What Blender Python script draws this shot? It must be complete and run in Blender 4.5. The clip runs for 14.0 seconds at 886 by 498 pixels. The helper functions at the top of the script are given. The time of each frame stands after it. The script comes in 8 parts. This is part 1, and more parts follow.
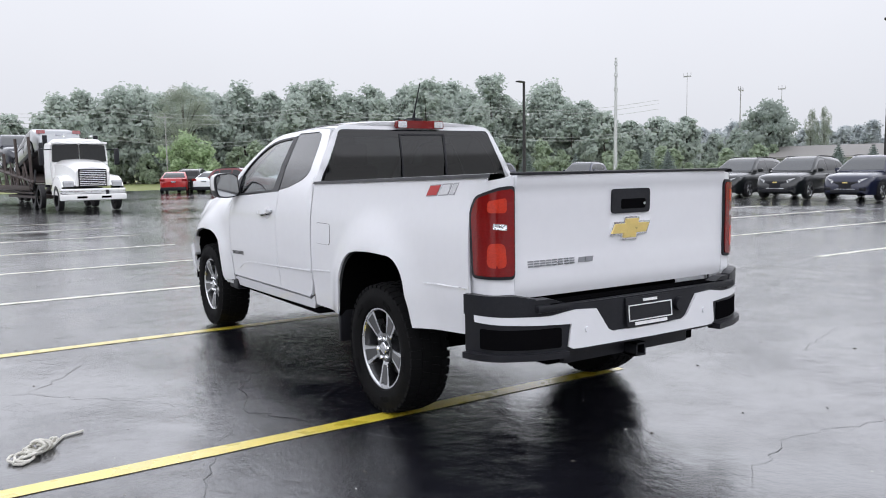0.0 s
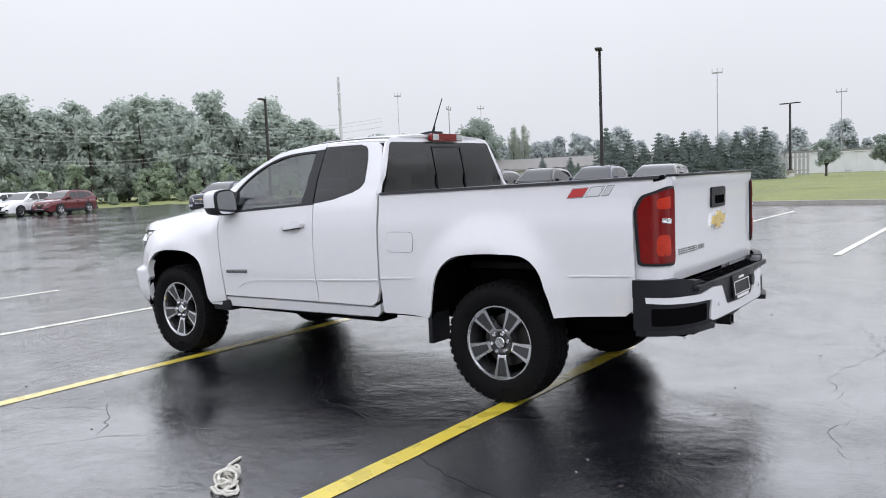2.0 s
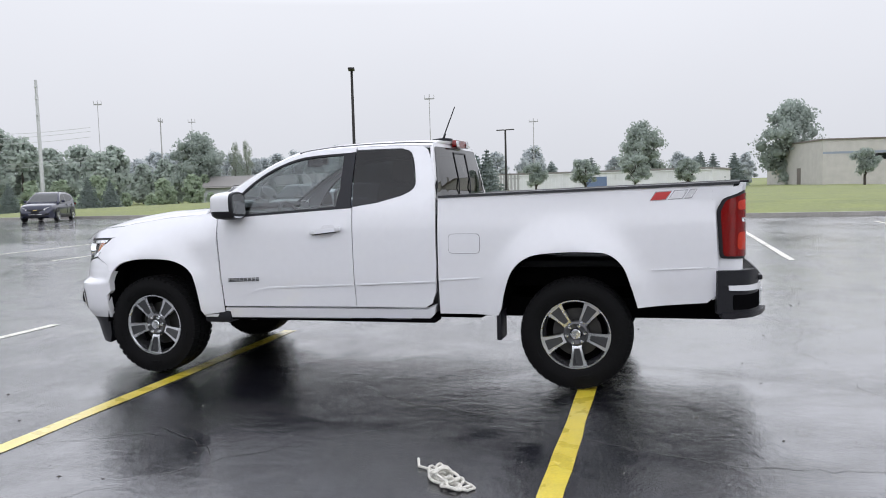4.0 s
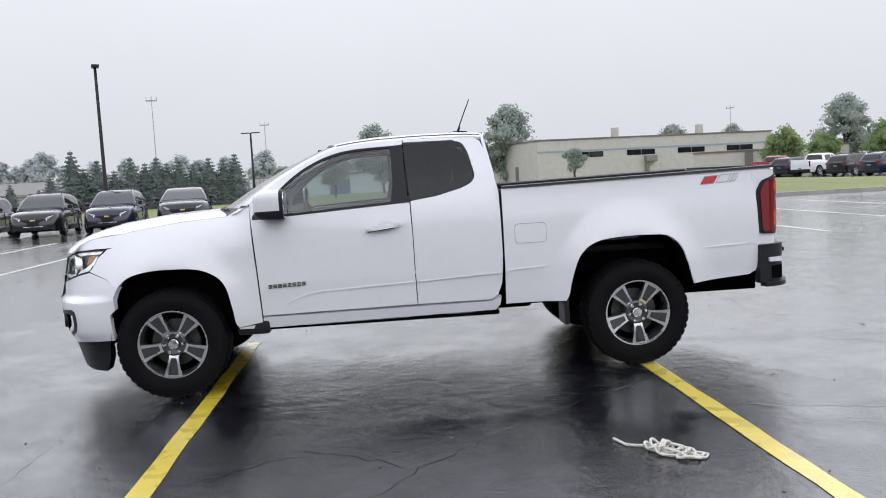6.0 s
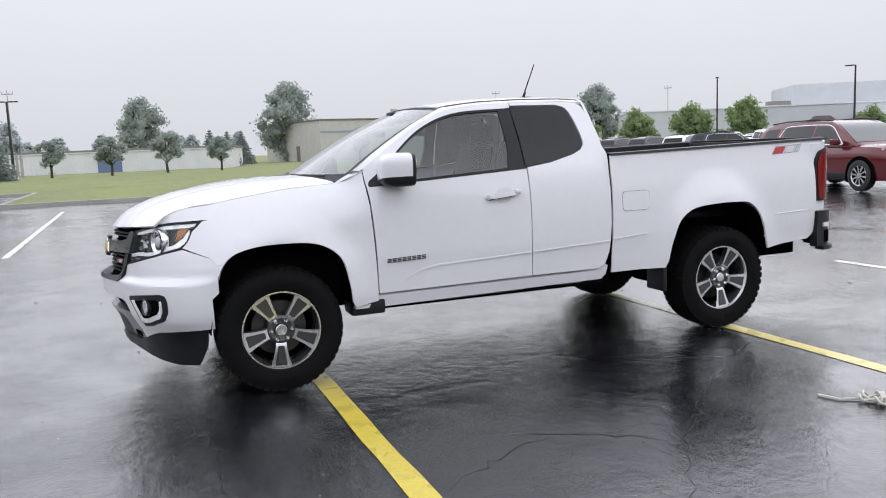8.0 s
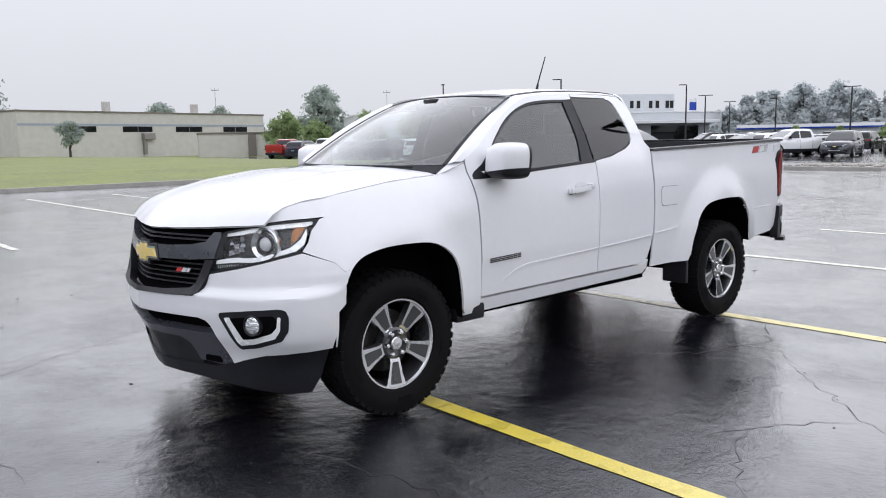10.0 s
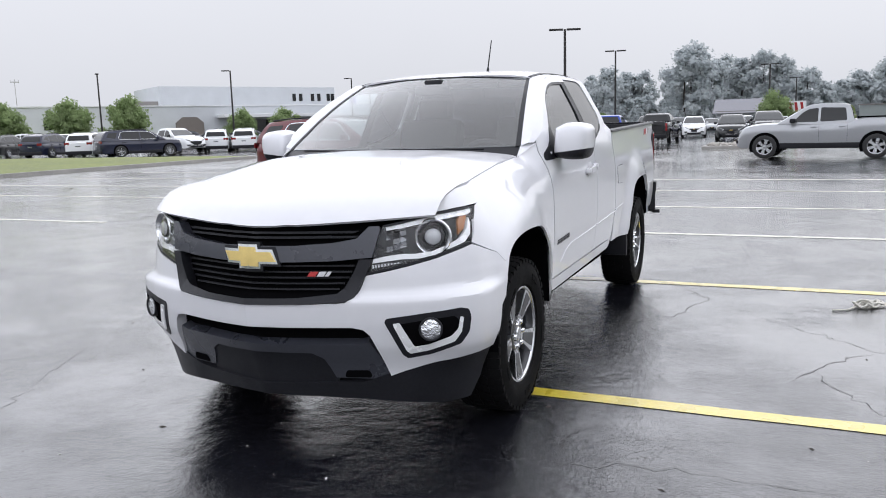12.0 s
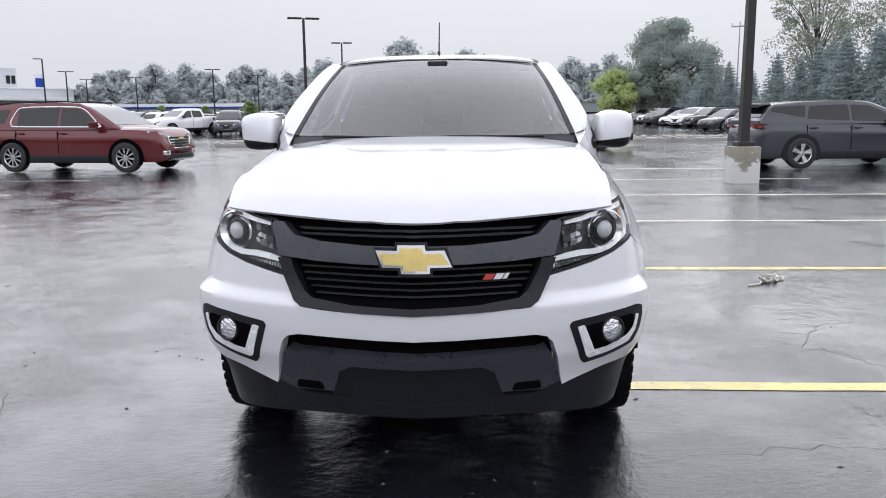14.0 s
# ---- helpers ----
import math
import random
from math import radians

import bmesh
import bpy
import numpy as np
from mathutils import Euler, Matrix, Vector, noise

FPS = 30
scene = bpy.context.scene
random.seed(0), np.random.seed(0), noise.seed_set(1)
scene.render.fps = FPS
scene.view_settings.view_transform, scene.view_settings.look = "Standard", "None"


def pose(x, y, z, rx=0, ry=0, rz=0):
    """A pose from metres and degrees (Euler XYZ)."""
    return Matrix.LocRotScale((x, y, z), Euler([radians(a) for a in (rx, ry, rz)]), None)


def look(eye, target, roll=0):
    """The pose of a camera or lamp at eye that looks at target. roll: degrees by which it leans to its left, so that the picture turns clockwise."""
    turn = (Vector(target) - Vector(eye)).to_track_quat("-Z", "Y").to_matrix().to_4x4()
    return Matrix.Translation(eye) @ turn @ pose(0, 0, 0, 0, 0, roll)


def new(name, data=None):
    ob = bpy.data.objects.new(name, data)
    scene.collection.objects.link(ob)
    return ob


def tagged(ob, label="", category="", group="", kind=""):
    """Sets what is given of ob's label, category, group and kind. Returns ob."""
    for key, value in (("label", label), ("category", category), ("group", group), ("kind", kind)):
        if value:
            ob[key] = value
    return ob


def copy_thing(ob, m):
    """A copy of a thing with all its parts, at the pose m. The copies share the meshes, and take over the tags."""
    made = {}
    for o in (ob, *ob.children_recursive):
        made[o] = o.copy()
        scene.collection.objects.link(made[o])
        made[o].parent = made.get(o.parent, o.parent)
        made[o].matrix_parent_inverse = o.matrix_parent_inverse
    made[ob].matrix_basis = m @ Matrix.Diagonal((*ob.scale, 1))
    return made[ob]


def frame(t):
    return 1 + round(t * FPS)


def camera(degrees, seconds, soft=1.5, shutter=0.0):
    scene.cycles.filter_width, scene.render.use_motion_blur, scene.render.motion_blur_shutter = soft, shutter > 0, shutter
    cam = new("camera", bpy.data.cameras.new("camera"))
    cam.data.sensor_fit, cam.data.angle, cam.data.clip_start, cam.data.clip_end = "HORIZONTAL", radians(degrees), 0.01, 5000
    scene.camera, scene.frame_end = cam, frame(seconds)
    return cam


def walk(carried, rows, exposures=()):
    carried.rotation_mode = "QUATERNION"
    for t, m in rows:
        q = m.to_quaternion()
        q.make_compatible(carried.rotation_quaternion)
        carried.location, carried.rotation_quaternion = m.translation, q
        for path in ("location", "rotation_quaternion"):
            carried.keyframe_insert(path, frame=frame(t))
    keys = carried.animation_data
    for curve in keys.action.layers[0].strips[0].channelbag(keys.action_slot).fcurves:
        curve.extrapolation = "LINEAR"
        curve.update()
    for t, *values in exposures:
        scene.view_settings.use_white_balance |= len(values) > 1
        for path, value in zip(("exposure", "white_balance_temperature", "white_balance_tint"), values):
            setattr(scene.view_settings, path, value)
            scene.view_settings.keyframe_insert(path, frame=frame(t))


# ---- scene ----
cam = camera(58.6, 14.0, 1.0)
PATH = [
    (0, (-3.007, -3.959, 1.41), (-1.927, -2.288, 1.206), -0.9),
    (0.5, (-3.542, -3.721, 1.409), (-2.312, -2.157, 1.21), -1.6),
    (1, (-4.051, -3.439, 1.414), (-2.686, -1.989, 1.221), -2.0),
    (1.5, (-4.516, -3.042, 1.409), (-3.029, -1.719, 1.22), -2.3),
    (2, (-4.964, -2.617, 1.418), (-3.362, -1.433, 1.238), -2.4),
    (2.5, (-5.329, -2.109, 1.406), (-3.622, -1.081, 1.233), -2.1),
    (3, (-5.687, -1.61, 1.4), (-3.893, -0.743, 1.233), -1.6),
    (5.5, (-6.368, 1.209, 1.404), (-4.375, 1.215, 1.235), -2.8),
    (6, (-6.338, 1.805, 1.411), (-4.352, 1.648, 1.233), -3.1),
    (6.5, (-6.26, 2.398, 1.413), (-4.293, 2.091, 1.217), -3.1),
    (7, (-6.051, 2.971, 1.413), (-4.114, 2.522, 1.198), -3.0),
    (7.5, (-5.825, 3.525, 1.418), (-3.926, 2.942, 1.182), -2.7),
    (8, (-5.515, 4.025, 1.416), (-3.668, 3.302, 1.162), -2.3),
    (10.5, (-3.553, 6.107, 1.411), (-2.226, 4.637, 1.132), -0.9),
    (11, (-3.094, 6.444, 1.421), (-1.934, 4.842, 1.13), -1.0),
    (11.5, (-2.579, 6.672, 1.412), (-1.598, 4.955, 1.115), -1.3),
    (12, (-2.04, 6.857, 1.395), (-1.253, 5.044, 1.088), -1.6),
    (12.5, (-1.519, 6.943, 1.382), (-0.93, 5.058, 1.068), -1.7),
    (13, (-1.013, 6.991, 1.382), (-0.614, 5.059, 1.055), -1.6),
    (13.5, (-0.576, 7.012, 1.397), (-0.352, 5.053, 1.062), -1.2),
    (14, (-0.22, 6.917, 1.391), (-0.137, 4.948, 1.05), -0.5),
]
walk(cam, [(t, look(eye, target, roll)) for t, eye, target, roll in PATH], [(0, 0.09), (2.5, 0.06), (5.5, 0.0), (14, 0.0)])

# ---- world and light: bright overcast, light rain just over ----
world = bpy.data.worlds.new("overcast_sky")
scene.world = world
world.use_nodes = True
wn, wl = world.node_tree.nodes, world.node_tree.links
wn.clear()
w_out = wn.new("ShaderNodeOutputWorld")
w_bg = wn.new("ShaderNodeBackground")
w_bg.inputs["Strength"].default_value = 0.1
w_sky = wn.new("ShaderNodeTexSky")
w_sky.sky_type = "NISHITA"
w_sky.sun_disc = False
w_sky.sun_elevation, w_sky.sun_rotation = radians(35), radians(200)
w_sky.dust_density = 6.0
w_hsv = wn.new("ShaderNodeHueSaturation")
w_hsv.inputs["Saturation"].default_value = 0.12
w_tc = wn.new("ShaderNodeTexCoord")
w_sep = wn.new("ShaderNodeSeparateXYZ")
w_ramp = wn.new("ShaderNodeValToRGB")
w_ramp.color_ramp.elements[0].position, w_ramp.color_ramp.elements[0].color = 0.0, (0.715, 0.732, 0.792, 1)
w_ramp.color_ramp.elements[1].position, w_ramp.color_ramp.elements[1].color = 1.0, (1.05, 1.08, 1.20, 1)
w_el = w_ramp.color_ramp.elements.new(0.22)
w_el.color = (0.86, 0.878, 0.95, 1)
w_el = w_ramp.color_ramp.elements.new(0.31)
w_el.color = (1.90, 1.943, 2.13, 1)
w_el = w_ramp.color_ramp.elements.new(0.5)
w_el.color = (1.85, 1.90, 2.10, 1)
w_noise = wn.new("ShaderNodeTexNoise")
w_noise.inputs["Scale"].default_value, w_noise.inputs["Detail"].default_value = 2.2, 4
w_cl = wn.new("ShaderNodeMapRange")
w_cl.inputs["To Min"].default_value, w_cl.inputs["To Max"].default_value = 9.35, 10.6
w_mul = wn.new("ShaderNodeVectorMath")
w_mul.operation = "SCALE"
w_mix = wn.new("ShaderNodeMix")
w_mix.data_type = "RGBA"
w_mix.inputs["Factor"].default_value = 0.96
wl.new(w_tc.outputs["Generated"], w_sep.inputs[0])
wl.new(w_sep.outputs["Z"], w_ramp.inputs[0])
wl.new(w_tc.outputs["Generated"], w_noise.inputs["Vector"])
wl.new(w_noise.outputs["Fac"], w_cl.inputs["Value"])
wl.new(w_ramp.outputs["Color"], w_mul.inputs[0])
wl.new(w_cl.outputs[0], w_mul.inputs["Scale"])
wl.new(w_sky.outputs[0], w_hsv.inputs["Color"])
wl.new(w_hsv.outputs[0], w_mix.inputs["A"])
wl.new(w_mul.outputs[0], w_mix.inputs["B"])
wl.new(w_mix.outputs["Result"], w_bg.inputs["Color"])
wl.new(w_bg.outputs[0], w_out.inputs[0])

sun_data = bpy.data.lights.new("sun", "SUN")
sun_data.energy, sun_data.angle, sun_data.color = 0.5, radians(140), (1.0, 0.98, 0.95)
sun = new("sun", sun_data)
sun.matrix_world = look((-28, -75, 55), (0, 0, 0))


# ---- materials ----
def nodes_of(name):
    m = bpy.data.materials.new(name)
    m.use_nodes = True
    nt = m.node_tree
    return m, nt, nt.nodes["Principled BSDF"]


def mat(name, colour, rough=0.5, metal=0.0, var=0.12, scale=6.0, bump=0.0, bump_scale=120.0, coat=0.0, spec=0.5, rvar=0.08):
    """A plain surface with variation at two scales and a fine relief."""
    m, nt, b = nodes_of(name)
    n, l = nt.nodes, nt.links
    tc = n.new("ShaderNodeTexCoord")
    big = n.new("ShaderNodeTexNoise")
    big.inputs["Scale"].default_value, big.inputs["Detail"].default_value = scale, 5
    fine = n.new("ShaderNodeTexNoise")
    fine.inputs["Scale"].default_value, fine.inputs["Detail"].default_value = scale * 14, 3
    add = n.new("ShaderNodeMath")
    add.operation = "ADD"
    mr = n.new("ShaderNodeMapRange")
    mr.inputs["From Min"].default_value, mr.inputs["From Max"].default_value = 0.6, 1.4
    mr.inputs["To Min"].default_value, mr.inputs["To Max"].default_value = 1 - var, 1 + var
    sc = n.new("ShaderNodeVectorMath")
    sc.operation = "SCALE"
    sc.inputs[0].default_value = colour
    l.new(tc.outputs["Object"], big.inputs["Vector"])
    l.new(tc.outputs["Object"], fine.inputs["Vector"])
    l.new(big.outputs["Fac"], add.inputs[0])
    l.new(fine.outputs["Fac"], add.inputs[1])
    l.new(add.outputs[0], mr.inputs["Value"])
    l.new(mr.outputs[0], sc.inputs["Scale"])
    l.new(sc.outputs[0], b.inputs["Base Color"])
    rr = n.new("ShaderNodeMapRange")
    rr.inputs["From Min"].default_value, rr.inputs["From Max"].default_value = 0.3, 0.7
    rr.inputs["To Min"].default_value, rr.inputs["To Max"].default_value = max(0.0, rough - rvar), min(1.0, rough + rvar)
    l.new(big.outputs["Fac"], rr.inputs["Value"])
    l.new(rr.outputs[0], b.inputs["Roughness"])
    b.inputs["Metallic"].default_value = metal
    b.inputs["Coat Weight"].default_value = coat
    b.inputs["Coat Roughness"].default_value = 0.03
    b.inputs["Specular IOR Level"].default_value = spec
    if bump:
        bn = n.new("ShaderNodeTexNoise")
        bn.inputs["Scale"].default_value, bn.inputs["Detail"].default_value = bump_scale, 3
        bp = n.new("ShaderNodeBump")
        bp.inputs["Strength"].default_value, bp.inputs["Distance"].default_value = bump, 0.01
        l.new(tc.outputs["Object"], bn.inputs["Vector"])
        l.new(bn.outputs["Fac"], bp.inputs["Height"])
        l.new(bp.outputs[0], b.inputs["Normal"])
    return m


def paint(name, colour, flake=0.0):
    """Clear-coated car paint, wet."""
    return mat(name, colour, rough=0.34, metal=flake, var=0.02, scale=1.3, coat=1.0, rvar=0.02, spec=0.15)


def glass(name, tint, f0=0.05):
    """A thin tinted pane: clear through, with a gloss that grows at a slant."""
    m = bpy.data.materials.new(name)
    m.use_nodes = True
    n, l = m.node_tree.nodes, m.node_tree.links
    n.clear()
    out, mix = n.new("ShaderNodeOutputMaterial"), n.new("ShaderNodeMixShader")
    tr, gl, lw = n.new("ShaderNodeBsdfTransparent"), n.new("ShaderNodeBsdfGlossy"), n.new("ShaderNodeLayerWeight")
    tr.inputs["Color"].default_value = (*tint, 1)
    gl.inputs["Roughness"].default_value = 0.015
    lw.inputs["Blend"].default_value = 0.5
    pw, ma = n.new("ShaderNodeMath"), n.new("ShaderNodeMath")
    pw.operation, pw.inputs[1].default_value = "POWER", 4.0
    ma.operation, ma.inputs[1].default_value, ma.inputs[2].default_value = "MULTIPLY_ADD", 1 - f0, f0
    l.new(lw.outputs["Facing"], pw.inputs[0])
    l.new(pw.outputs[0], ma.inputs[0])
    l.new(ma.outputs[0], mix.inputs[0])
    l.new(tr.outputs[0], mix.inputs[1])
    l.new(gl.outputs[0], mix.inputs[2])
    l.new(mix.outputs[0], out.inputs[0])
    return m


def lens(name, colour, rough=0.08):
    """Moulded lamp plastic, coloured through."""
    m = mat(name, colour, rough=rough, var=0.25, scale=9, bump=0.25, bump_scale=55, coat=0.35, spec=0.3)
    return m


WHITE = paint("white_car_paint", (0.70, 0.703, 0.73))
BLACK = mat("black_plastic", (0.0135, 0.014, 0.0175), rough=0.42, spec=0.24, var=0.25, bump=0.10, bump_scale=420)
# Near black, no gloss: shade inside hollows and gaps is put into it.
VOID = mat("recess_shade_black", (0.004, 0.004, 0.0045), rough=0.9, var=0.1, spec=0.0)
RUBBER = mat("tyre_rubber", (0.0065, 0.0065, 0.007), rough=0.7, var=0.35, scale=10, bump=0.15, bump_scale=200, spec=0.08)
# Gunmetal made lighter and bluer: sky sheen on the bars is in the colour.
GUNMETAL = mat("sheen_lightened_gunmetal", (0.050, 0.053, 0.066), rough=0.30, metal=0.2, var=0.1, coat=0.5)
WHEELGREY = mat("grey_wheel_paint", (0.045, 0.046, 0.05), rough=0.32, metal=0.4, var=0.12, coat=0.5)
MACHINED = mat("machined_aluminium", (0.62, 0.63, 0.65), rough=0.26, metal=1.0, var=0.06)
CHROME = mat("chrome", (0.80, 0.81, 0.82), rough=0.10, metal=1.0, var=0.03)
GOLD = mat("gold_emblem", (0.72, 0.55, 0.20), rough=0.35, metal=0.35, var=0.12, scale=30, bump=0.1)
REDLENS = lens("red_lens", (0.17, 0.004, 0.004))
AMBER = lens("amber_lens", (0.36, 0.13, 0.03))
BULBRED = lens("bright_red_lens", (0.46, 0.030, 0.012))
GLASS_DARK = glass("privacy_glass", (0.04, 0.042, 0.048), 0.042)
GLASS = glass("clear_glass", (0.58, 0.65, 0.65), 0.085)
SCREENGLASS = glass("windscreen_glass", (0.74, 0.80, 0.80), 0.17)
LAMPGLASS = glass("lamp_glass", (0.98, 0.985, 0.99), 0.035)
REFLECTOR = mat("lamp_reflector", (0.75, 0.76, 0.78), rough=0.16, metal=1.0, var=0.15, scale=20)
LAMPDARK = mat("lamp_housing", (0.035, 0.036, 0.039), rough=0.3, metal=0.6, var=0.35, scale=14)
FOGGLASS = mat("fog_lamp_glass", (0.70, 0.72, 0.75), rough=0.12, metal=0.9, var=0.5, scale=45, bump=0.9, bump_scale=55, coat=1.0)
RIBBED = mat("ribbed_lens", (0.06, 0.062, 0.065), rough=0.25, metal=0.3, var=0.3, scale=40)
# Mostly diffuse pale colour: the chrome's bright sky reflection is put into it.
SILVER = mat("chrome_sheen_silver", (0.90, 0.91, 0.92), rough=0.25, metal=0.12, var=0.08, scale=20)
PROJECTOR = mat("projector_glass", (0.50, 0.51, 0.53), rough=0.06, var=0.2, spec=0.9)
CLOTH = mat("dark_cloth", (0.06, 0.06, 0.064), rough=0.85, var=0.2, scale=20)
STEEL = mat("underbody_steel", (0.02, 0.02, 0.021), rough=0.6, var=0.4)
BADGE = mat("badge_metal", (0.30, 0.31, 0.33), rough=0.28, metal=0.9, var=0.1)
BADGERED = mat("badge_red", (0.45, 0.03, 0.03), rough=0.35, var=0.1)
BADGEGREY = mat("badge_grey", (0.28, 0.28, 0.30), rough=0.35, var=0.1)
PALESILVER = mat("badge_silver", (0.62, 0.62, 0.64), rough=0.3, metal=0.2, var=0.1)
BADGEDARK = mat("badge_dark", (0.05, 0.05, 0.055), rough=0.35, var=0.1)
MIRROR = mat("mirror_glass", (0.8, 0.82, 0.84), rough=0.02, metal=1.0, var=0.02)


# ---- building helpers ----
from mathutils.geometry import delaunay_2d_cdt


def part(name, bm, material, parent, label="", smooth=35):
    """One bmesh as one mesh object under a thing or a part."""
    me = bpy.data.meshes.new(name)
    bm.to_mesh(me)
    bm.free()
    for m in material if isinstance(material, (list, tuple)) else (material,):
        me.materials.append(m)
    if smooth:
        me.polygons.foreach_set("use_smooth", [True] * len(me.polygons))
        me.set_sharp_from_angle(angle=radians(smooth))
    ob = new(name, me)
    ob.parent = parent
    if label:
        ob["label"] = label
    return ob


def share(name, me, parent, m, label=""):
    """Another object on a mesh that is there already."""
    ob = new(name, me)
    ob.parent = parent
    ob.matrix_local = m
    if label:
        ob["label"] = label
    return ob


def thing(name, label, category, m=None, group="", kind=""):
    ob = tagged(new(name), label, category, group, kind)
    if m is not None:
        ob.matrix_world = m
    return ob


def box(bm, x0, x1, y0, y1, z0, z1, bevel=0.0, seg=2):
    r = bmesh.ops.create_cube(bm, size=1.0, matrix=Matrix.Translation(((x0 + x1) / 2, (y0 + y1) / 2, (z0 + z1) / 2)) @ Matrix.Diagonal((abs(x1 - x0), abs(y1 - y0), abs(z1 - z0), 1)))
    if bevel:
        vs = set(r["verts"])
        bmesh.ops.bevel(bm, geom=[e for e in bm.edges if e.verts[0] in vs], offset=bevel, segments=seg, affect="EDGES", profile=0.6)
    return bm


def boxed(*a, **k):
    return box(bmesh.new(), *a, **k)


def cyl(bm, p, q, r0, r1=None, n=12, caps=True):
    """A round bar from p to q."""
    p, q = Vector(p), Vector(q)
    m = Matrix.Translation((p + q) / 2) @ (q - p).to_track_quat("Z", "Y").to_matrix().to_4x4()
    bmesh.ops.create_cone(bm, cap_ends=caps, segments=n, radius1=r0, radius2=r0 if r1 is None else r1, depth=(q - p).length, matrix=m)
    return bm


def lathe(bm, profile, n=48, axis="x", m=Matrix.Identity(4)):
    """Turn a profile of (along, radius) round an axis."""
    rings = []
    for a, r in profile:
        ring = []
        for k in range(n):
            t = 2 * math.pi * k / n
            v = (a, r * math.cos(t), r * math.sin(t)) if axis == "x" else (r * math.cos(t), r * math.sin(t), a)
            ring.append(bm.verts.new(m @ Vector(v)))
        rings.append(ring)
    for a, b in zip(rings, rings[1:]):
        for k in range(n):
            bm.faces.new((a[k], a[(k + 1) % n], b[(k + 1) % n], b[k]))
    bmesh.ops.recalc_face_normals(bm, faces=bm.faces)
    return bm


def tube(bm, pts, r, n=8):
    """A round tube along a line of points."""
    pts = [Vector(p) for p in pts]
    rings = []
    up = Vector((0.13, 0.27, 0.95))
    for i, p in enumerate(pts):
        d = (pts[min(i + 1, len(pts) - 1)] - pts[max(i - 1, 0)]).normalized()
        a = d.cross(up).normalized()
        b = d.cross(a)
        rr = r[i] if isinstance(r, (list, tuple)) else r
        rings.append([bm.verts.new(p + rr * (math.cos(2 * math.pi * k / n) * a + math.sin(2 * math.pi * k / n) * b)) for k in range(n)])
    for a, b in zip(rings, rings[1:]):
        for k in range(n):
            bm.faces.new((a[k], a[(k + 1) % n], b[(k + 1) % n], b[k]))
    bm.faces.new(rings[0][::-1]), bm.faces.new(rings[-1])
    return bm


def lerp(pts, t):
    """Straight interpolation in a list of (t, value)."""
    if t <= pts[0][0]:
        return pts[0][1]
    for (a, va), (b, vb) in zip(pts, pts[1:]):
        if t <= b:
            return va + (vb - va) * (t - a) / (b - a)
    return pts[-1][1]


def smooth_table(pts, n=160, rounds=10):
    """The same with its corners rounded, as a fine table."""
    a, b = pts[0][0], pts[-1][0]
    v = [lerp(pts, a + (b - a) * i / n) for i in range(n + 1)]
    for _ in range(rounds):
        v = [v[0]] + [(v[i - 1] + 2 * v[i] + v[i + 1]) / 4 for i in range(1, n)] + [v[-1]]
    return [(a + (b - a) * i / n, v[i]) for i in range(n + 1)]


def curve(pts, n=6):
    """A smooth open curve through 2D points."""
    out = []
    for i in range(len(pts) - 1):
        p0, p1, p2, p3 = (Vector(pts[max(0, min(len(pts) - 1, j))]) for j in (i - 1, i, i + 1, i + 2))
        for k in range(n):
            t = k / n
            out.append(tuple(0.5 * (2 * p1 + (p2 - p0) * t + (2 * p0 - 5 * p1 + 4 * p2 - p3) * t * t + (3 * p1 - p0 - 3 * p2 + p3) * t ** 3)))
    return out + [tuple(pts[-1])]


def rounded(pts, r, n=4):
    """A polygon with its corners rounded by r."""
    out = []
    for i, p in enumerate(pts):
        p = Vector(p)
        a, b = Vector(pts[i - 1]), Vector(pts[(i + 1) % len(pts)])
        da, db = (a - p), (b - p)
        ra = min(r, da.length * 0.45, db.length * 0.45)
        s, e = p + da.normalized() * ra, p + db.normalized() * ra
        for k in range(n + 1):
            t = k / n
            out.append(tuple((1 - t) ** 2 * s + 2 * t * (1 - t) * p + t * t * e))
    return out


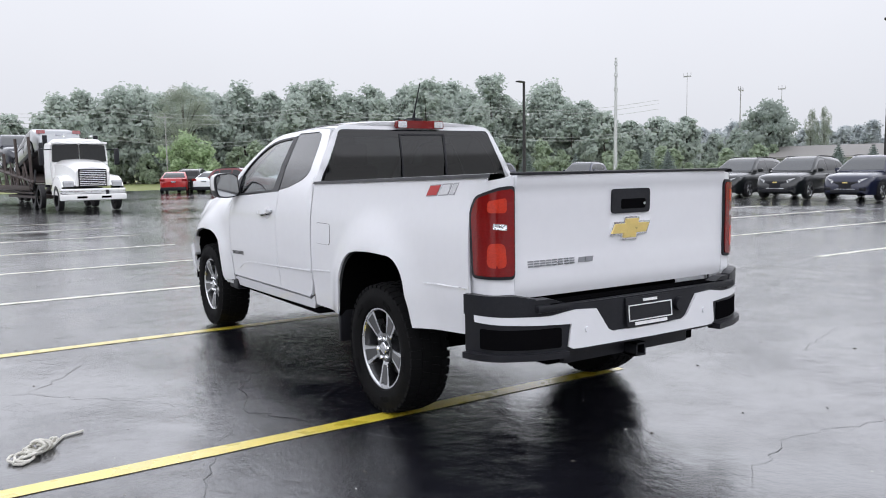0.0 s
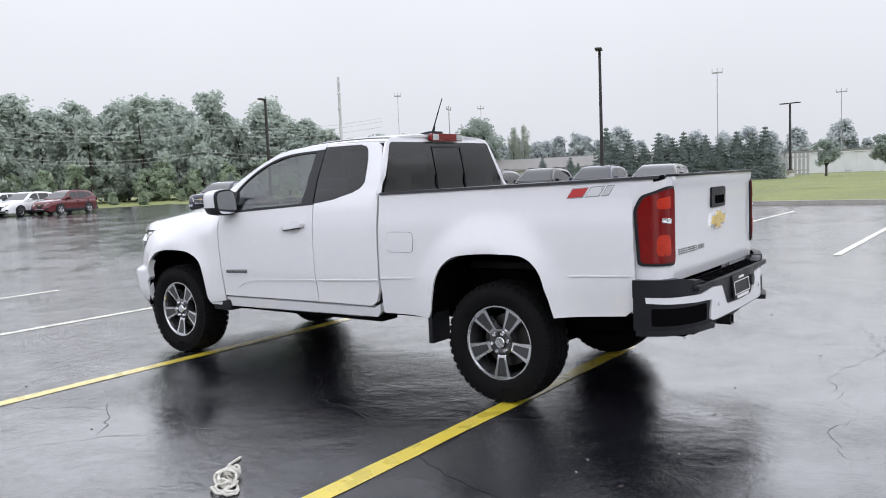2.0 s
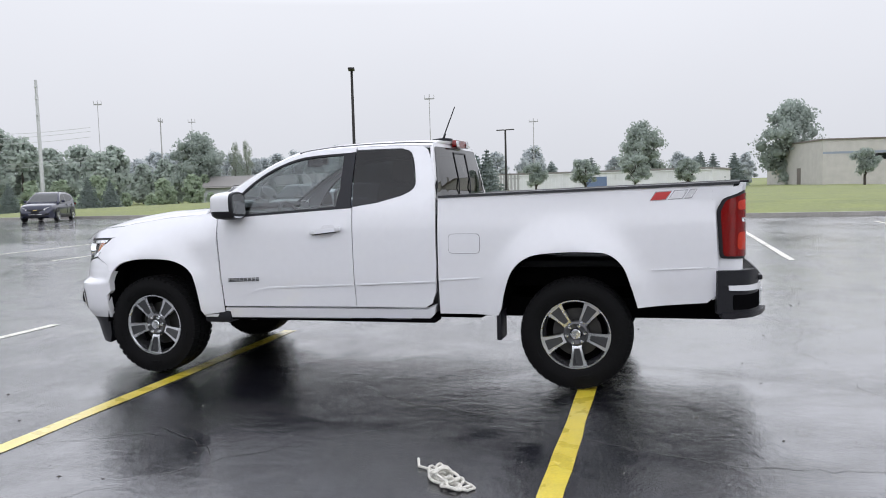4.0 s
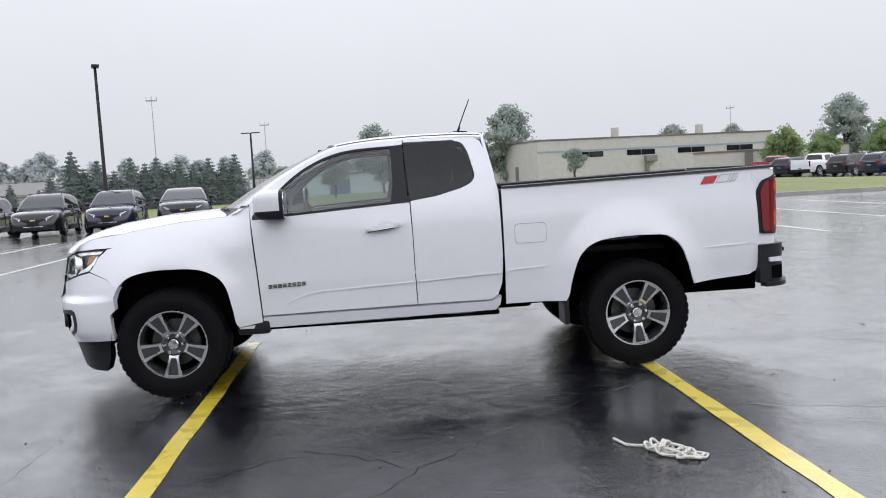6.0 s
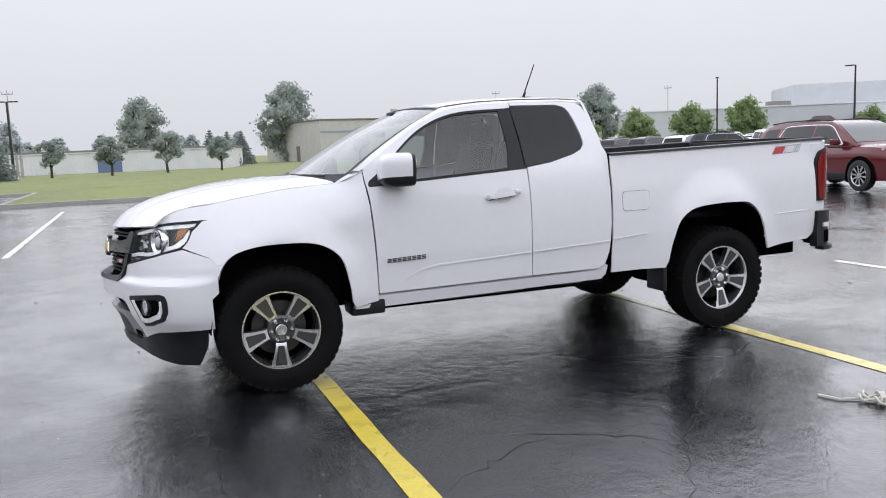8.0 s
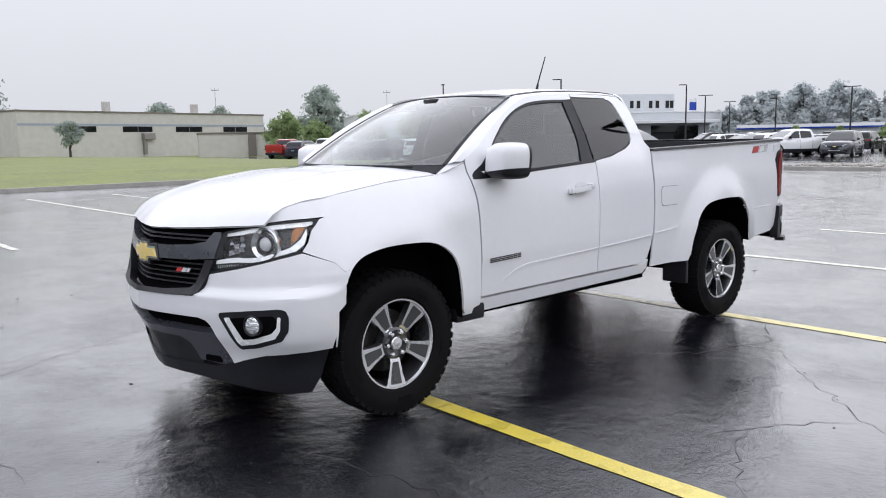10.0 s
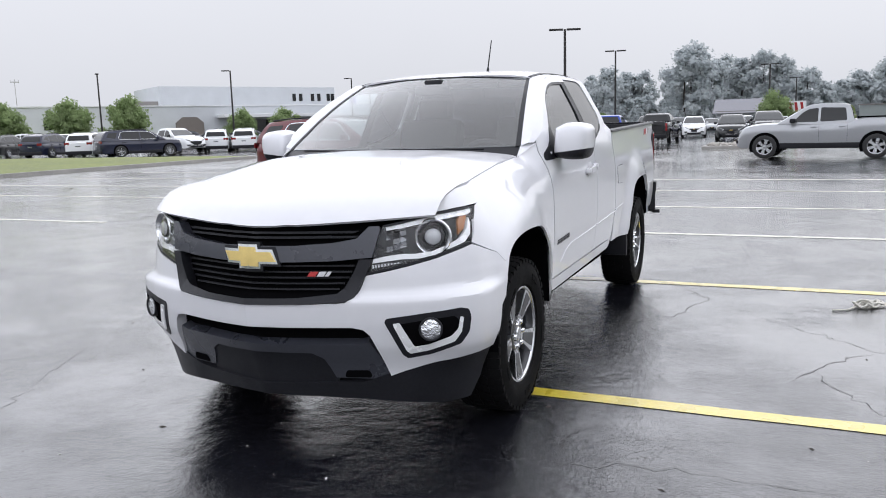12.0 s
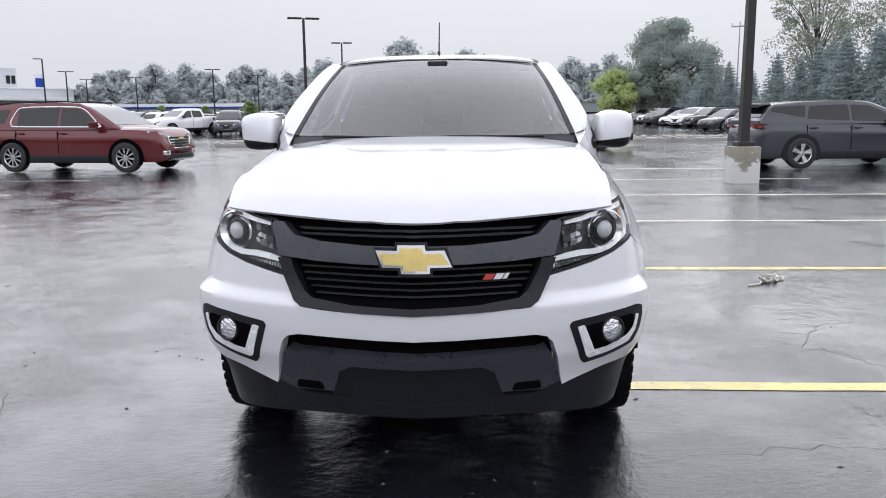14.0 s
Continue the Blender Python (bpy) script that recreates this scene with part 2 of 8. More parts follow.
def panel(bm, poly, put, cell=0.06, thick=0.02, inward=None):
    """A sheet with the outline poly, given in two coordinates, laid on the surface put(a, b) and turned in at its edges."""
    c = cell if isinstance(cell, (tuple, list)) else (cell, cell)
    loop = [Vector(p) for i, p in enumerate(poly) if (Vector(p) - Vector(poly[i - 1])).length > 3e-4]
    fine = []
    for i, p in enumerate(loop):
        q = loop[(i + 1) % len(loop)]
        k = max(1, int(max(abs(q.x - p.x) / c[0], abs(q.y - p.y) / c[1]) + 0.3))
        fine += [p.lerp(q, j / k) for j in range(k)]
    lo = [min(p[k] for p in fine) for k in (0, 1)]
    hi = [max(p[k] for p in fine) for k in (0, 1)]
    n = [max(1, round((hi[k] - lo[k]) / c[k])) for k in (0, 1)]
    P = np.array([tuple(p) for p in fine])
    Q = np.roll(P, -1, 0)
    grid = []
    for i in range(1, n[0]):
        for j in range(1, n[1]):
            g = np.array([lo[0] + (hi[0] - lo[0]) * i / n[0], lo[1] + (hi[1] - lo[1]) * j / n[1]])
            up = (P[:, 1] > g[1]) != (Q[:, 1] > g[1])
            with np.errstate(divide="ignore", invalid="ignore"):
                xc = P[:, 0] + (g[1] - P[:, 1]) * (Q[:, 0] - P[:, 0]) / (Q[:, 1] - P[:, 1])
            if np.count_nonzero(up & (g[0] < xc)) % 2 == 0:
                continue
            d = (Q - P)
            t = np.clip(((g - P) * d).sum(1) / np.maximum((d * d).sum(1), 1e-12), 0, 1)
            if (np.abs((P + d * t[:, None] - g) / np.array(c)).max(1)).min() > 0.35:
                grid.append(Vector(g))
    vs, es, fs, *_ = delaunay_2d_cdt(fine + grid, [(i, (i + 1) % len(fine)) for i in range(len(fine))], [], 0, 1e-6, False)
    tmp = bmesh.new()
    made = [tmp.verts.new((v.x, v.y, 0)) for v in vs]
    for f in fs:
        g = sum((vs[i] for i in f), Vector((0, 0))) / len(f)
        with np.errstate(divide="ignore", invalid="ignore"):
            xc = P[:, 0] + (g.y - P[:, 1]) * (Q[:, 0] - P[:, 0]) / (Q[:, 1] - P[:, 1])
        if np.count_nonzero(((P[:, 1] > g.y) != (Q[:, 1] > g.y)) & (g.x < xc)) % 2:
            tmp.faces.new([made[i] for i in f])
    bmesh.ops.delete(tmp, geom=[v for v in tmp.verts if not v.link_faces], context="VERTS")
    tmp.edges.ensure_lookup_table()
    bound = [e for e in tmp.edges if e.is_boundary]
    for v in tmp.verts:
        v.co = put(v.co.x, v.co.y)
    tmp.normal_update()
    if inward is not None:
        if sum((fc.normal.dot(Vector(inward)) * fc.calc_area() for fc in tmp.faces)) > 0:
            bmesh.ops.reverse_faces(tmp, faces=tmp.faces)
        tmp.normal_update()
    if thick:
        nrm = {v: v.normal.copy() for v in tmp.verts}
        r = bmesh.ops.extrude_edge_only(tmp, edges=bound)
        new_v = [g for g in r["geom"] if isinstance(g, bmesh.types.BMVert)]
        for v in new_v:
            old = [e.other_vert(v) for e in v.link_edges if e.other_vert(v) in nrm]
            if old:
                v.co = v.co - nrm[old[0]] * thick
        bmesh.ops.recalc_face_normals(tmp, faces=tmp.faces)
        if inward is not None and sum((fc.normal.dot(Vector(inward)) * fc.calc_area() for fc in tmp.faces)) > 0:
            bmesh.ops.reverse_faces(tmp, faces=tmp.faces)
    me = bpy.data.meshes.new("tmp")
    tmp.to_mesh(me)
    tmp.free()
    bm.from_mesh(me)
    bpy.data.meshes.remove(me)
    return bm


def sheet(*a, **k):
    return panel(bmesh.new(), *a, **k)


# ---- ground ----
def asphalt():
    """Old asphalt, soaked: dark, with a film of water of changing depth."""
    m, nt, b = nodes_of("wet_asphalt")
    n, l = nt.nodes, nt.links
    tc = n.new("ShaderNodeTexCoord")

    def tex(scale, detail=4, rough=0.55):
        t = n.new("ShaderNodeTexNoise")
        t.inputs["Scale"].default_value, t.inputs["Detail"].default_value, t.inputs["Roughness"].default_value = scale, detail, rough
        l.new(tc.outputs["Object"], t.inputs["Vector"])
        return t

    def ranged(src, a, c, lo, hi):
        r = n.new("ShaderNodeMapRange")
        r.inputs["From Min"].default_value, r.inputs["From Max"].default_value = a, c
        r.inputs["To Min"].default_value, r.inputs["To Max"].default_value = lo, hi
        l.new(src, r.inputs["Value"])
        return r.outputs[0]
    puddle, patch, grit, dots, waves = tex(0.22, 6, 0.65), tex(1.1, 6, 0.65), tex(60, 3), tex(210, 2), tex(13, 4)
    mix = n.new("ShaderNodeMix")
    mix.data_type = "RGBA"
    mix.inputs["A"].default_value, mix.inputs["B"].default_value = (0.003, 0.0031, 0.0046, 1), (0.016, 0.0165, 0.022, 1)
    l.new(ranged(grit.outputs["Fac"], 0.35, 0.7, 0, 1), mix.inputs["Factor"])
    mix2 = n.new("ShaderNodeMix")
    mix2.data_type, mix2.blend_type = "RGBA", "MULTIPLY"
    mix2.inputs["Factor"].default_value = 1.0
    l.new(mix.outputs["Result"], mix2.inputs["A"])
    l.new(ranged(patch.outputs["Fac"], 0.3, 0.7, 0.55, 1.4), mix2.inputs["B"])
    chips = n.new("ShaderNodeTexVoronoi")
    chips.inputs["Scale"].default_value = 34
    l.new(tc.outputs["Object"], chips.inputs["Vector"])
    mix3 = n.new("ShaderNodeMix")
    mix3.data_type = "RGBA"
    mix3.inputs["B"].default_value = (0.16, 0.16, 0.165, 1)
    few = n.new("ShaderNodeMath")
    few.operation = "MULTIPLY"
    l.new(ranged(chips.outputs["Distance"], 0.10, 0.16, 1.0, 0.0), few.inputs[0])
    pick = n.new("ShaderNodeSeparateColor")
    l.new(chips.outputs["Color"], pick.inputs[0])
    l.new(ranged(pick.outputs[0], 0.90, 0.93, 0.0, 0.8), few.inputs[1])
    l.new(few.outputs[0], mix3.inputs["Factor"])
    l.new(mix2.outputs["Result"], mix3.inputs["A"])
    l.new(mix3.outputs["Result"], b.inputs["Base Color"])
    both = n.new("ShaderNodeMath")
    both.operation = "MULTIPLY_ADD"
    l.new(patch.outputs["Fac"], both.inputs[0])
    both.inputs[1].default_value = 0.8
    l.new(puddle.outputs["Fac"], both.inputs[2])
    wet = both.outputs[0]
    l.new(ranged(wet, 0.80, 1.02, 0.26, 0.10), b.inputs["Roughness"])
    l.new(ranged(wet, 0.80, 1.02, 0.15, 0.03), b.inputs["Coat Roughness"])
    sway = tex(2.3, 3)

    def plus(src, k, rest):
        """src times k, added to the rest."""
        s = n.new("ShaderNodeMath")
        s.operation = "MULTIPLY_ADD"
        l.new(src, s.inputs[0])
        s.inputs[1].default_value = k
        l.new(rest, s.inputs[2])
        return s.outputs[0]
    relief = plus(sway.outputs["Fac"], 14.0, plus(waves.outputs["Fac"], 5.0, plus(grit.outputs["Fac"], 2.6, dots.outputs["Fac"])))
    bp = n.new("ShaderNodeBump")
    bp.inputs["Distance"].default_value = 0.0012
    l.new(ranged(wet, 0.80, 1.04, 1.0, 0.35), bp.inputs["Strength"])
    l.new(relief, bp.inputs["Height"])
    l.new(bp.outputs[0], b.inputs["Normal"])
    l.new(bp.outputs[0], b.inputs["Coat Normal"])
    b.inputs["IOR"].default_value = 1.36
    b.inputs["Coat Weight"].default_value = 1.0
    b.inputs["Coat IOR"].default_value = 1.48
    return m


ASPHALT = asphalt()
GRASS = mat("wet_grass", (0.18, 0.205, 0.065), rough=0.8, var=0.35, scale=0.35, bump=0.8, bump_scale=40)
def peeling(name, under, over):
    """Old concrete with what is left of a coat of paint."""
    m = mat(name, under, rough=0.7, var=0.35, scale=3, bump=0.3, bump_scale=60)
    nt = m.node_tree
    n, l, b = nt.nodes, nt.links, nt.nodes["Principled BSDF"]
    src = b.inputs["Base Color"].links[0].from_socket
    tc, mp, no, st = n.new("ShaderNodeTexCoord"), n.new("ShaderNodeMapping"), n.new("ShaderNodeTexNoise"), n.new("ShaderNodeMapRange")
    mp.inputs["Scale"].default_value = (1.0, 1.0, 2.6)
    no.inputs["Scale"].default_value, no.inputs["Detail"].default_value, no.inputs["Roughness"].default_value = 2.2, 6, 0.6
    st.inputs["From Min"].default_value, st.inputs["From Max"].default_value = 0.49, 0.51
    mx = n.new("ShaderNodeMix")
    mx.data_type = "RGBA"
    mx.inputs["B"].default_value = (*over, 1)
    l.new(tc.outputs["Object"], mp.inputs["Vector"])
    l.new(mp.outputs[0], no.inputs["Vector"])
    se, low = n.new("ShaderNodeSeparateXYZ"), n.new("ShaderNodeMath")
    low.operation, low.inputs[1].default_value = "MULTIPLY_ADD", -0.75
    lift = n.new("ShaderNodeMath")
    lift.inputs[1].default_value = 0.31
    l.new(tc.outputs["Object"], se.inputs[0])
    l.new(se.outputs["Z"], low.inputs[0])
    l.new(no.outputs["Fac"], low.inputs[2])
    l.new(low.outputs[0], lift.inputs[0])
    l.new(lift.outputs[0], st.inputs["Value"])
    l.new(st.outputs[0], mx.inputs["Factor"])
    l.new(src, mx.inputs["A"])
    l.new(mx.outputs["Result"], b.inputs["Base Color"])
    return m


PEELING = peeling("peeling_lamp_base", (0.27, 0.25, 0.20), (0.62, 0.62, 0.60))
CONCRETE = mat("old_concrete", (0.30, 0.29, 0.27), rough=0.6, var=0.3, scale=1.5, bump=0.3, bump_scale=60)
YELLOW = mat("worn_yellow_paint", (0.66, 0.52, 0.045), rough=0.3, var=0.22, scale=7, bump=0.25, bump_scale=90, coat=1.0)
PALEYELLOW = mat("faded_line_paint", (0.66, 0.65, 0.52), rough=0.3, var=0.3, scale=5, bump=0.25, bump_scale=90, coat=1.0)

for _m in (YELLOW, PALEYELLOW):
    _m.node_tree.nodes["Principled BSDF"].inputs["Coat Roughness"].default_value = 0.30


def slab(name, poly, z0, z1, m, label, category, kind="structure"):
    bm = bmesh.new()
    f = bm.faces.new([bm.verts.new((x, y, z1)) for x, y in poly])
    r = bmesh.ops.extrude_face_region(bm, geom=[f])
    for v in r["geom"]:
        if isinstance(v, bmesh.types.BMVert):
            v.co.z = z0
    bmesh.ops.recalc_face_normals(bm, faces=bm.faces)
    ob = part(name, bm, m, None, "", 0)
    return tagged(ob, label, category, "", kind)


slab("ground", [(-2500, -2500), (2500, -2500), (2500, 2500), (-2500, 2500)], -0.6, -0.03, GRASS, "flat grassland out to the horizon", "ground")
slab("pavement", [(-70, -150), (75, -150), (75, -28), (23.8, -28), (23.8, 8.1), (34.5, 8.1), (34.5, 44), (40, 62), (-48, 62), (-48, -20), (-70, -20)], -0.35, 0.0, ASPHALT, "wet dark asphalt parking lot with cracks", "parking lot")

# bay lines
def line(x0, x1, y, w, m, skew=0.0):
    bm = bmesh.new()
    n = max(2, int(abs(x1 - x0) / 0.25))
    rnd = random.Random(int(y * 100) + int(x0 * 10))
    a = [bm.verts.new((x0 + (x1 - x0) * i / n, y - w / 2 + rnd.uniform(-0.006, 0.006) + skew * i / n, 0.0035)) for i in range(n + 1)]
    b = [bm.verts.new((x0 + (x1 - x0) * i / n, y + w / 2 + rnd.uniform(-0.006, 0.006) + skew * i / n, 0.0035)) for i in range(n + 1)]
    for i in range(n):
        bm.faces.new((a[i], a[i + 1], b[i + 1], b[i]))
    return bm


lines = tagged(new("trim"), "painted parking bay lines, yellow and worn white", "bay lines", "", "structure")
for y, m in ((-0.07, YELLOW), (3.01, YELLOW)):
    part("bay_line", line(-7.0, 0.95, y, 0.115, m), m, lines, "yellow painted line")
for y in (-12.5, -9.45, -6.35, -3.17, 5.83, 8.82, 11.85, 14.9, 17.9, 20.9):
    part("bay_line", line(-7.0, 0.95, y, 0.11, PALEYELLOW), PALEYELLOW, lines)
for y in (-18.8, -15.8, -12.8, -9.8, -6.8, -2.7, -0.35, 2.86, 5.9, 9.2, 12.2, 15.2):
    part("bay_line", line(8.1, 20.0, y, 0.11, PALEYELLOW), PALEYELLOW, lines)
# lawn and kerb
def lawn_z(x, y=0.0):
    """The lawn swells gently behind its kerb."""
    d = x - 34.7 if y > 7.94 else min(x - 24, max(7.95 - y, x - 34.7))
    return 0.13 + 0.22 * max(0.0, min(1.0, d / 8, (y + 28) / 6))


def lawn(x0, x1, y0, y1, n=24):
    bm = bmesh.new()
    g = [[bm.verts.new((x0 + (x1 - x0) * i / n, y0 + (y1 - y0) * j / n, lawn_z(x0 + (x1 - x0) * i / n, y0 + (y1 - y0) * j / n) + 0.03 * noise.noise(Vector((i * 0.7, j * 0.7, 0))))) for j in range(n + 1)] for i in range(n + 1)]
    for i in range(n):
        for j in range(n):
            bm.faces.new((g[i][j], g[i + 1][j], g[i + 1][j + 1], g[i][j + 1]))
    bmesh.ops.recalc_face_normals(bm, faces=bm.faces)
    return bm


for a in ((23.95, 34.7, -28, 7.95), (34.7, 150, -28, 7.95), (34.7, 150, 7.95, 44)):
    tagged(part("lawn", lawn(*a), GRASS, None), "mown wet lawn behind the kerb", "lawn", "", "structure")
for x0, y0, x1, y1 in ((23.78, -28, 23.96, 7.94), (23.78, 7.94, 34.7, 8.12), (34.52, 8.12, 34.7, 44)):
    ob = part("kerb", boxed(x0, x1, y0, y1, -0.3, 0.14, 0.02), CONCRETE, None)
    tagged(ob, "weathered concrete kerb along the lawn", "kerb", "", "structure")
ISLE = mat("rubble_stone", (0.33, 0.31, 0.28), rough=0.7, var=0.4, scale=3)
for cx, cy, lx, ly in ((-9.5, -31.5, 3.2, 1.0), (0.0, -34.5, 1.6, 2.0), (9.2, -28.0, 1.9, 0.9)):
    bm = bmesh.new()
    box(bm, cx - lx, cx + lx, cy - ly, cy + ly, -0.2, 0.13, 0.05)
    rr = random.Random(int(cx * 10))
    isle = tagged(part("kerb", bm, CONCRETE, None), "raised kerbed island covered with rubble stones", "kerb island", "", "structure")
    for k in range(70):
        bm2 = bmesh.new()
        bmesh.ops.create_icosphere(bm2, subdivisions=1, radius=rr.uniform(0.06, 0.16), matrix=Matrix.Translation((cx + rr.uniform(-lx, lx) * 0.92, cy + rr.uniform(-ly, ly) * 0.9, 0.15)) @ Matrix.Diagonal((rr.uniform(0.8, 1.5), rr.uniform(0.8, 1.4), rr.uniform(0.5, 0.9), 1)))
        part("stone", bm2, ISLE, isle, "", 0)


# ---- small things on the asphalt ----
ROPE = mat("pale_braided_rope", (0.66, 0.64, 0.58), rough=0.75, var=0.3, scale=40, bump=0.8, bump_scale=180)
rope = thing("rope_bundle", "bundle of pale braided rope lying on the wet asphalt", "rope", pose(-2.64, 0.45, 0.0, 0, 0, -45) @ Matrix.Diagonal((0.88, 0.88, 0.88, 1)))


def loop(cx, cy, a, b, turn, lift, sweep=1.0, n=22):
    """A slack coil of rope lying on the ground."""
    pts = []
    for i in range(n + 1):
        t = 2 * math.pi * sweep * i / n + 0.4
        x, y = a * math.cos(t) * (1 + 0.12 * math.sin(3 * t + lift * 90)), b * math.sin(t) * (1 + 0.15 * math.cos(2 * t))
        c, s = math.cos(radians(turn)), math.sin(radians(turn))
        pts.append((cx + x * c - y * s, cy + x * s + y * c, 0.010 + lift * (0.5 + 0.5 * math.sin(t * 2 + turn))))
    return tube(bmesh.new(), pts, 0.0082, 7)


for cx, cy, a, b, turn, lift in ((0.0, 0.0, 0.045, 0.13, 8, 0.030), (0.012, 0.02, 0.035, 0.12, -14, 0.040), (-0.015, -0.03, 0.04, 0.11, 24, 0.035), (0.01, -0.09, 0.045, 0.075, -30, 0.020), (-0.03, -0.13, 0.035, 0.07, 20, 0.014), (0.035, -0.14, 0.03, 0.06, -8, 0.012), (0.0, 0.08, 0.03, 0.07, 5, 0.03)):
    part("strand", loop(cx, cy, a, b, turn, lift), ROPE, rope)
for k in range(3):
    y = 0.00 + k * 0.021
    part("wrap", tube(bmesh.new(), [((0.052 + 0.006 * k) * math.cos(t), y + 0.016 * math.sin(t + k), 0.030 + 0.034 * math.sin(t)) for t in [2 * math.pi * j / 12 for j in range(13)]], 0.0082, 7), ROPE, rope)
part("loose_end", tube(bmesh.new(), [(0.02, 0.12, 0.014), (0.0, 0.19, 0.010), (-0.02, 0.25, 0.010), (0.015, 0.32, 0.010), (0.035, 0.36, 0.010)], 0.0082, 7), ROPE, rope)
part("loose_end", tube(bmesh.new(), [(-0.03, -0.14, 0.012), (0.02, -0.21, 0.010), (0.07, -0.20, 0.010), (0.075, -0.15, 0.010)], 0.0082, 7), ROPE, rope)

CRACK = mat("crack_shadow", (0.006, 0.006, 0.007), rough=0.35, var=0.3, scale=20)


def crack(pts, w, seed):
    """A ragged open crack along a line of points."""
    rng = random.Random(seed)
    line_pts = []
    for (x0, y0), (x1, y1) in zip(pts, pts[1:]):
        n = max(2, int(math.hypot(x1 - x0, y1 - y0) / 0.07))
        for i in range(n):
            t = i / n
            line_pts.append((x0 + (x1 - x0) * t + rng.gauss(0, 0.018), y0 + (y1 - y0) * t + rng.gauss(0, 0.018)))
    line_pts.append(pts[-1])
    bm = bmesh.new()
    prev = None
    for i, (x, y) in enumerate(line_pts):
        a, b = line_pts[max(0, i - 1)], line_pts[min(len(line_pts) - 1, i + 1)]
        d = Vector((b[0] - a[0], b[1] - a[1])).normalized()
        ww = 0.6 * w * (0.35 + 1.0 * rng.random()) * min(1.0, 0.15 + 4 * min(i, len(line_pts) - 1 - i) / len(line_pts))
        p = bm.verts.new((x - d.y * ww, y + d.x * ww, 0.0022)), bm.verts.new((x + d.y * ww, y - d.x * ww, 0.0022))
        if prev:
            bm.faces.new((prev[0], prev[1], p[1], p[0]))
        prev = p
    bmesh.ops.recalc_face_normals(bm, faces=bm.faces)
    return bm


def bits(name, n, m, label, seed, size):
    """Loose grit, twigs and leaf scraps strewn over the asphalt round the truck."""
    rng = np.random.default_rng(seed)
    P = np.stack([rng.uniform(-6.5, 6.5, n), rng.uniform(-5.5, 9.5, n), np.zeros(n)], 1)
    s = size * (0.4 + rng.random(n) ** 2)
    a = rng.uniform(0, 6.283, n)
    corners = ((-1.6, -0.4, 0), (0.2, -0.7, 0), (1.5, 0.1, 0), (0.1, 0.6, 0), (0.1, -0.1, 0.55))
    V = []
    for x, y, z in corners:
        x, y = x * (0.7 + 0.6 * rng.random(n)), y * (0.7 + 0.6 * rng.random(n))
        V.append(P + np.stack([(x * np.cos(a) - y * np.sin(a)) * s, (x * np.sin(a) + y * np.cos(a)) * s, z * s + 0.0005], 1))
    V = np.stack(V, 1).reshape(-1, 3)
    F = (np.arange(n)[:, None, None] * 5 + np.array([[0, 1, 4], [1, 2, 4], [2, 3, 4], [3, 0, 4]])).reshape(-1, 3)
    me = bpy.data.meshes.new(name)
    me.from_pydata(V.tolist(), [], F.tolist())
    me.materials.append(m)
    return tagged(new(name, me), label, "debris", "", "stuff")


bits("leaf_scraps", 420, mat("dead_leaf_brown", (0.035, 0.028, 0.02), rough=0.6, var=0.4, scale=30), "small dark leaf scraps and twigs strewn on the wet asphalt", 8, 0.009)
bits("pale_grit", 420, mat("pale_grit_stone", (0.45, 0.44, 0.42), rough=0.6, var=0.3, scale=30), "pale grit scattered on the wet asphalt", 9, 0.0055)

cracks = tagged(new("trim"), "ragged open cracks in the old asphalt", "cracks", "", "structure")
CRACKS = [
    ([(-1.0, -0.5), (-1.53, 0.51), (-1.35, 1.1), (-0.9, 1.6)], 0.010), ([(-1.53, 0.51), (-1.9, -0.07), (-2.2, -0.9), (-2.1, -2.2), (-2.6, -4.2)], 0.010),
    ([(-1.53, 0.51), (-2.07, 1.17), (-2.57, 1.69), (-3.4, 2.3), (-5.2, 2.7)], 0.008), ([(-2.57, 1.69), (-2.19, 2.22), (-2.1, 2.5)], 0.009),
    ([(-0.9, 3.9), (-1.6, 3.75), (-2.4, 3.78), (-3.6, 3.6)], 0.006), ([(1.1, 5.1), (1.6, 4.3), (2.23, 3.07), (2.5, 2.9)], 0.008), ([(2.89, 1.86), (2.5, 1.7), (3.0, 1.2), (3.4, 0.6)], 0.007),
    ([(-2.2, 2.15), (-2.45, 2.75), (-2.6, 2.9)], 0.010), ([(-0.5, 4.9), (0.4, 5.0), (1.2, 5.1)], 0.006), ([(-4.0, 0.9), (-3.5, -0.4), (-4.1, -1.6)], 0.006),
    ([(-0.2, -1.9), (0.6, -1.6), (1.6, -1.8), (2.9, -1.4)], 0.007), ([(-1.0, -2.0), (-0.5, -1.8), (-0.2, -1.9)], 0.007), ([(2.2, -0.6), (3.4, -0.2), (4.8, -0.5)], 0.006),
    ([(-3.4, 5.6), (-2.0, 6.9), (-1.9, 9.0)], 0.010), ([(-5.0, 7.3), (-3.0, 7.2), (-1.0, 7.5)], 0.010), ([(2.2, 7.5), (5.0, 6.4), (8.0, 6.7)], 0.010), ([(-3.8, -5.0), (-2.0, -5.4), (0.0, -4.8)], 0.010),
    ([(4.0, -4.0), (6.5, -6.0), (7.0, -8.5)], 0.012), ([(3.5, 10.0), (6.0, 12.0), (9.0, 12.5)], 0.014), ([(-5.5, 3.3), (-4.6, 4.6), (-4.4, 6.2)], 0.007),
]
for i, (pts, w) in enumerate(CRACKS):
    part("crack", crack(pts, w * 0.5, i), CRACK, cracks, "", 0)


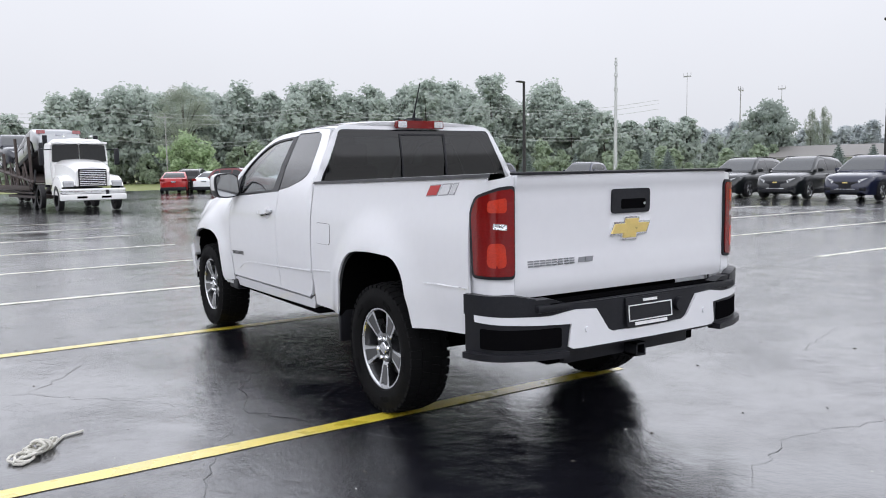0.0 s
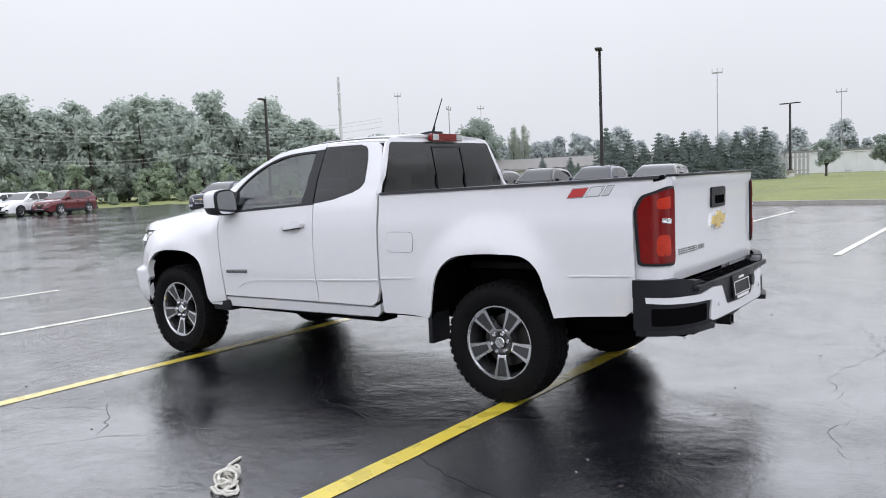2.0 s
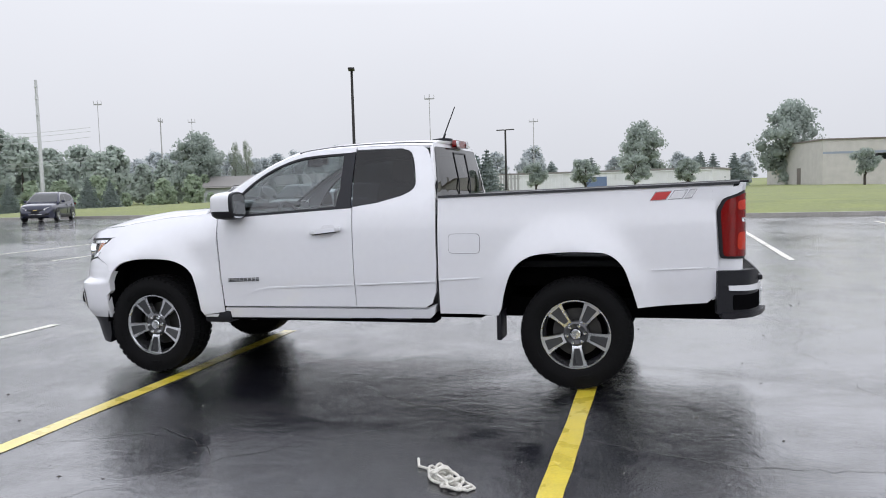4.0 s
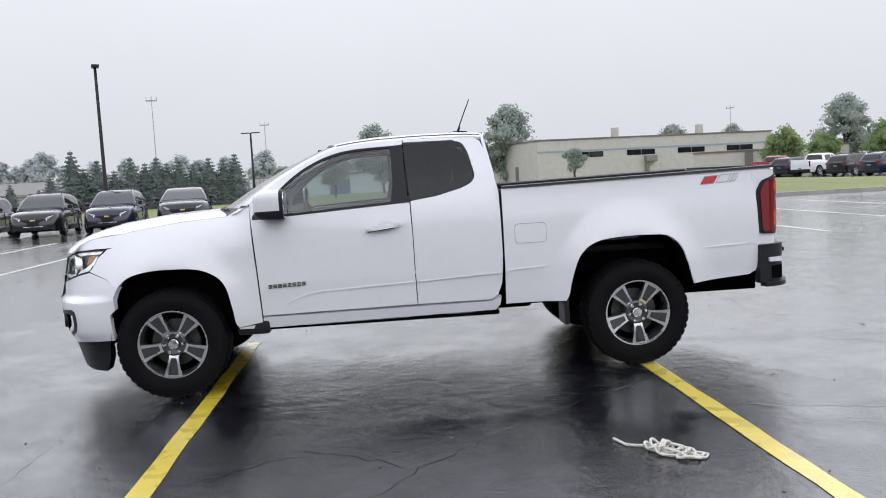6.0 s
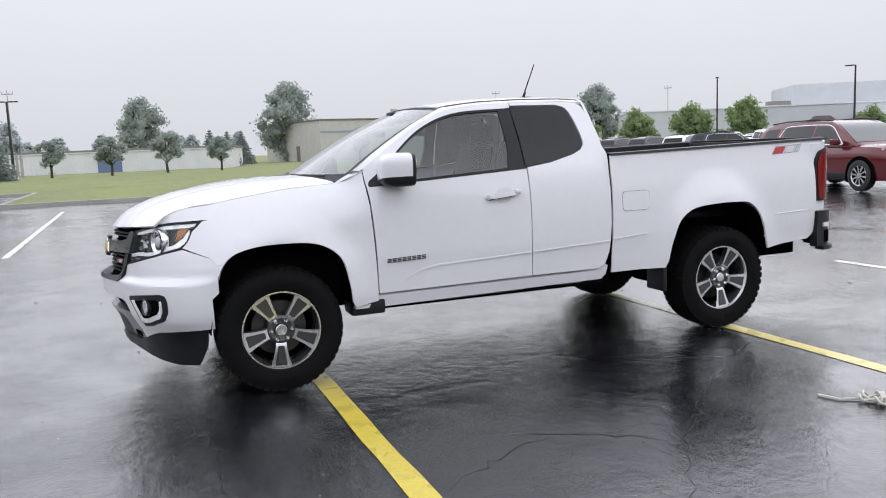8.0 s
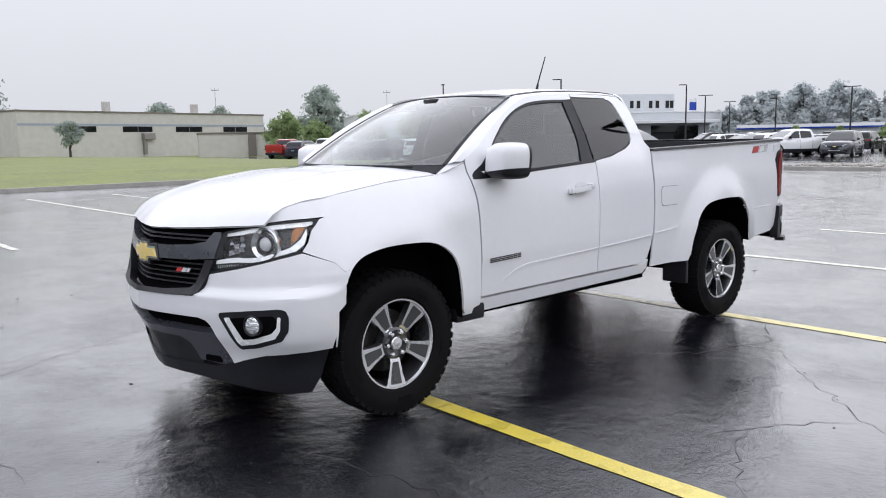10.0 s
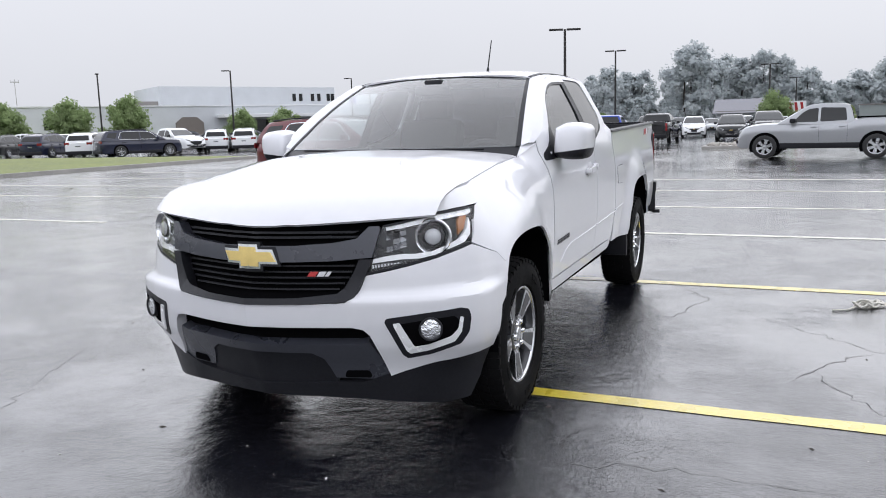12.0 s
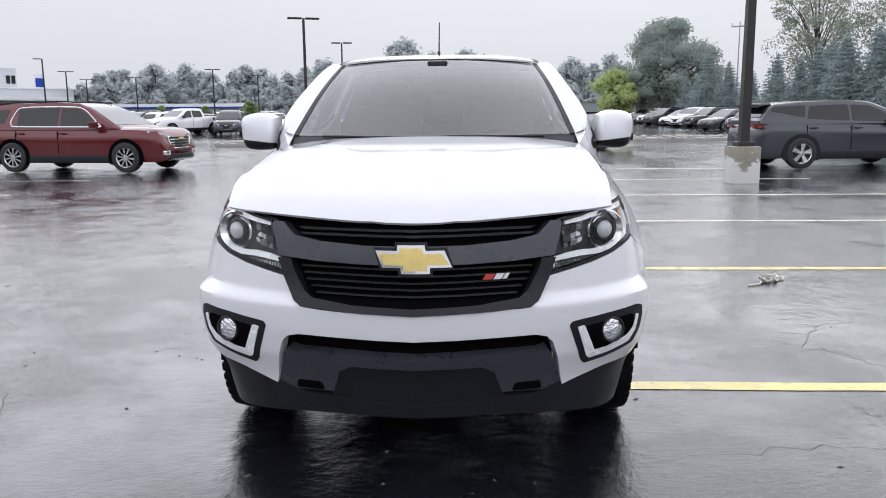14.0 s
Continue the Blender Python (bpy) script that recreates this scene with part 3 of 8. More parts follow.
# ---- the white pickup: nose to +y, its driver's side to -x; the axles at y 0 and 3.258 ----
AXLE_F, AXLE_R, HUB = 3.258, 0.0, 0.367
PLAN = smooth_table([(0.0, 4.212), (0.15, 4.188), (0.30, 4.146), (0.52, 4.078), (0.66, 4.012), (0.76, 3.935), (0.825, 3.855), (0.865, 3.77), (0.886, 3.69), (0.895, 3.60)], 160, 12)

# the line round the nose in plan, by its length from the middle
NOSE = [(0.0, 0.0, PLAN[0][1])]
for _u, _y in PLAN[1:]:
    _s, _pu, _py = NOSE[-1]
    NOSE.append((_s + math.hypot(_u - _pu, _y - _py), _u, _y))
NOSE_END = NOSE[-1][0]
NOSE_U = [(s, u) for s, u, y in NOSE]
NOSE_Y = [(s, y) for s, u, y in NOSE]
NOSE_BY_U = [(u, s) for s, u, y in NOSE]


def su(u):
    return math.copysign(lerp(NOSE_BY_U, abs(u)), u)


def sy(y, side=1):
    """The place on that line at y, along the fender."""
    if y <= NOSE[-1][2]:
        return side * (NOSE_END + NOSE[-1][2] - y)
    return side * next(s for s, u, yy in NOSE if yy <= y)


SIDE_Z = smooth_table([(0.2, 0.80), (0.45, 0.846), (0.53, 0.866), (0.69, 0.879), (0.73, 0.889), (0.95, 0.893), (1.10, 0.886), (1.25, 0.862), (1.45, 0.785), (1.68, 0.665), (1.74, 0.628)], 240, 5)


def swell(y, z):
    """How far the wheel flares stand out."""
    out = 0.0
    for yc, a, zc, b in ((AXLE_F, 0.43, 0.42, 0.475), (0.055, 0.45, 0.42, 0.52)):
        r = math.hypot((y - yc) / a, (z - zc) / b)
        t = 1 - max(0.0, r - 1.0) * 0.47 / 0.23
        if t > 0:
            t = min(1.0, t)
            out = max(out, 0.048 * t * t * (3 - 2 * t))
    return out


def hood_front(u):
    return lerp(PLAN, min(abs(u), 0.86)) - 0.035 - 0.025 * max(0.0, 1 - abs(u) / 0.7)


def hood_z(u, y):
    front = hood_front(u)
    e = front - y
    z = lerp(HOOD, e)
    k = abs(u) / 0.74
    return z - 0.040 * k ** 3 + 0.075 * k * k * max(0.0, 1 - max(e, 0.0) / 0.35) + 0.012 * max(0.0, 1 - abs(k - 0.62) / 0.16) * min(1.0, max(e, 0) / 0.5) * min(1.0, max(0.0, 1.15 - e) / 0.5)


HOOD = smooth_table([(-0.05, 0.975), (0.0, 1.0), (0.03, 1.045), (0.10, 1.10), (0.22, 1.155), (0.38, 1.20), (0.75, 1.252), (1.3, 1.285)], 200, 4)


def width(y, z):
    """Half the body's width."""
    u = lerp(SIDE_Z, z)
    if y > 2.6 and z > 0.8:  # the fender rolls over to the hood
        top = hood_z(0.745, min(y, 3.86))
        reach = 0.26 + 0.05 * max(0.0, min(1.0, (y - 3.2) / 0.4))
        t = max(0.0, (z - (top - reach)) / reach)
        u2 = 0.888 - (0.888 - 0.745) * min(1.0, t) ** (2.2 - 8 * (reach - 0.26))
        k = min(1.0, (y - 2.6) / 0.2)
        u = u * (1 - k) + min(u, u2) * k
    if y < 0.97 and z > 1.2:  # the bed stays upright up to its rail
        u = max(u, 0.868 - 0.10 * max(0, z - 1.2))
    return u + swell(y, z)


def side(s):
    return lambda y, z: Vector((s * width(y, z), y, z))


def nose(off=0.0):
    """The surface round the front: by the length round it and the height."""
    def put(s, z):
        a = abs(s)
        if a <= NOSE_END:
            u, y = lerp(NOSE_U, a), lerp(NOSE_Y, a)
            u0, y0 = lerp(NOSE_U, a - 0.01 if a > 0.01 else 0.0), lerp(NOSE_Y, a - 0.01 if a > 0.01 else 0.0)
            d = Vector((u - u0, y - y0)) if a > 0.01 else Vector((1, 0))
        else:
            y = NOSE_Y[-1][1] - (a - NOSE_END)
            u, d = NOSE_U[-1][1], Vector((0, -1))
        d.normalize()
        n = Vector((-d.y, d.x))
        w = min(1.0, a / NOSE_END)
        full = 0.034 * math.exp(-((w - 0.80) / 0.14) ** 2) * max(0.0, min(1.0, (z - 0.36) / 0.12)) * max(0.0, min(1.0, (0.745 - z) / 0.035))
        shape = full + lerp(NOSE_Z, z) * (1 - w ** 4) + (width(min(y, 3.68), z) - 0.895) * w ** 4
        q = Vector((u, y)) + n * (shape + off)
        return Vector((math.copysign(q.x, s) if a > 1e-6 else 0.0, q.y, z))
    return put


NOSE_Z = smooth_table([(0.18, -0.10), (0.40, -0.045), (0.50, 0.0), (0.60, 0.022), (0.69, 0.030), (0.708, 0.027), (0.732, -0.004), (0.80, -0.010), (0.90, -0.025), (1.0, -0.042), (1.08, -0.07)], 180, 2)

truck = thing("pickup_truck", "white extended-cab pickup truck, wet from rain, parked across bay lines", "pickup truck")

ARCH_F = curve([(2.815, 0.45), (2.835, 0.62), (2.885, 0.79), (3.02, 0.88), (3.21, 0.90), (3.40, 0.89), (3.53, 0.845), (3.605, 0.74), (3.645, 0.58), (3.668, 0.40)], 5)
ARCH_R = curve([(0.505, 0.50), (0.475, 0.66), (0.415, 0.82), (0.30, 0.91), (0.12, 0.937), (-0.08, 0.94), (-0.22, 0.925), (-0.315, 0.845), (-0.365, 0.72), (-0.41, 0.57)], 5)
WIN1_TOP = curve([(2.60, 1.235), (2.545, 1.32), (2.44, 1.43), (2.30, 1.535), (2.13, 1.612), (1.95, 1.648), (1.66, 1.662)], 5)
WIN2 = [(1.585, 1.272), (1.40, 1.297), (1.22, 1.343)] + curve([(1.165, 1.365), (1.135, 1.395), (1.127, 1.44), (1.15, 1.56), (1.175, 1.63), (1.205, 1.663), (1.25, 1.673)], 3) + [(1.606, 1.673)]
RAIL = curve([(2.705, 1.295), (2.60, 1.375), (2.45, 1.478), (2.25, 1.592), (2.06, 1.665), (1.86, 1.692), (1.61, 1.70)], 4)

for s in (-1, 1):
    IN = (-s, 0, 0)
    # front fender
    fender = [(2.695, 1.287), (2.68, 1.10), (2.662, 0.85), (2.648, 0.60), (2.645, 0.49), (2.80, 0.47)] + ARCH_F[2:-13] + [(3.60, 0.8035), (3.667, 0.8478), (3.787, 0.9095), (3.768, 0.95), (3.738, 1.0), (3.70, 1.052), (3.667, 1.060), (3.667, hood_z(0.745, 3.667) - 0.004)]
    fender = fender + [(y, hood_z(0.745, y) - 0.004) for y in (3.6, 3.5, 3.4, 3.2, 3.0, 2.85)]
    bm = sheet([(s * sy(y), z) for y, z in fender], nose(0.0), 0.045, 0.012, (-s, 0, 0))
    # its tip between headlamp and hood
    lower = [nose(0.0)(s * q, z) for q, z in ((su(0.729), 1.040), (su(0.765), 1.046), (su(0.80), 1.051), (su(0.83), 1.055), (sy(3.75), 1.058))] + [nose(0.0)(s * sy(3.667), 1.060)]
    upper = [Vector((s * u, y, hood_z(u, y) - 0.004)) for u, y in ((0.731, 3.900), (0.737, 3.862), (0.741, 3.82), (0.743, 3.78), (0.745, 3.73), (0.745, 3.667))]
    cols = []
    for i, (a, b) in enumerate(zip(lower, upper)):
        col = []
        for j in range(9):
            t = j / 8
            z5 = lower[5].z + (upper[5].z - lower[5].z) * t
            rim = nose(0.0)
            g = (abs(lower[5].x) - abs(rim(s * sy(3.667), z5).x)) / (abs(lower[5].x) - abs(rim(s * sy(3.667), upper[5].z).x))
            if i == 5:
                p = rim(s * sy(3.667), z5)
            else:
                p = Vector((a.x + (b.x - a.x) * g, a.y + (b.y - a.y) * g, a.z + (b.z - a.z) * t))
            col.append(bm.verts.new(p))
        cols.append(col)
    for a, b in zip(cols, cols[1:]):
        for j in range(8):
            f = bm.faces.new((a[j], a[j + 1], b[j + 1], b[j]))
            f.normal_update()
            if f.normal.dot(Vector((s, 0.5, 0.7))) < 0:
                f.normal_flip()
    part("fender", bm, WHITE, truck, "", 65)
    # doors
    front = [(1.571, 0.545), (2.638, 0.535), (2.652, 0.85), (2.670, 1.10), (2.690, 1.287)] + RAIL[1:] + [(1.61, 1.667)] + WIN1_TOP[::-1] + [(2.612, 1.198), (1.588, 1.258), (1.580, 1.0), (1.578, 0.77)]
    front_door = part("front_door", sheet(front, side(s), 0.05, 0.03, IN), WHITE, truck)
    rear = [(1.565, 0.545), (1.572, 0.77), (1.574, 1.0), (1.580, 1.266)] + [(y, z - 0.006) for y, z in WIN2[1:3]] + [(y - 0.008, z) for y, z in WIN2[3:-2]] + [(1.25, 1.681), (1.60, 1.681), (1.603, 1.70), (1.30, 1.70), (1.10, 1.692), (1.055, 1.665), (1.02, 1.58), (0.985, 1.43), (0.962, 1.29), (0.957, 0.85), (0.968, 0.66), (1.0, 0.575), (1.05, 0.545)]
    rear_door = part("rear_door", sheet(rear, side(s), 0.05, 0.03, IN), WHITE, truck)
    # lower crease: a long raised lip
    def lip(y, z):
        return Vector((s * (width(y, z) + 0.0045), y, z))
    part("crease", sheet([(2.47, 0.605), (2.38, 0.648), (2.26, 0.672), (1.585, 0.700), (1.585, 0.708), (2.26, 0.684), (2.36, 0.664)], lip, 0.06, 0.006, IN), WHITE, front_door)
    part("crease", sheet([(1.56, 0.701), (0.97, 0.728), (0.97, 0.736), (1.56, 0.709)], lip, 0.06, 0.006, IN), WHITE, rear_door)
    # glass and its black surround
    def inset(y, z, d=0.012):
        return Vector((s * (width(y, z) - d), y, z))
    win1 = [(2.60, 1.205), (1.715, 1.262)] + [(1.69, 1.40), (1.70, 1.645)] + [(y, z - 0.012) for y, z in WIN1_TOP[::-1] if y > 1.72]
    g = part("window", sheet(win1, inset, 0.08, 0.0, IN), GLASS, front_door, "lightly tinted front door glass")
    g.visible_shadow = False
    trim = [(2.602, 1.238)] + WIN1_TOP[1:] + [(1.66, 1.650)] + [(y - 0.006, z - 0.014) for y, z in WIN1_TOP[::-1]] + [(2.585, 1.205), (2.605, 1.200)]
    part("window_trim", sheet(trim, lambda y, z: inset(y, z, 0.003), 0.06, 0.012, IN), BLACK, front_door)
    part("belt_trim", sheet([(2.61, 1.200), (1.588, 1.260), (1.588, 1.278), (2.60, 1.216)], lambda y, z: inset(y, z, -0.002), 0.08, 0.012, IN), BLACK, front_door)
    part("pillar_trim", sheet([(1.60, 1.262), (1.720, 1.262), (1.695, 1.40), (1.70, 1.655), (1.612, 1.664)], lambda y, z: inset(y, z, 0.004), 0.06, 0.012, IN), BLACK, front_door)
    part("sail_panel", sheet(rounded([(2.672, 1.196), (2.46, 1.208), (2.47, 1.38), (2.505, 1.37), (2.60, 1.285), (2.668, 1.228)], 0.018), lambda y, z: inset(y, z, -0.004), 0.04, 0.012, IN), BLACK, front_door)
    g = part("window", sheet(WIN2, lambda y, z: inset(y, z, 0.004), 0.08, 0.0, IN), GLASS_DARK, rear_door, "dark privacy glass")
    g.visible_shadow = False
    part("window_trim", sheet([(1.583, 1.262), (1.40, 1.287), (1.22, 1.333), (1.13, 1.375), (1.14, 1.385), (1.22, 1.347), (1.40, 1.301), (1.583, 1.276)], lambda y, z: inset(y, z, 0.001), 0.06, 0.01, IN), BLACK, rear_door)
    # rocker panel
    part("rocker_panel", sheet([(2.80, 0.455), (2.62, 0.445), (1.02, 0.465), (0.985, 0.50), (0.975, 0.56), (1.04, 0.53), (2.64, 0.520), (2.64, 0.478), (2.80, 0.466)], lambda y, z: Vector((s * (width(y, z) - 0.006), y, z)), 0.05, 0.05, IN), WHITE, truck)
    # Near-black strip below the rocker panel.
    part("under_sill_strip", boxed(s * 0.66, s * 0.832, 0.99, 2.78, 0.428, 0.462, 0.012), VOID, truck)
    # bed side
    bed = [(0.943, 0.505), (0.52, 0.505)] + ARCH_R[2:] + [(-0.45, 0.575), (-0.84, 0.605), (-0.905, 0.66), (-0.905, 0.885), (-0.890, 1.22), (-0.905, 1.288), (-0.955, 1.318), (-1.0, 1.335), (-1.0, 1.366), (0.943, 1.318)]
    bed_side = part("bed_side", sheet(bed, side(s), 0.05, 0.012, IN), WHITE, truck)
    part("crease", sheet([(0.94, 0.741), (0.66, 0.757), (0.66, 0.764), (0.94, 0.748)], lip, 0.06, 0.006, IN), WHITE, bed_side)
    part("crease", sheet([(-0.50, 0.815), (-0.88, 0.83), (-0.88, 0.837), (-0.50, 0.822)], lip, 0.06, 0.006, IN), WHITE, bed_side)
    if s < 0:
        def fuel_put(y, z):
            return Vector((s * (width(y, z) + 0.003), y, z))
        ring = rounded([(0.8658, 0.9302), (0.6422, 0.9302), (0.6422, 1.0678), (0.8658, 1.0678)], 0.034, 5)
        part("fuel_door", sheet(rounded([(0.864, 0.932), (0.644, 0.932), (0.644, 1.066), (0.864, 1.066)], 0.033, 5), fuel_put, 0.06, 0.006, IN), WHITE, bed_side)
        part("fuel_door_gap", sheet(ring, lambda y, z: Vector((s * (width(y, z) + 0.0012), y, z)), 0.06, 0.003, IN), VOID, bed_side)
    bm = bmesh.new()
    for i in range(12):
        t0, t1 = i / 12, (i + 1) / 12
        y0, y1 = 0.94 - 1.98 * t0, 0.94 - 1.98 * t1
        z0, z1 = 1.322 + 0.048 * t0, 1.322 + 0.048 * t1
        vs = [bm.verts.new((s * x, y, z + dz)) for y, z in ((y0, z0), (y1, z1)) for x, dz in ((0.864, -0.006), (0.858, 0.010), (0.80, 0.014), (0.775, 0.004), (0.775, -0.06))]
        for j in range(4):
            bm.faces.new((vs[j], vs[j + 1], vs[j + 6], vs[j + 5]))
    bmesh.ops.remove_doubles(bm, verts=bm.verts, dist=1e-4)
    bmesh.ops.recalc_face_normals(bm, faces=bm.faces)
    part("rail_cap", bm, BLACK, bed_side)
    # wheel-house liners run in to the middle; their near black paints the well's shade
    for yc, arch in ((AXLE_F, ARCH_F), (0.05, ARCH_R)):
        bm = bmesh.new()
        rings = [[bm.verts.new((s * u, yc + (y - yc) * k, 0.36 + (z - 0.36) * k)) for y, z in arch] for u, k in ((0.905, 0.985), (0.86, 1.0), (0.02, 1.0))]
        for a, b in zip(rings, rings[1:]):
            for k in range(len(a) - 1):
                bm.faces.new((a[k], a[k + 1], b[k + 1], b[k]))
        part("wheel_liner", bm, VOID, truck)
    # mud flaps
    part("mud_flap", boxed(s * 0.70, s * 0.90, 0.50, 0.535, 0.33, 0.56, 0.01), BLACK, truck)
    part("mud_flap", boxed(s * 0.66, s * 0.86, 2.60, 2.82, 0.405, 0.50, 0.02), BLACK, truck)
    # mirror
    cap = curve([(0.862, 1.235), (0.900, 1.200), (1.01, 1.195), (1.055, 1.225), (1.070, 1.33), (1.045, 1.385), (0.94, 1.398), (0.875, 1.372)], 4)

    def loft(bm, outline, ys, scales, c):
        rings = [[bm.verts.new((s * (c[0] + (a - c[0]) * k), y, c[1] + (b - c[1]) * k)) for a, b in outline] for y, k in zip(ys, scales)]
        n = len(outline)
        for p, q in zip(rings, rings[1:]):
            for i in range(n):
                bm.faces.new((p[i], p[(i + 1) % n], q[(i + 1) % n], q[i]))
        bm.faces.new(rings[0][::-1]), bm.faces.new(rings[-1])
        bmesh.ops.recalc_face_normals(bm, faces=bm.faces)
        return bm
    bm = loft(bmesh.new(), cap, (2.432, 2.455, 2.52, 2.585, 2.615, 2.630), (0.97, 1.0, 1.0, 0.94, 0.80, 0.58), (0.96, 1.29))
    bmesh.ops.bisect_plane(bm, geom=bm.verts[:] + bm.edges[:] + bm.faces[:], plane_co=(s * 0.95, 0, 1.243), plane_no=(-0.12 * s, 0, 1))
    for f in bm.faces:
        c = f.calc_center_median()
        if (c.z - 1.243) - 0.12 * (s * c.x - 0.95) < 0 or c.y < 2.445:
            f.material_index = 1
    part("mirror_housing", bm, (WHITE, BLACK), truck, "white mirror cap over a black lower shell")
    part("mirror_glass", loft(bmesh.new(), cap, (2.433, 2.427), (0.88, 0.88), (0.96, 1.29)), MIRROR, truck)
    part("mirror_arm", boxed(s * 0.835, s * 0.92, 2.49, 2.57, 1.205, 1.245, 0.012), BLACK, truck)
    # door handle, with its cup
    def bump(y, z, d):
        return Vector((s * (width(y, z) + d), y, z))
    hm = bmesh.new()
    for yy in (1.685, 1.875):
        box(hm, s * 0.885, s * 0.925, yy - 0.02, yy + 0.02, 1.09 + (1.875 - yy) * 0.13 - 0.012, 1.09 + (1.875 - yy) * 0.13 + 0.014, 0.006)
    panel(hm, rounded([(1.905, 1.072), (1.66, 1.098), (1.655, 1.128), (1.90, 1.106)], 0.012), lambda y, z: bump(y, z, 0.042 - 1.3 * (y - 1.78) ** 2), 0.03, 0.02, IN)
    part("door_handle", hm, WHITE, front_door, "white door handle")
    # Thin black strip under the handle paints in its shadow.
    part("handle_shadow_strip", sheet([(1.885, 1.066), (1.70, 1.086), (1.70, 1.0915), (1.885, 1.0715)], lambda y, z: bump(y, z, 0.0045), 0.04, 0.002, IN), VOID, front_door)
    # Flat patch; on the driver's side a greyer white carries the cup's shade.
    part("handle_cup", sheet(rounded([(1.83, 1.045), (1.72, 1.056), (1.71, 1.145), (1.82, 1.138)], 0.035), lambda y, z: bump(y, z, 0.002), 0.04, 0.003, IN), mat("shaded_cup_white", (0.6, 0.6, 0.62), 0.35) if s < 0 else WHITE, front_door)
    # badges as plain bars
    for i in range(8):
        y0, z0 = 2.585 - i * 0.0325, 0.722 + i * 0.0012
        for lo, hi in ((0.0, 0.006), (0.010, 0.016), (0.020, 0.026)):
            bar = [(y0, z0 + lo), (y0 - 0.025, z0 + lo + 0.001), (y0 - 0.025, z0 + hi + 0.001), (y0, z0 + hi)]
            part("badge_bar", sheet(bar, lambda y, z: bump(y, z, 0.005), 0.06, 0.006, IN), BADGEDARK, front_door)
    for y0, w, c in ((-0.490, 0.095, BADGERED), (-0.606, 0.080, PALESILVER), (-0.706, 0.036, PALESILVER)):
        # slanted blocks, each with a thin grey edge
        z0 = 1.270 - 0.055 * (y0 + 0.49)
        for grow, d, m in ((0.005, 0.0015, BADGEGREY), (0.0, 0.003, c)):
            part("badge_shape", sheet([(y0 + grow, z0 - grow), (y0 - w - grow, z0 - grow + 0.055 * w), (y0 - w - 0.038 - grow, z0 + 0.050 + grow + 0.055 * w), (y0 - 0.038 + grow, z0 + 0.050 + grow)], lambda y, z: bump(y, z, d), 0.06, 0.002, IN), m, bed_side)

# hood, cowl, roof and windscreen
HOOD_EDGE = [(u, hood_front(u)) for u in (0.0, 0.1, 0.2, 0.3, 0.4, 0.5, 0.58, 0.65, 0.70, 0.735)]
hood_poly = [(-u, y) for u, y in HOOD_EDGE[::-1]] + HOOD_EDGE[1:] + [(0.7435, 3.7), (0.7435, 3.2), (0.741, 2.86)] + [(k / 20, 3.005 - 0.285 * (k / 20) ** 2) for k in range(14, -15, -1)] + [(-0.741, 2.86), (-0.7435, 3.2), (-0.7435, 3.7)]
part("hood", sheet(hood_poly, lambda u, y: Vector((u, y, hood_z(u, y))), 0.05, 0.013, (0, 0, -1)), WHITE, truck)


def base_y(a):
    return 2.975 - 0.215 * a * a


def top_y(a):
    return 2.165 - 0.10 * a * a


def screen(a, b, d=0.0):
    x = a * (0.735 + (0.578 - 0.735) * b)
    y = base_y(a) + (top_y(a) - base_y(a)) * b
    z = 1.278 + (1.700 - 1.278) * b + 0.028 * math.sin(math.pi * b) - 0.022 * a * a * b
    return Vector((x, y, z)) + Vector((0, 0.45, 0.89)) * d


g = part("windscreen", sheet([(-1, 0), (1, 0), (1, 1), (-1, 1)], screen, (0.1, 0.1), 0.0, (0, -1, -1)), SCREENGLASS, truck, "clear laminated windscreen, wet")
g.visible_shadow = False
part("windscreen_band", sheet([(-1, 0.982), (1, 0.982), (1, 1), (-1, 1)], lambda a, b: screen(a, b, 0.003), (0.1, 0.1), 0.004, (0, -1, -1)), BLACK, truck)
part("cowl", sheet([(-1, -0.08), (1, -0.08), (1, 0.02), (-1, 0.02)], lambda a, b: screen(a, b, -0.004), (0.1, 0.1), 0.03, (0, -1, -1)), BLACK, truck)
for s in (-1, 1):
    bm = bmesh.new()
    outer = [Vector((s * width(y, z), y, z)) for y, z in RAIL if y > 2.02]
    inner = [screen(s, i / (len(outer) - 1), 0.004) for i in range(len(outer))]
    mid = [(o * 0.5 + i * 0.5) + Vector((s * 0.012, 0.014, 0.008)) for o, i in zip(outer, inner)]
    rows = [[bm.verts.new(p) for p in r] for r in (outer, mid, inner)]
    for a, b in zip(rows, rows[1:]):
        for k in range(len(a) - 1):
            bm.faces.new((a[k], a[k + 1], b[k + 1], b[k]))
    bmesh.ops.recalc_face_normals(bm, faces=bm.faces)
    if sum(f.normal.x for f in bm.faces) * s < 0:
        bmesh.ops.reverse_faces(bm, faces=bm.faces)
    part("a_pillar", bm, WHITE, truck)
    part("windscreen_edge", sheet([(s * 0.965, 0.0), (s * 1.0, 0.0), (s * 1.0, 1), (s * 0.965, 1)], lambda a, b: screen(a, b, 0.003), (0.1, 0.1), 0.004, (0, -1, -1)), BLACK, truck)
    # corner between fender, hood and pillar
    bm = bmesh.new()
    q = [(s * 0.745, 2.87, hood_z(0.745, 2.87) - 0.006), (s * width(2.85, 1.262), 2.85, hood_z(0.745, 2.85) - 0.004), (s * width(2.69, 1.29), 2.69, 1.292), tuple(screen(s, 0.03, 0.0))]
    bm.faces.new([bm.verts.new(p) for p in q])
    part("cowl_corner", bm, WHITE, truck)

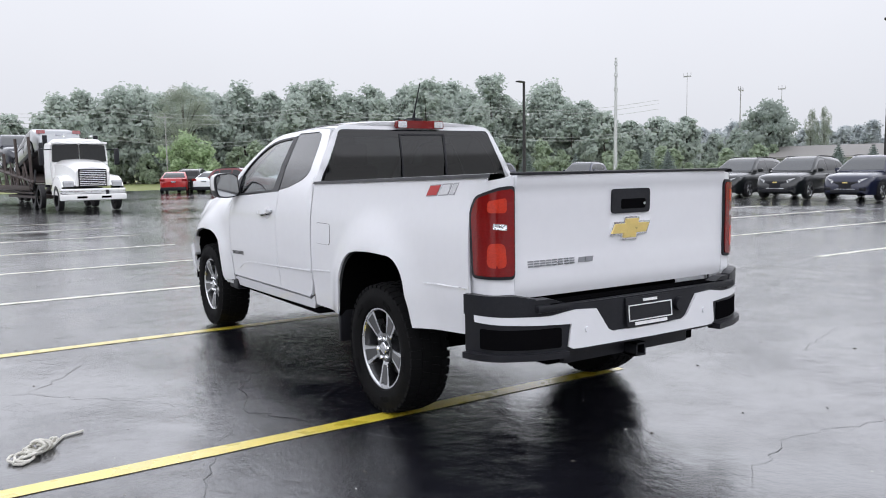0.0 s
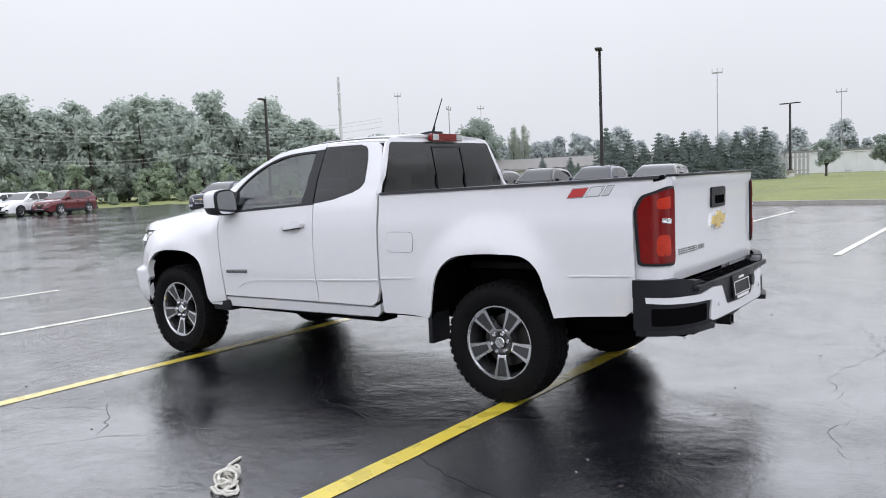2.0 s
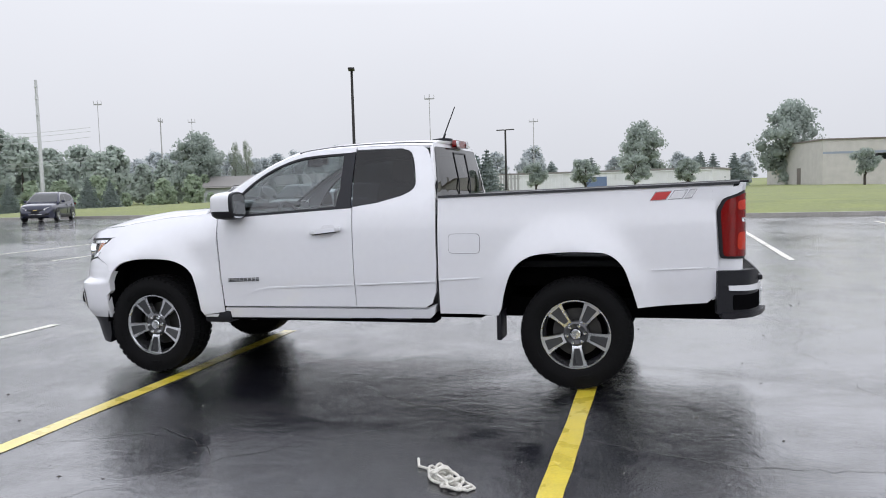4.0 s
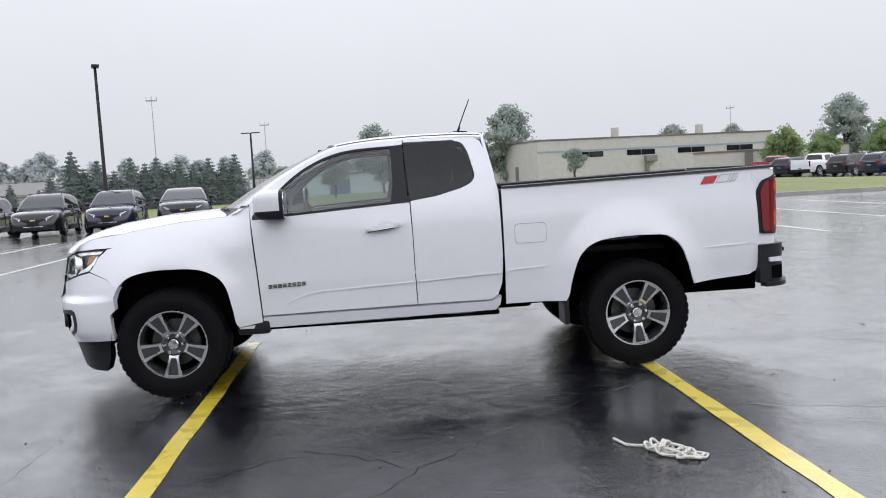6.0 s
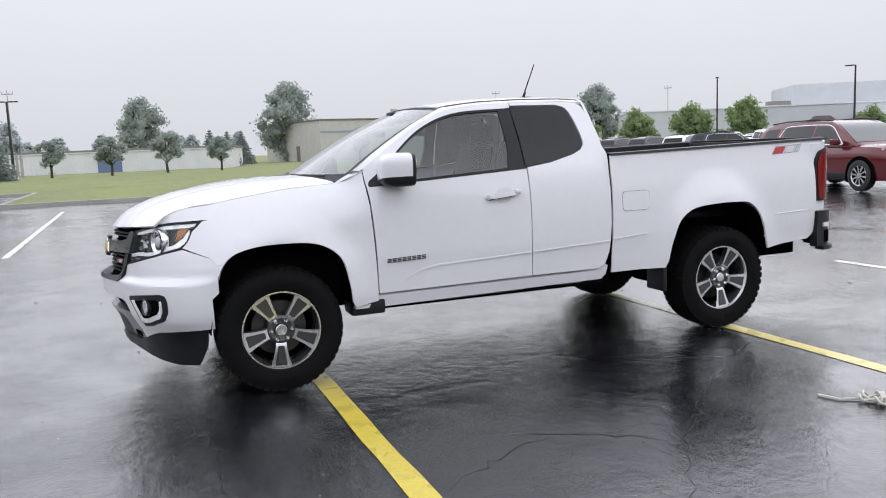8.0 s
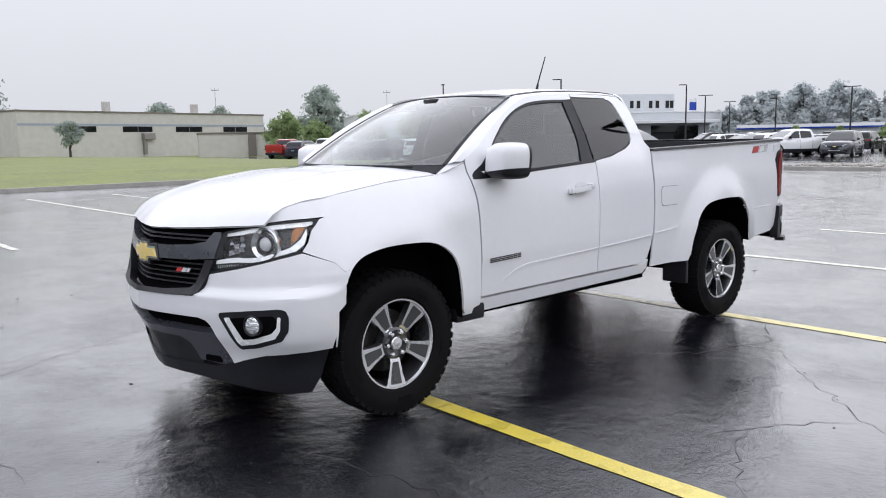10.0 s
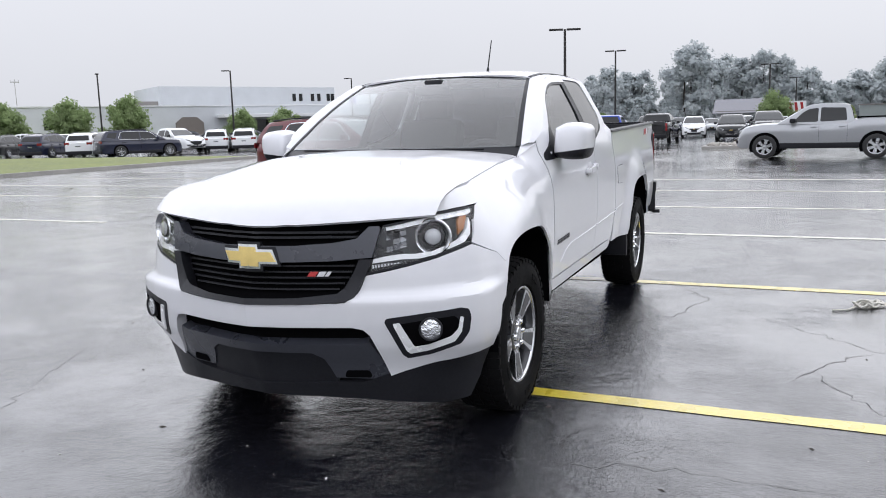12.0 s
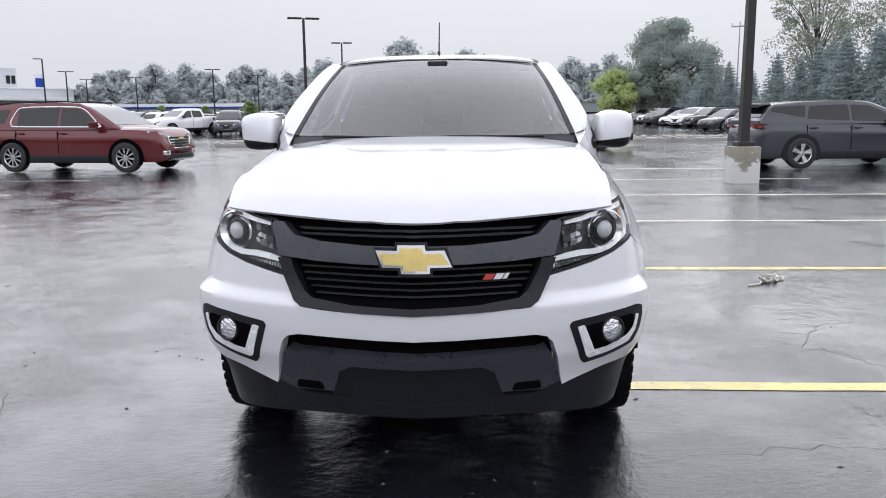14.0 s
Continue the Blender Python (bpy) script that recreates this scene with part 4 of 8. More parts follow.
ROOF_Z = smooth_table([(0.98, 1.735), (1.04, 1.752), (1.2, 1.760), (1.5, 1.760), (1.8, 1.75), (2.0, 1.730), (2.17, 1.702)], 100, 4)


def roof(a, y):
    return Vector((0.645 * a, y, lerp(ROOF_Z, y) - 0.040 * abs(a) ** 5 - 0.014 * a * a))


roof_front = [(a / 10, top_y(a / 10 * 1.02) + 0.002) for a in range(-10, 11)]
roof_rear = [(a / 10, 1.035 - 0.03 * (1 - (a / 10) ** 2)) for a in range(10, -11, -1)]
part("roof", sheet(roof_front[:1] + roof_front[1:] + roof_rear, roof, (0.07, 0.07), 0.02, (0, 0, -1)), WHITE, truck)
for s in (-1, 1):  # roof ditch mouldings
    part("roof_moulding", sheet([(s * 0.885, 1.03), (s * 0.925, 1.03), (s * 0.925, 2.08), (s * 0.885, 2.085)], lambda a, y: roof(a, y) + Vector((0, 0, 0.003)), (0.07, 0.07), 0.006, (0, 0, -1)), BLACK, truck)


# back of the cab
def back(x, z, d=0.0):
    return Vector((x, 0.958 + max(0.0, z - 1.30) * 0.19 - 0.02 * (1 - (x / 0.85) ** 2) + 0.02 * (1 - min(1, 1.4 - z if z < 1.4 else 1)) - d, z))


back_poly = [(0.865, 1.20), (0.858, 1.27), (0.79, 1.43), (0.705, 1.60), (0.66, 1.68), (0.62, 1.712), (0.50, 1.732), (0.0, 1.745)]
back_poly = back_poly + [(-x, z) for x, z in back_poly[-2::-1]]
ring_poly = back_poly[:8] + [(0.0, 1.682), (0.62, 1.682), (0.79, 1.33), (0.79, 1.20)]
bm = bmesh.new()
panel(bm, ring_poly, back, 0.06, 0.02, (0, 1, 0))
panel(bm, [(-x, z) for x, z in ring_poly], back, 0.06, 0.02, (0, 1, 0))
cab_back = part("cab_back", bm, WHITE, truck)
g = part("rear_window", sheet(rounded([(-0.785, 1.30), (0.785, 1.30), (0.625, 1.688), (-0.625, 1.688)], 0.03, 4), lambda x, z: back(x, z, 0.004), 0.08, 0.004, (0, 1, 0)), GLASS_DARK, cab_back, "dark tinted rear window with a sliding middle pane")
g.visible_shadow = False
bm = bmesh.new()
for x0, x1, z0, z1 in ((-0.165, -0.155, 1.33, 1.655), (0.205, 0.222, 1.33, 1.655), (-0.165, 0.222, 1.648, 1.66)):
    panel(bm, [(x0, z0), (x1, z0), (x1, z1), (x0, z1)], lambda x, z: back(x, z, 0.010), 0.1, 0.008, (0, 1, 0))
part("slider_frame", bm, BLACK, cab_back)
bm = bmesh.new()
panel(bm, rounded([(-0.20, 1.697), (0.20, 1.697), (0.195, 1.752), (-0.195, 1.752)], 0.015), lambda x, z: Vector((x, 0.985 - 0.01 * z, z)), 0.1, 0.03, (0, 1, 0))
brake = part("high_brake_lamp", bm, REDLENS, truck, "red third brake lamp with clear ends")
for s in (-1, 1):
    part("cargo_lens", sheet(rounded([(s * 0.115, 1.702), (s * 0.190, 1.702), (s * 0.186, 1.747), (s * 0.115, 1.747)], 0.008), lambda x, z: Vector((x, 0.978 - 0.01 * z, z)), 0.1, 0.006, (0, 1, 0)), REFLECTOR, brake)
bm = bmesh.new()
panel(bm, rounded([(-0.05, 1.02), (0.05, 1.02), (0.035, 1.20), (-0.035, 1.20)], 0.03), lambda x, y: Vector((x + 0.04, y + 0.04, 1.782 - 1.2 * (y - 1.09) ** 2)), 0.04, 0.03, (0, 0, -1))
cyl(bm, (0.04, 1.13, 1.78), (0.04, 1.115, 1.82), 0.011, 0.008)
tube(bm, [(0.04, 1.12, 1.815), (0.04, 1.085, 1.90), (0.04, 1.03, 2.03)], [0.0055, 0.005, 0.004], 6)
part("roof_antenna", bm, BLACK, truck, "short black whip antenna on a fin base")

# bed, tailgate
bm = bmesh.new()
for x0, x1, y0, y1, z0, z1 in ((-0.55, 0.55, -1.0, 0.94, 0.80, 0.85), (-0.83, -0.775, -1.0, 0.94, 0.96, 1.318), (0.775, 0.83, -1.0, 0.94, 0.96, 1.318), (-0.83, 0.83, 0.90, 0.938, 0.85, 1.31)):
    box(bm, x0, x1, y0, y1, z0, z1, 0.008)
part("bed_liner", bm, BLACK, truck, "black bed liner")


def gate(x, z, d=0.0):
    bulge = 0.012 * (1 - (x / 0.74) ** 2)
    lip = 0.018 * max(0.0, min(1.0, (z - 1.30) / 0.035))
    dent = -0.010 * max(0.0, 1 - abs(z - 1.0) / 0.06) if z < 1.0 else -0.010 * max(0.0, 1 - (z - 1.0) / 0.25)
    return Vector((x, -1.068 - bulge - lip + 0.25 * max(0.0, 0.84 - z) - dent * 0.6 - d, z))


tailgate = part("tailgate", sheet(rounded([(-0.742, 0.79), (0.742, 0.79), (0.742, 1.375), (-0.742, 1.375)], 0.018, 4), gate, (0.06, 0.03), 0.05, (0, 1, 0)), WHITE, truck, "white tailgate")
part("gate_cap", boxed(-0.74, 0.74, -1.105, -1.03, 1.372, 1.386, 0.006), BLACK, tailgate)
part("gate_inner", boxed(-0.73, 0.73, -1.055, -1.005, 0.80, 1.368, 0.01), BLACK, tailgate)
bm = bmesh.new()
panel(bm, rounded([(-0.135, 1.168), (0.135, 1.168), (0.135, 1.292), (-0.135, 1.292)], 0.02), lambda x, z: gate(x, z, 0.012), 0.05, 0.02, (0, 1, 0))
gh = part("gate_handle", bm, BLACK, tailgate, "black tailgate handle")
# Dark patch on top of the handle paints the shade of its recess.
part("handle_recess_shade", sheet(rounded([(-0.075, 1.19), (0.10, 1.19), (0.10, 1.24), (-0.075, 1.24)], 0.012), lambda x, z: gate(x, z, 0.0135), 0.05, 0.003, (0, 1, 0)), VOID, gh)
part("lock_barrel", cyl(bmesh.new(), (0.085, -1.092, 1.215), (0.085, -1.100, 1.215), 0.008, n=12), CHROME, gh)


def emblem(put, cx, cz, w, h, parent, out, back=0.0):
    """A plain gold cross of two slanted bars in a bright rim."""
    def shape(k):
        a, b, c, d = w / 2 + k, w * 0.17 + k, h * 0.27 + k, h / 2 + k
        sl = w * 0.055
        return [(cx + p, cz + q) for p, q in ((-a - sl, -c), (-b - sl, -c), (-b - sl, -d), (b - sl * 0.3, -d), (b, -c), (a - sl, -c), (a + sl, c), (b + sl, c), (b + sl, d), (-b + sl * 0.3, d), (-b, c), (-a + sl, c))]
    if back:
        part("emblem_back", sheet(shape(back), lambda a, b: put(a, b, 0.004), 0.05, 0.02, out), BLACK, parent)
    rim = part("emblem_rim", sheet(shape(0.006), lambda a, b: put(a, b, 0.010), 0.05, 0.012, out), CHROME, parent, "gold cross-shaped emblem with a bright rim")
    part("emblem_face", sheet(shape(-0.004), lambda a, b: put(a, b, 0.015), 0.05, 0.006, out), GOLD, rim)


emblem(gate, 0.0, 1.09, 0.25, 0.105, tailgate, (0, 1, 0))
for i in range(8):
    x0 = -0.665 + i * 0.0365
    for z0, z1 in ((0.936, 0.943), (0.9475, 0.9545), (0.959, 0.966)):
        part("badge_bar", sheet([(x0, z0), (x0 + 0.030, z0), (x0 + 0.031, z1), (x0 + 0.001, z1)], lambda x, z: gate(x, z, 0.004), 0.1, 0.005, (0, 1, 0)), BADGE, tailgate)
for x0, x1 in ((-0.352, -0.315), (-0.31, -0.262)):
    part("badge_bar", sheet([(x0, 0.938), (x1, 0.938), (x1 + 0.008, 0.964), (x0 + 0.004, 0.964)], lambda x, z: gate(x, z, 0.004), 0.1, 0.005, (0, 1, 0)), BADGE, tailgate)

# tail lamps round the corners
CORNER = [(0.0, 0.742, -1.072), (0.05, 0.790, -1.066)]
for k in range(1, 9):
    a = math.pi / 2 * k / 8
    CORNER.append((0.05 + 0.115 * a * 0.92, 0.79 + 0.078 * math.sin(a), -0.972 - 0.094 * math.cos(a)))
CORNER.append((CORNER[-1][0] + 0.25, 0.870, -0.722))


def corner(sd, off=0.0):
    cu, cy = [(c[0], c[1]) for c in CORNER], [(c[0], c[2]) for c in CORNER]

    def put(q, z):
        u, y = lerp(cu, q), lerp(cy, q)
        k = min(1.0, q / 0.2)
        return Vector((sd * (u + off * k - 0.04 * max(0, z - 1.2) * k), y - off * (1 - k), z))
    return put


for sd in (-1, 1):
    OUT = (-sd, 1, 0)
    q1 = CORNER[-2][0]
    lamp_poly = rounded([(0.006, 0.888), (q1 + 0.055, 0.892), (q1 + 0.075, 1.20), (q1 + 0.035, 1.275), (0.10, 1.318), (0.006, 1.325)], 0.025, 4)
    part("corner_post", sheet([(0.002, 0.79), (q1 + 0.10, 0.62), (q1 + 0.10, 1.33), (0.002, 1.368)], corner(sd, -0.004), 0.03, 0.02, OUT), WHITE, truck)
    hous = part("tail_lamp", sheet(lamp_poly, corner(sd, 0.010), 0.03, 0.03, OUT), BLACK, truck, "red tail lamp wrapped round the corner")
    shell = [(a * 0.89 + 0.008, 1.107 + (b - 1.107) * 0.93) for a, b in lamp_poly]
    part("lens", sheet(shell, corner(sd, 0.017), 0.03, 0.012, OUT), REDLENS, hous)
    part("reverse_lens", sheet(rounded([(0.05, 1.118), (0.125, 1.126), (0.125, 1.152), (0.05, 1.146)], 0.006), corner(sd, 0.021), 0.03, 0.006, OUT), FOGGLASS, hous)
    part("bulb_bowl", sheet(rounded([(0.05, 0.945), (0.16, 0.945), (0.155, 1.06), (0.06, 1.06)], 0.035), corner(sd, 0.0182), 0.03, 0.003, OUT), BULBRED, hous, "brighter red bulb bowl")
    part("bulb_bowl", sheet(rounded([(0.05, 1.20), (0.155, 1.20), (0.155, 1.255), (0.05, 1.27)], 0.02), corner(sd, 0.0182), 0.03, 0.003, OUT), BULBRED, hous)

# rear bumper
BUMP = smooth_table([(0.0, -1.215), (0.45, -1.205), (0.70, -1.165), (0.84, -1.10), (0.905, -1.01), (0.915, -0.90)], 80, 5)
BLEN = [(0.0, 0.0, -1.215)]
for u, y in BUMP[1:]:
    BLEN.append((BLEN[-1][0] + math.hypot(u - BLEN[-1][1], y - BLEN[-1][2]), u, y))
BU, BY = [(a, b) for a, b, c in BLEN], [(a, c) for a, b, c in BLEN]
BEND = BLEN[-1][0]


def bumper(off=0.0):
    def put(q, z):
        a = abs(q)
        u, y = lerp(BU, a), lerp(BY, a)
        k = min(1.0, max(0.0, (a - 0.5) / 0.5))
        return Vector((math.copysign(u + off * k, q), y - off * (1 - k), z))
    return put


rear_bumper = part("rear_bumper", sheet(rounded([(-BEND, 0.535), (BEND, 0.535), (BEND, 0.79), (0.62, 0.795), (0.52, 0.765), (-0.52, 0.765), (-0.62, 0.795), (-BEND, 0.79)], 0.015), bumper(-0.004), (0.05, 0.05), 0.06, (0, 1, 0)), BLACK, truck, "black and white rear step bumper")
part("step_pad", boxed(-0.70, 0.70, -1.195, -1.055, 0.735, 0.770, 0.012), BLACK, rear_bumper)
for i in range(7):
    part("pad_rib", boxed(-0.62, 0.62, -1.185 + i * 0.016, -1.179 + i * 0.016, 0.770, 0.774), VOID, rear_bumper)
for sd in (-1, 1):
    wing = [(0.0, 0.548), (0.50, 0.548), (0.525, 0.56), (0.51, 0.668), (BEND - 0.075, 0.690), (BEND - 0.07, 0.722), (0.62, 0.715), (0.48, 0.735), (0.36, 0.728), (0.28, 0.618), (0.25, 0.605), (0.0, 0.603)]
    part("bumper_face", sheet([(sd * a, b) for a, b in wing], bumper(0.008), (0.05, 0.05), 0.03, (0, 1, 0)), WHITE, rear_bumper, "white painted bumper face")
    part("corner_step", sheet([(sd * a, b) for a, b in [(0.54, 0.515), (BEND - 0.03, 0.515), (BEND - 0.03, 0.545), (0.54, 0.545)]], bumper(0.040), (0.05, 0.05), 0.07, (0, 1, 0)), BLACK, rear_bumper)
    # No hollow is cut: a near-black sheet stands for the shaded pocket.
    part("corner_pocket_shade", sheet(rounded([(sd * a, b) for a, b in [(0.56, 0.560), (BEND - 0.10, 0.565), (BEND - 0.10, 0.660), (0.56, 0.655)]], 0.012), bumper(0.002), (0.05, 0.05), 0.006, (0, 1, 0)), VOID, rear_bumper)
    part("corner_cap", sheet([(sd * a, b) for a, b in [(0.66, 0.725), (BEND, 0.720), (BEND, 0.815), (0.80, 0.818), (0.70, 0.80)]], bumper(0.004), (0.05, 0.05), 0.05, (0, 1, 0)), BLACK, rear_bumper)
    part("park_sensor", cyl(bmesh.new(), (sd * 0.42, -1.20, 0.635), (sd * 0.42, -1.2205, 0.635), 0.014, n=16), WHITE, rear_bumper)
plate = part("licence_plate", sheet(rounded([(-0.165, 0.612), (0.165, 0.612), (0.165, 0.758), (-0.165, 0.758)], 0.008), lambda x, z: Vector((x, -1.224 + 0.10 * (z - 0.68), z)), 0.2, 0.008, (0, 1, 0)), BLACK, rear_bumper, "black plate with a pale border and printed bars")
PALE = mat("pale_print", (0.75, 0.75, 0.75), 0.5)
bm = bmesh.new()
for x0, x1, z0, z1 in ((-0.155, 0.155, 0.715, 0.720), (-0.155, 0.155, 0.640, 0.645), (-0.155, -0.150, 0.640, 0.720), (0.150, 0.155, 0.640, 0.720)):
    panel(bm, [(x0, z0), (x1, z0), (x1, z1), (x0, z1)], lambda x, z: Vector((x, -1.229 + 0.10 * (z - 0.68), z)), 0.2, 0.003, (0, 1, 0))
part("plate_border", bm, PALE, plate)
part("print_bar", sheet([(-0.05, 0.732), (0.05, 0.732), (0.05, 0.745), (-0.05, 0.745)], lambda x, z: Vector((x, -1.229 + 0.10 * (z - 0.68), z)), 0.2, 0.003, (0, 1, 0)), PALE, plate)
part("print_bar", sheet([(-0.115, 0.618), (0.115, 0.618), (0.115, 0.634), (-0.115, 0.634)], lambda x, z: Vector((x, -1.229 + 0.10 * (z - 0.68), z)), 0.2, 0.003, (0, 1, 0)), PALE, plate)
part("trailer_socket", cyl(bmesh.new(), (0.225, -1.19, 0.69), (0.225, -1.232, 0.69), 0.036, n=20), BLACK, rear_bumper)
bm = bmesh.new()
for x0, x1, z0, z1 in ((-0.034, 0.034, 0.495, 0.504), (-0.034, 0.034, 0.436, 0.445), (-0.034, -0.025, 0.436, 0.504), (0.025, 0.034, 0.436, 0.504)):
    box(bm, x0, x1, -1.165, -1.0, z0, z1)
box(bm, -0.45, 0.45, -1.08, -0.98, 0.44, 0.52, 0.01)
part("tow_hitch", bm, BLACK, truck, "black square tow receiver")

# nose: bumper, grille, lamps
FRONT_IN = (0, -1, 0)
LAMP_LOW = [(su(0.493), 0.807), (su(0.57), 0.822), (su(0.66), 0.842), (su(0.75), 0.866), (su(0.80), 0.884), (sy(3.787), 0.907)]
half = [(su(0.0), 0.688), (su(0.25), 0.693), (su(0.41), 0.702), (su(0.437), 0.722), (su(0.487), 0.798)] + [(a, b - 0.006) for a, b in LAMP_LOW] + [(sy(3.668), 0.846), (sy(3.60), 0.802)]
half += [(sy(y), z) for y, z in ARCH_F[-14:-1]] + [(sy(3.672), 0.435), (su(0.84), 0.432), (su(0.74), 0.418), (su(0.63), 0.385), (su(0.572), 0.362), (su(0.545), 0.44), (su(0.50), 0.555), (su(0.475), 0.580), (su(0.43), 0.590), (su(0.0), 0.590)]
bm = bmesh.new()
panel(bm, half, nose(), (0.045, 0.013), 0.05, FRONT_IN)
panel(bm, [(-a, b) for a, b in half], nose(), (0.045, 0.013), 0.05, FRONT_IN)
bmesh.ops.remove_doubles(bm, verts=[v for v in bm.verts if abs(v.co.x) < 1e-4], dist=1e-3)
front_bumper = part("front_bumper", bm, WHITE, truck, "white front bumper cover")
# a line of white under the hood's lip between the lamps
hexa = [(su(0.552), 0.990), (su(0.535), 1.006), (su(0.30), 1.000), (su(0.0), 0.995)]
hexa = hexa + [(-a, b) for a, b in hexa[-2::-1]]
hexa += [(-su(0.532), 0.93), (-su(0.488), 0.80), (-su(0.44), 0.720), (-su(0.41), 0.703), (-su(0.22), 0.693), (0, 0.689), (su(0.22), 0.693), (su(0.41), 0.703), (su(0.44), 0.720), (su(0.488), 0.80), (su(0.532), 0.93)]
# Near-black sheet behind the slats paints in the grille's inner shade.
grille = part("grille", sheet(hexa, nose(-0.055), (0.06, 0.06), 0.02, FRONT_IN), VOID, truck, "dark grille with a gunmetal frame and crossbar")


def strip(name, poly, off, m, parent, thick=0.03, label="", cell=(0.05, 0.05)):
    return part(name, sheet(poly, nose(off), cell, thick, FRONT_IN), m, parent, label)


def both(pts):
    """Close a half outline, given from the top middle to the bottom middle, by its mirror image."""
    return pts + [(-a, b) for a, b in pts[::-1] if abs(a) > 1e-6]


bar = both([(0, 0.925), (su(0.20), 0.925), (su(0.36), 0.935), (su(0.455), 0.952), (su(0.505), 1.000), (su(0.548), 1.000), (su(0.551), 0.985), (su(0.530), 0.92), (su(0.515), 0.875), (su(0.36), 0.862), (su(0.20), 0.858), (0, 0.858)])
strip("crossbar", bar, 0.004, GUNMETAL, grille, 0.05)
# Frame legs are drawn in plain black, darker than the crossbar.
for sgn in (-1, 1):
    leg = [(su(0.517), 0.868), (su(0.489), 0.80), (su(0.441), 0.718), (su(0.41), 0.702), (su(0.22), 0.692), (0, 0.688), (0, 0.712), (su(0.22), 0.716), (su(0.375), 0.730), (su(0.405), 0.752), (su(0.445), 0.82), (su(0.465), 0.868)]
    strip("frame", [(sgn * a, b) for a, b in leg], 0.008, BLACK, grille, 0.05)
for z in (0.955, 0.975):
    strip("slat", [(-su(0.44), z - 0.005), (su(0.44), z - 0.005), (su(0.46), z + 0.004), (-su(0.46), z + 0.004)], -0.030, BLACK, grille, 0.02)
for z, u in ((0.742, 0.38), (0.766, 0.40), (0.790, 0.42), (0.814, 0.43), (0.838, 0.44)):
    strip("slat", [(-su(u), z - 0.004), (su(u), z - 0.004), (su(u), z + 0.003), (-su(u), z + 0.003)], -0.028, BLACK, grille, 0.02)
emblem(lambda a, b, d=0.0: nose(0.004 + d)(a, b), 0.0, 0.882, 0.240, 0.088, grille, FRONT_IN, 0.016)
for u0, u1, c in ((-0.250, -0.284, BADGERED), (-0.289, -0.318, PALESILVER), (-0.323, -0.338, PALESILVER)):
    strip("badge_shape", [(su(u0), 0.797), (su(u1), 0.797), (su(u1) - 0.014, 0.817), (su(u0) - 0.014, 0.817)], -0.012, c, grille, 0.006)
# lower mouth
mouth = both([(0, 0.596), (su(0.45), 0.594), (su(0.505), 0.56), (su(0.55), 0.44), (su(0.58), 0.37), (su(0.56), 0.30), (0, 0.28)])
# Dark sheet at the back of the opening holds its shade as colour.
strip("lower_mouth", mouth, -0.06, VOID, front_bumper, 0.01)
lip = both([(0, 0.508), (su(0.46), 0.510), (su(0.492), 0.522), (su(0.56), 0.40), (su(0.575), 0.372), (su(0.50), 0.345), (su(0.34), 0.350), (su(0.30), 0.440), (su(0.25), 0.468), (0, 0.470)])
strip("skid_bar", lip, -0.012, GUNMETAL, front_bumper, 0.05, "gunmetal bar across the lower mouth")
chin = both([(0, 0.467), (su(0.25), 0.466), (su(0.305), 0.438), (su(0.350), 0.345), (su(0.34), 0.30), (0, 0.30)])
strip("chin_plate", chin, -0.018, BLACK, front_bumper, 0.04)
for sgn in (-1, 1):
    # Tow pockets are only dark patches, their shade given as colour.
    strip("tow_pocket_shade", rounded([(sgn * su(a), b) for a, b in ((0.375, 0.352), (0.49, 0.352), (0.48, 0.385), (0.385, 0.385))], 0.012), -0.009, VOID, front_bumper, 0.01)
val = both([(0, 0.315), (su(0.45), 0.330), (su(0.575), 0.372), (su(0.66), 0.405), (su(0.76), 0.425), (su(0.84), 0.434), (sy(3.685), 0.437), (sy(3.715), 0.30), (sy(3.76), 0.212), (su(0.80), 0.212), (su(0.5), 0.246), (su(0.25), 0.260), (0, 0.265)])
strip("air_dam", val, -0.006, BLACK, front_bumper, 0.06, "black lower air dam")

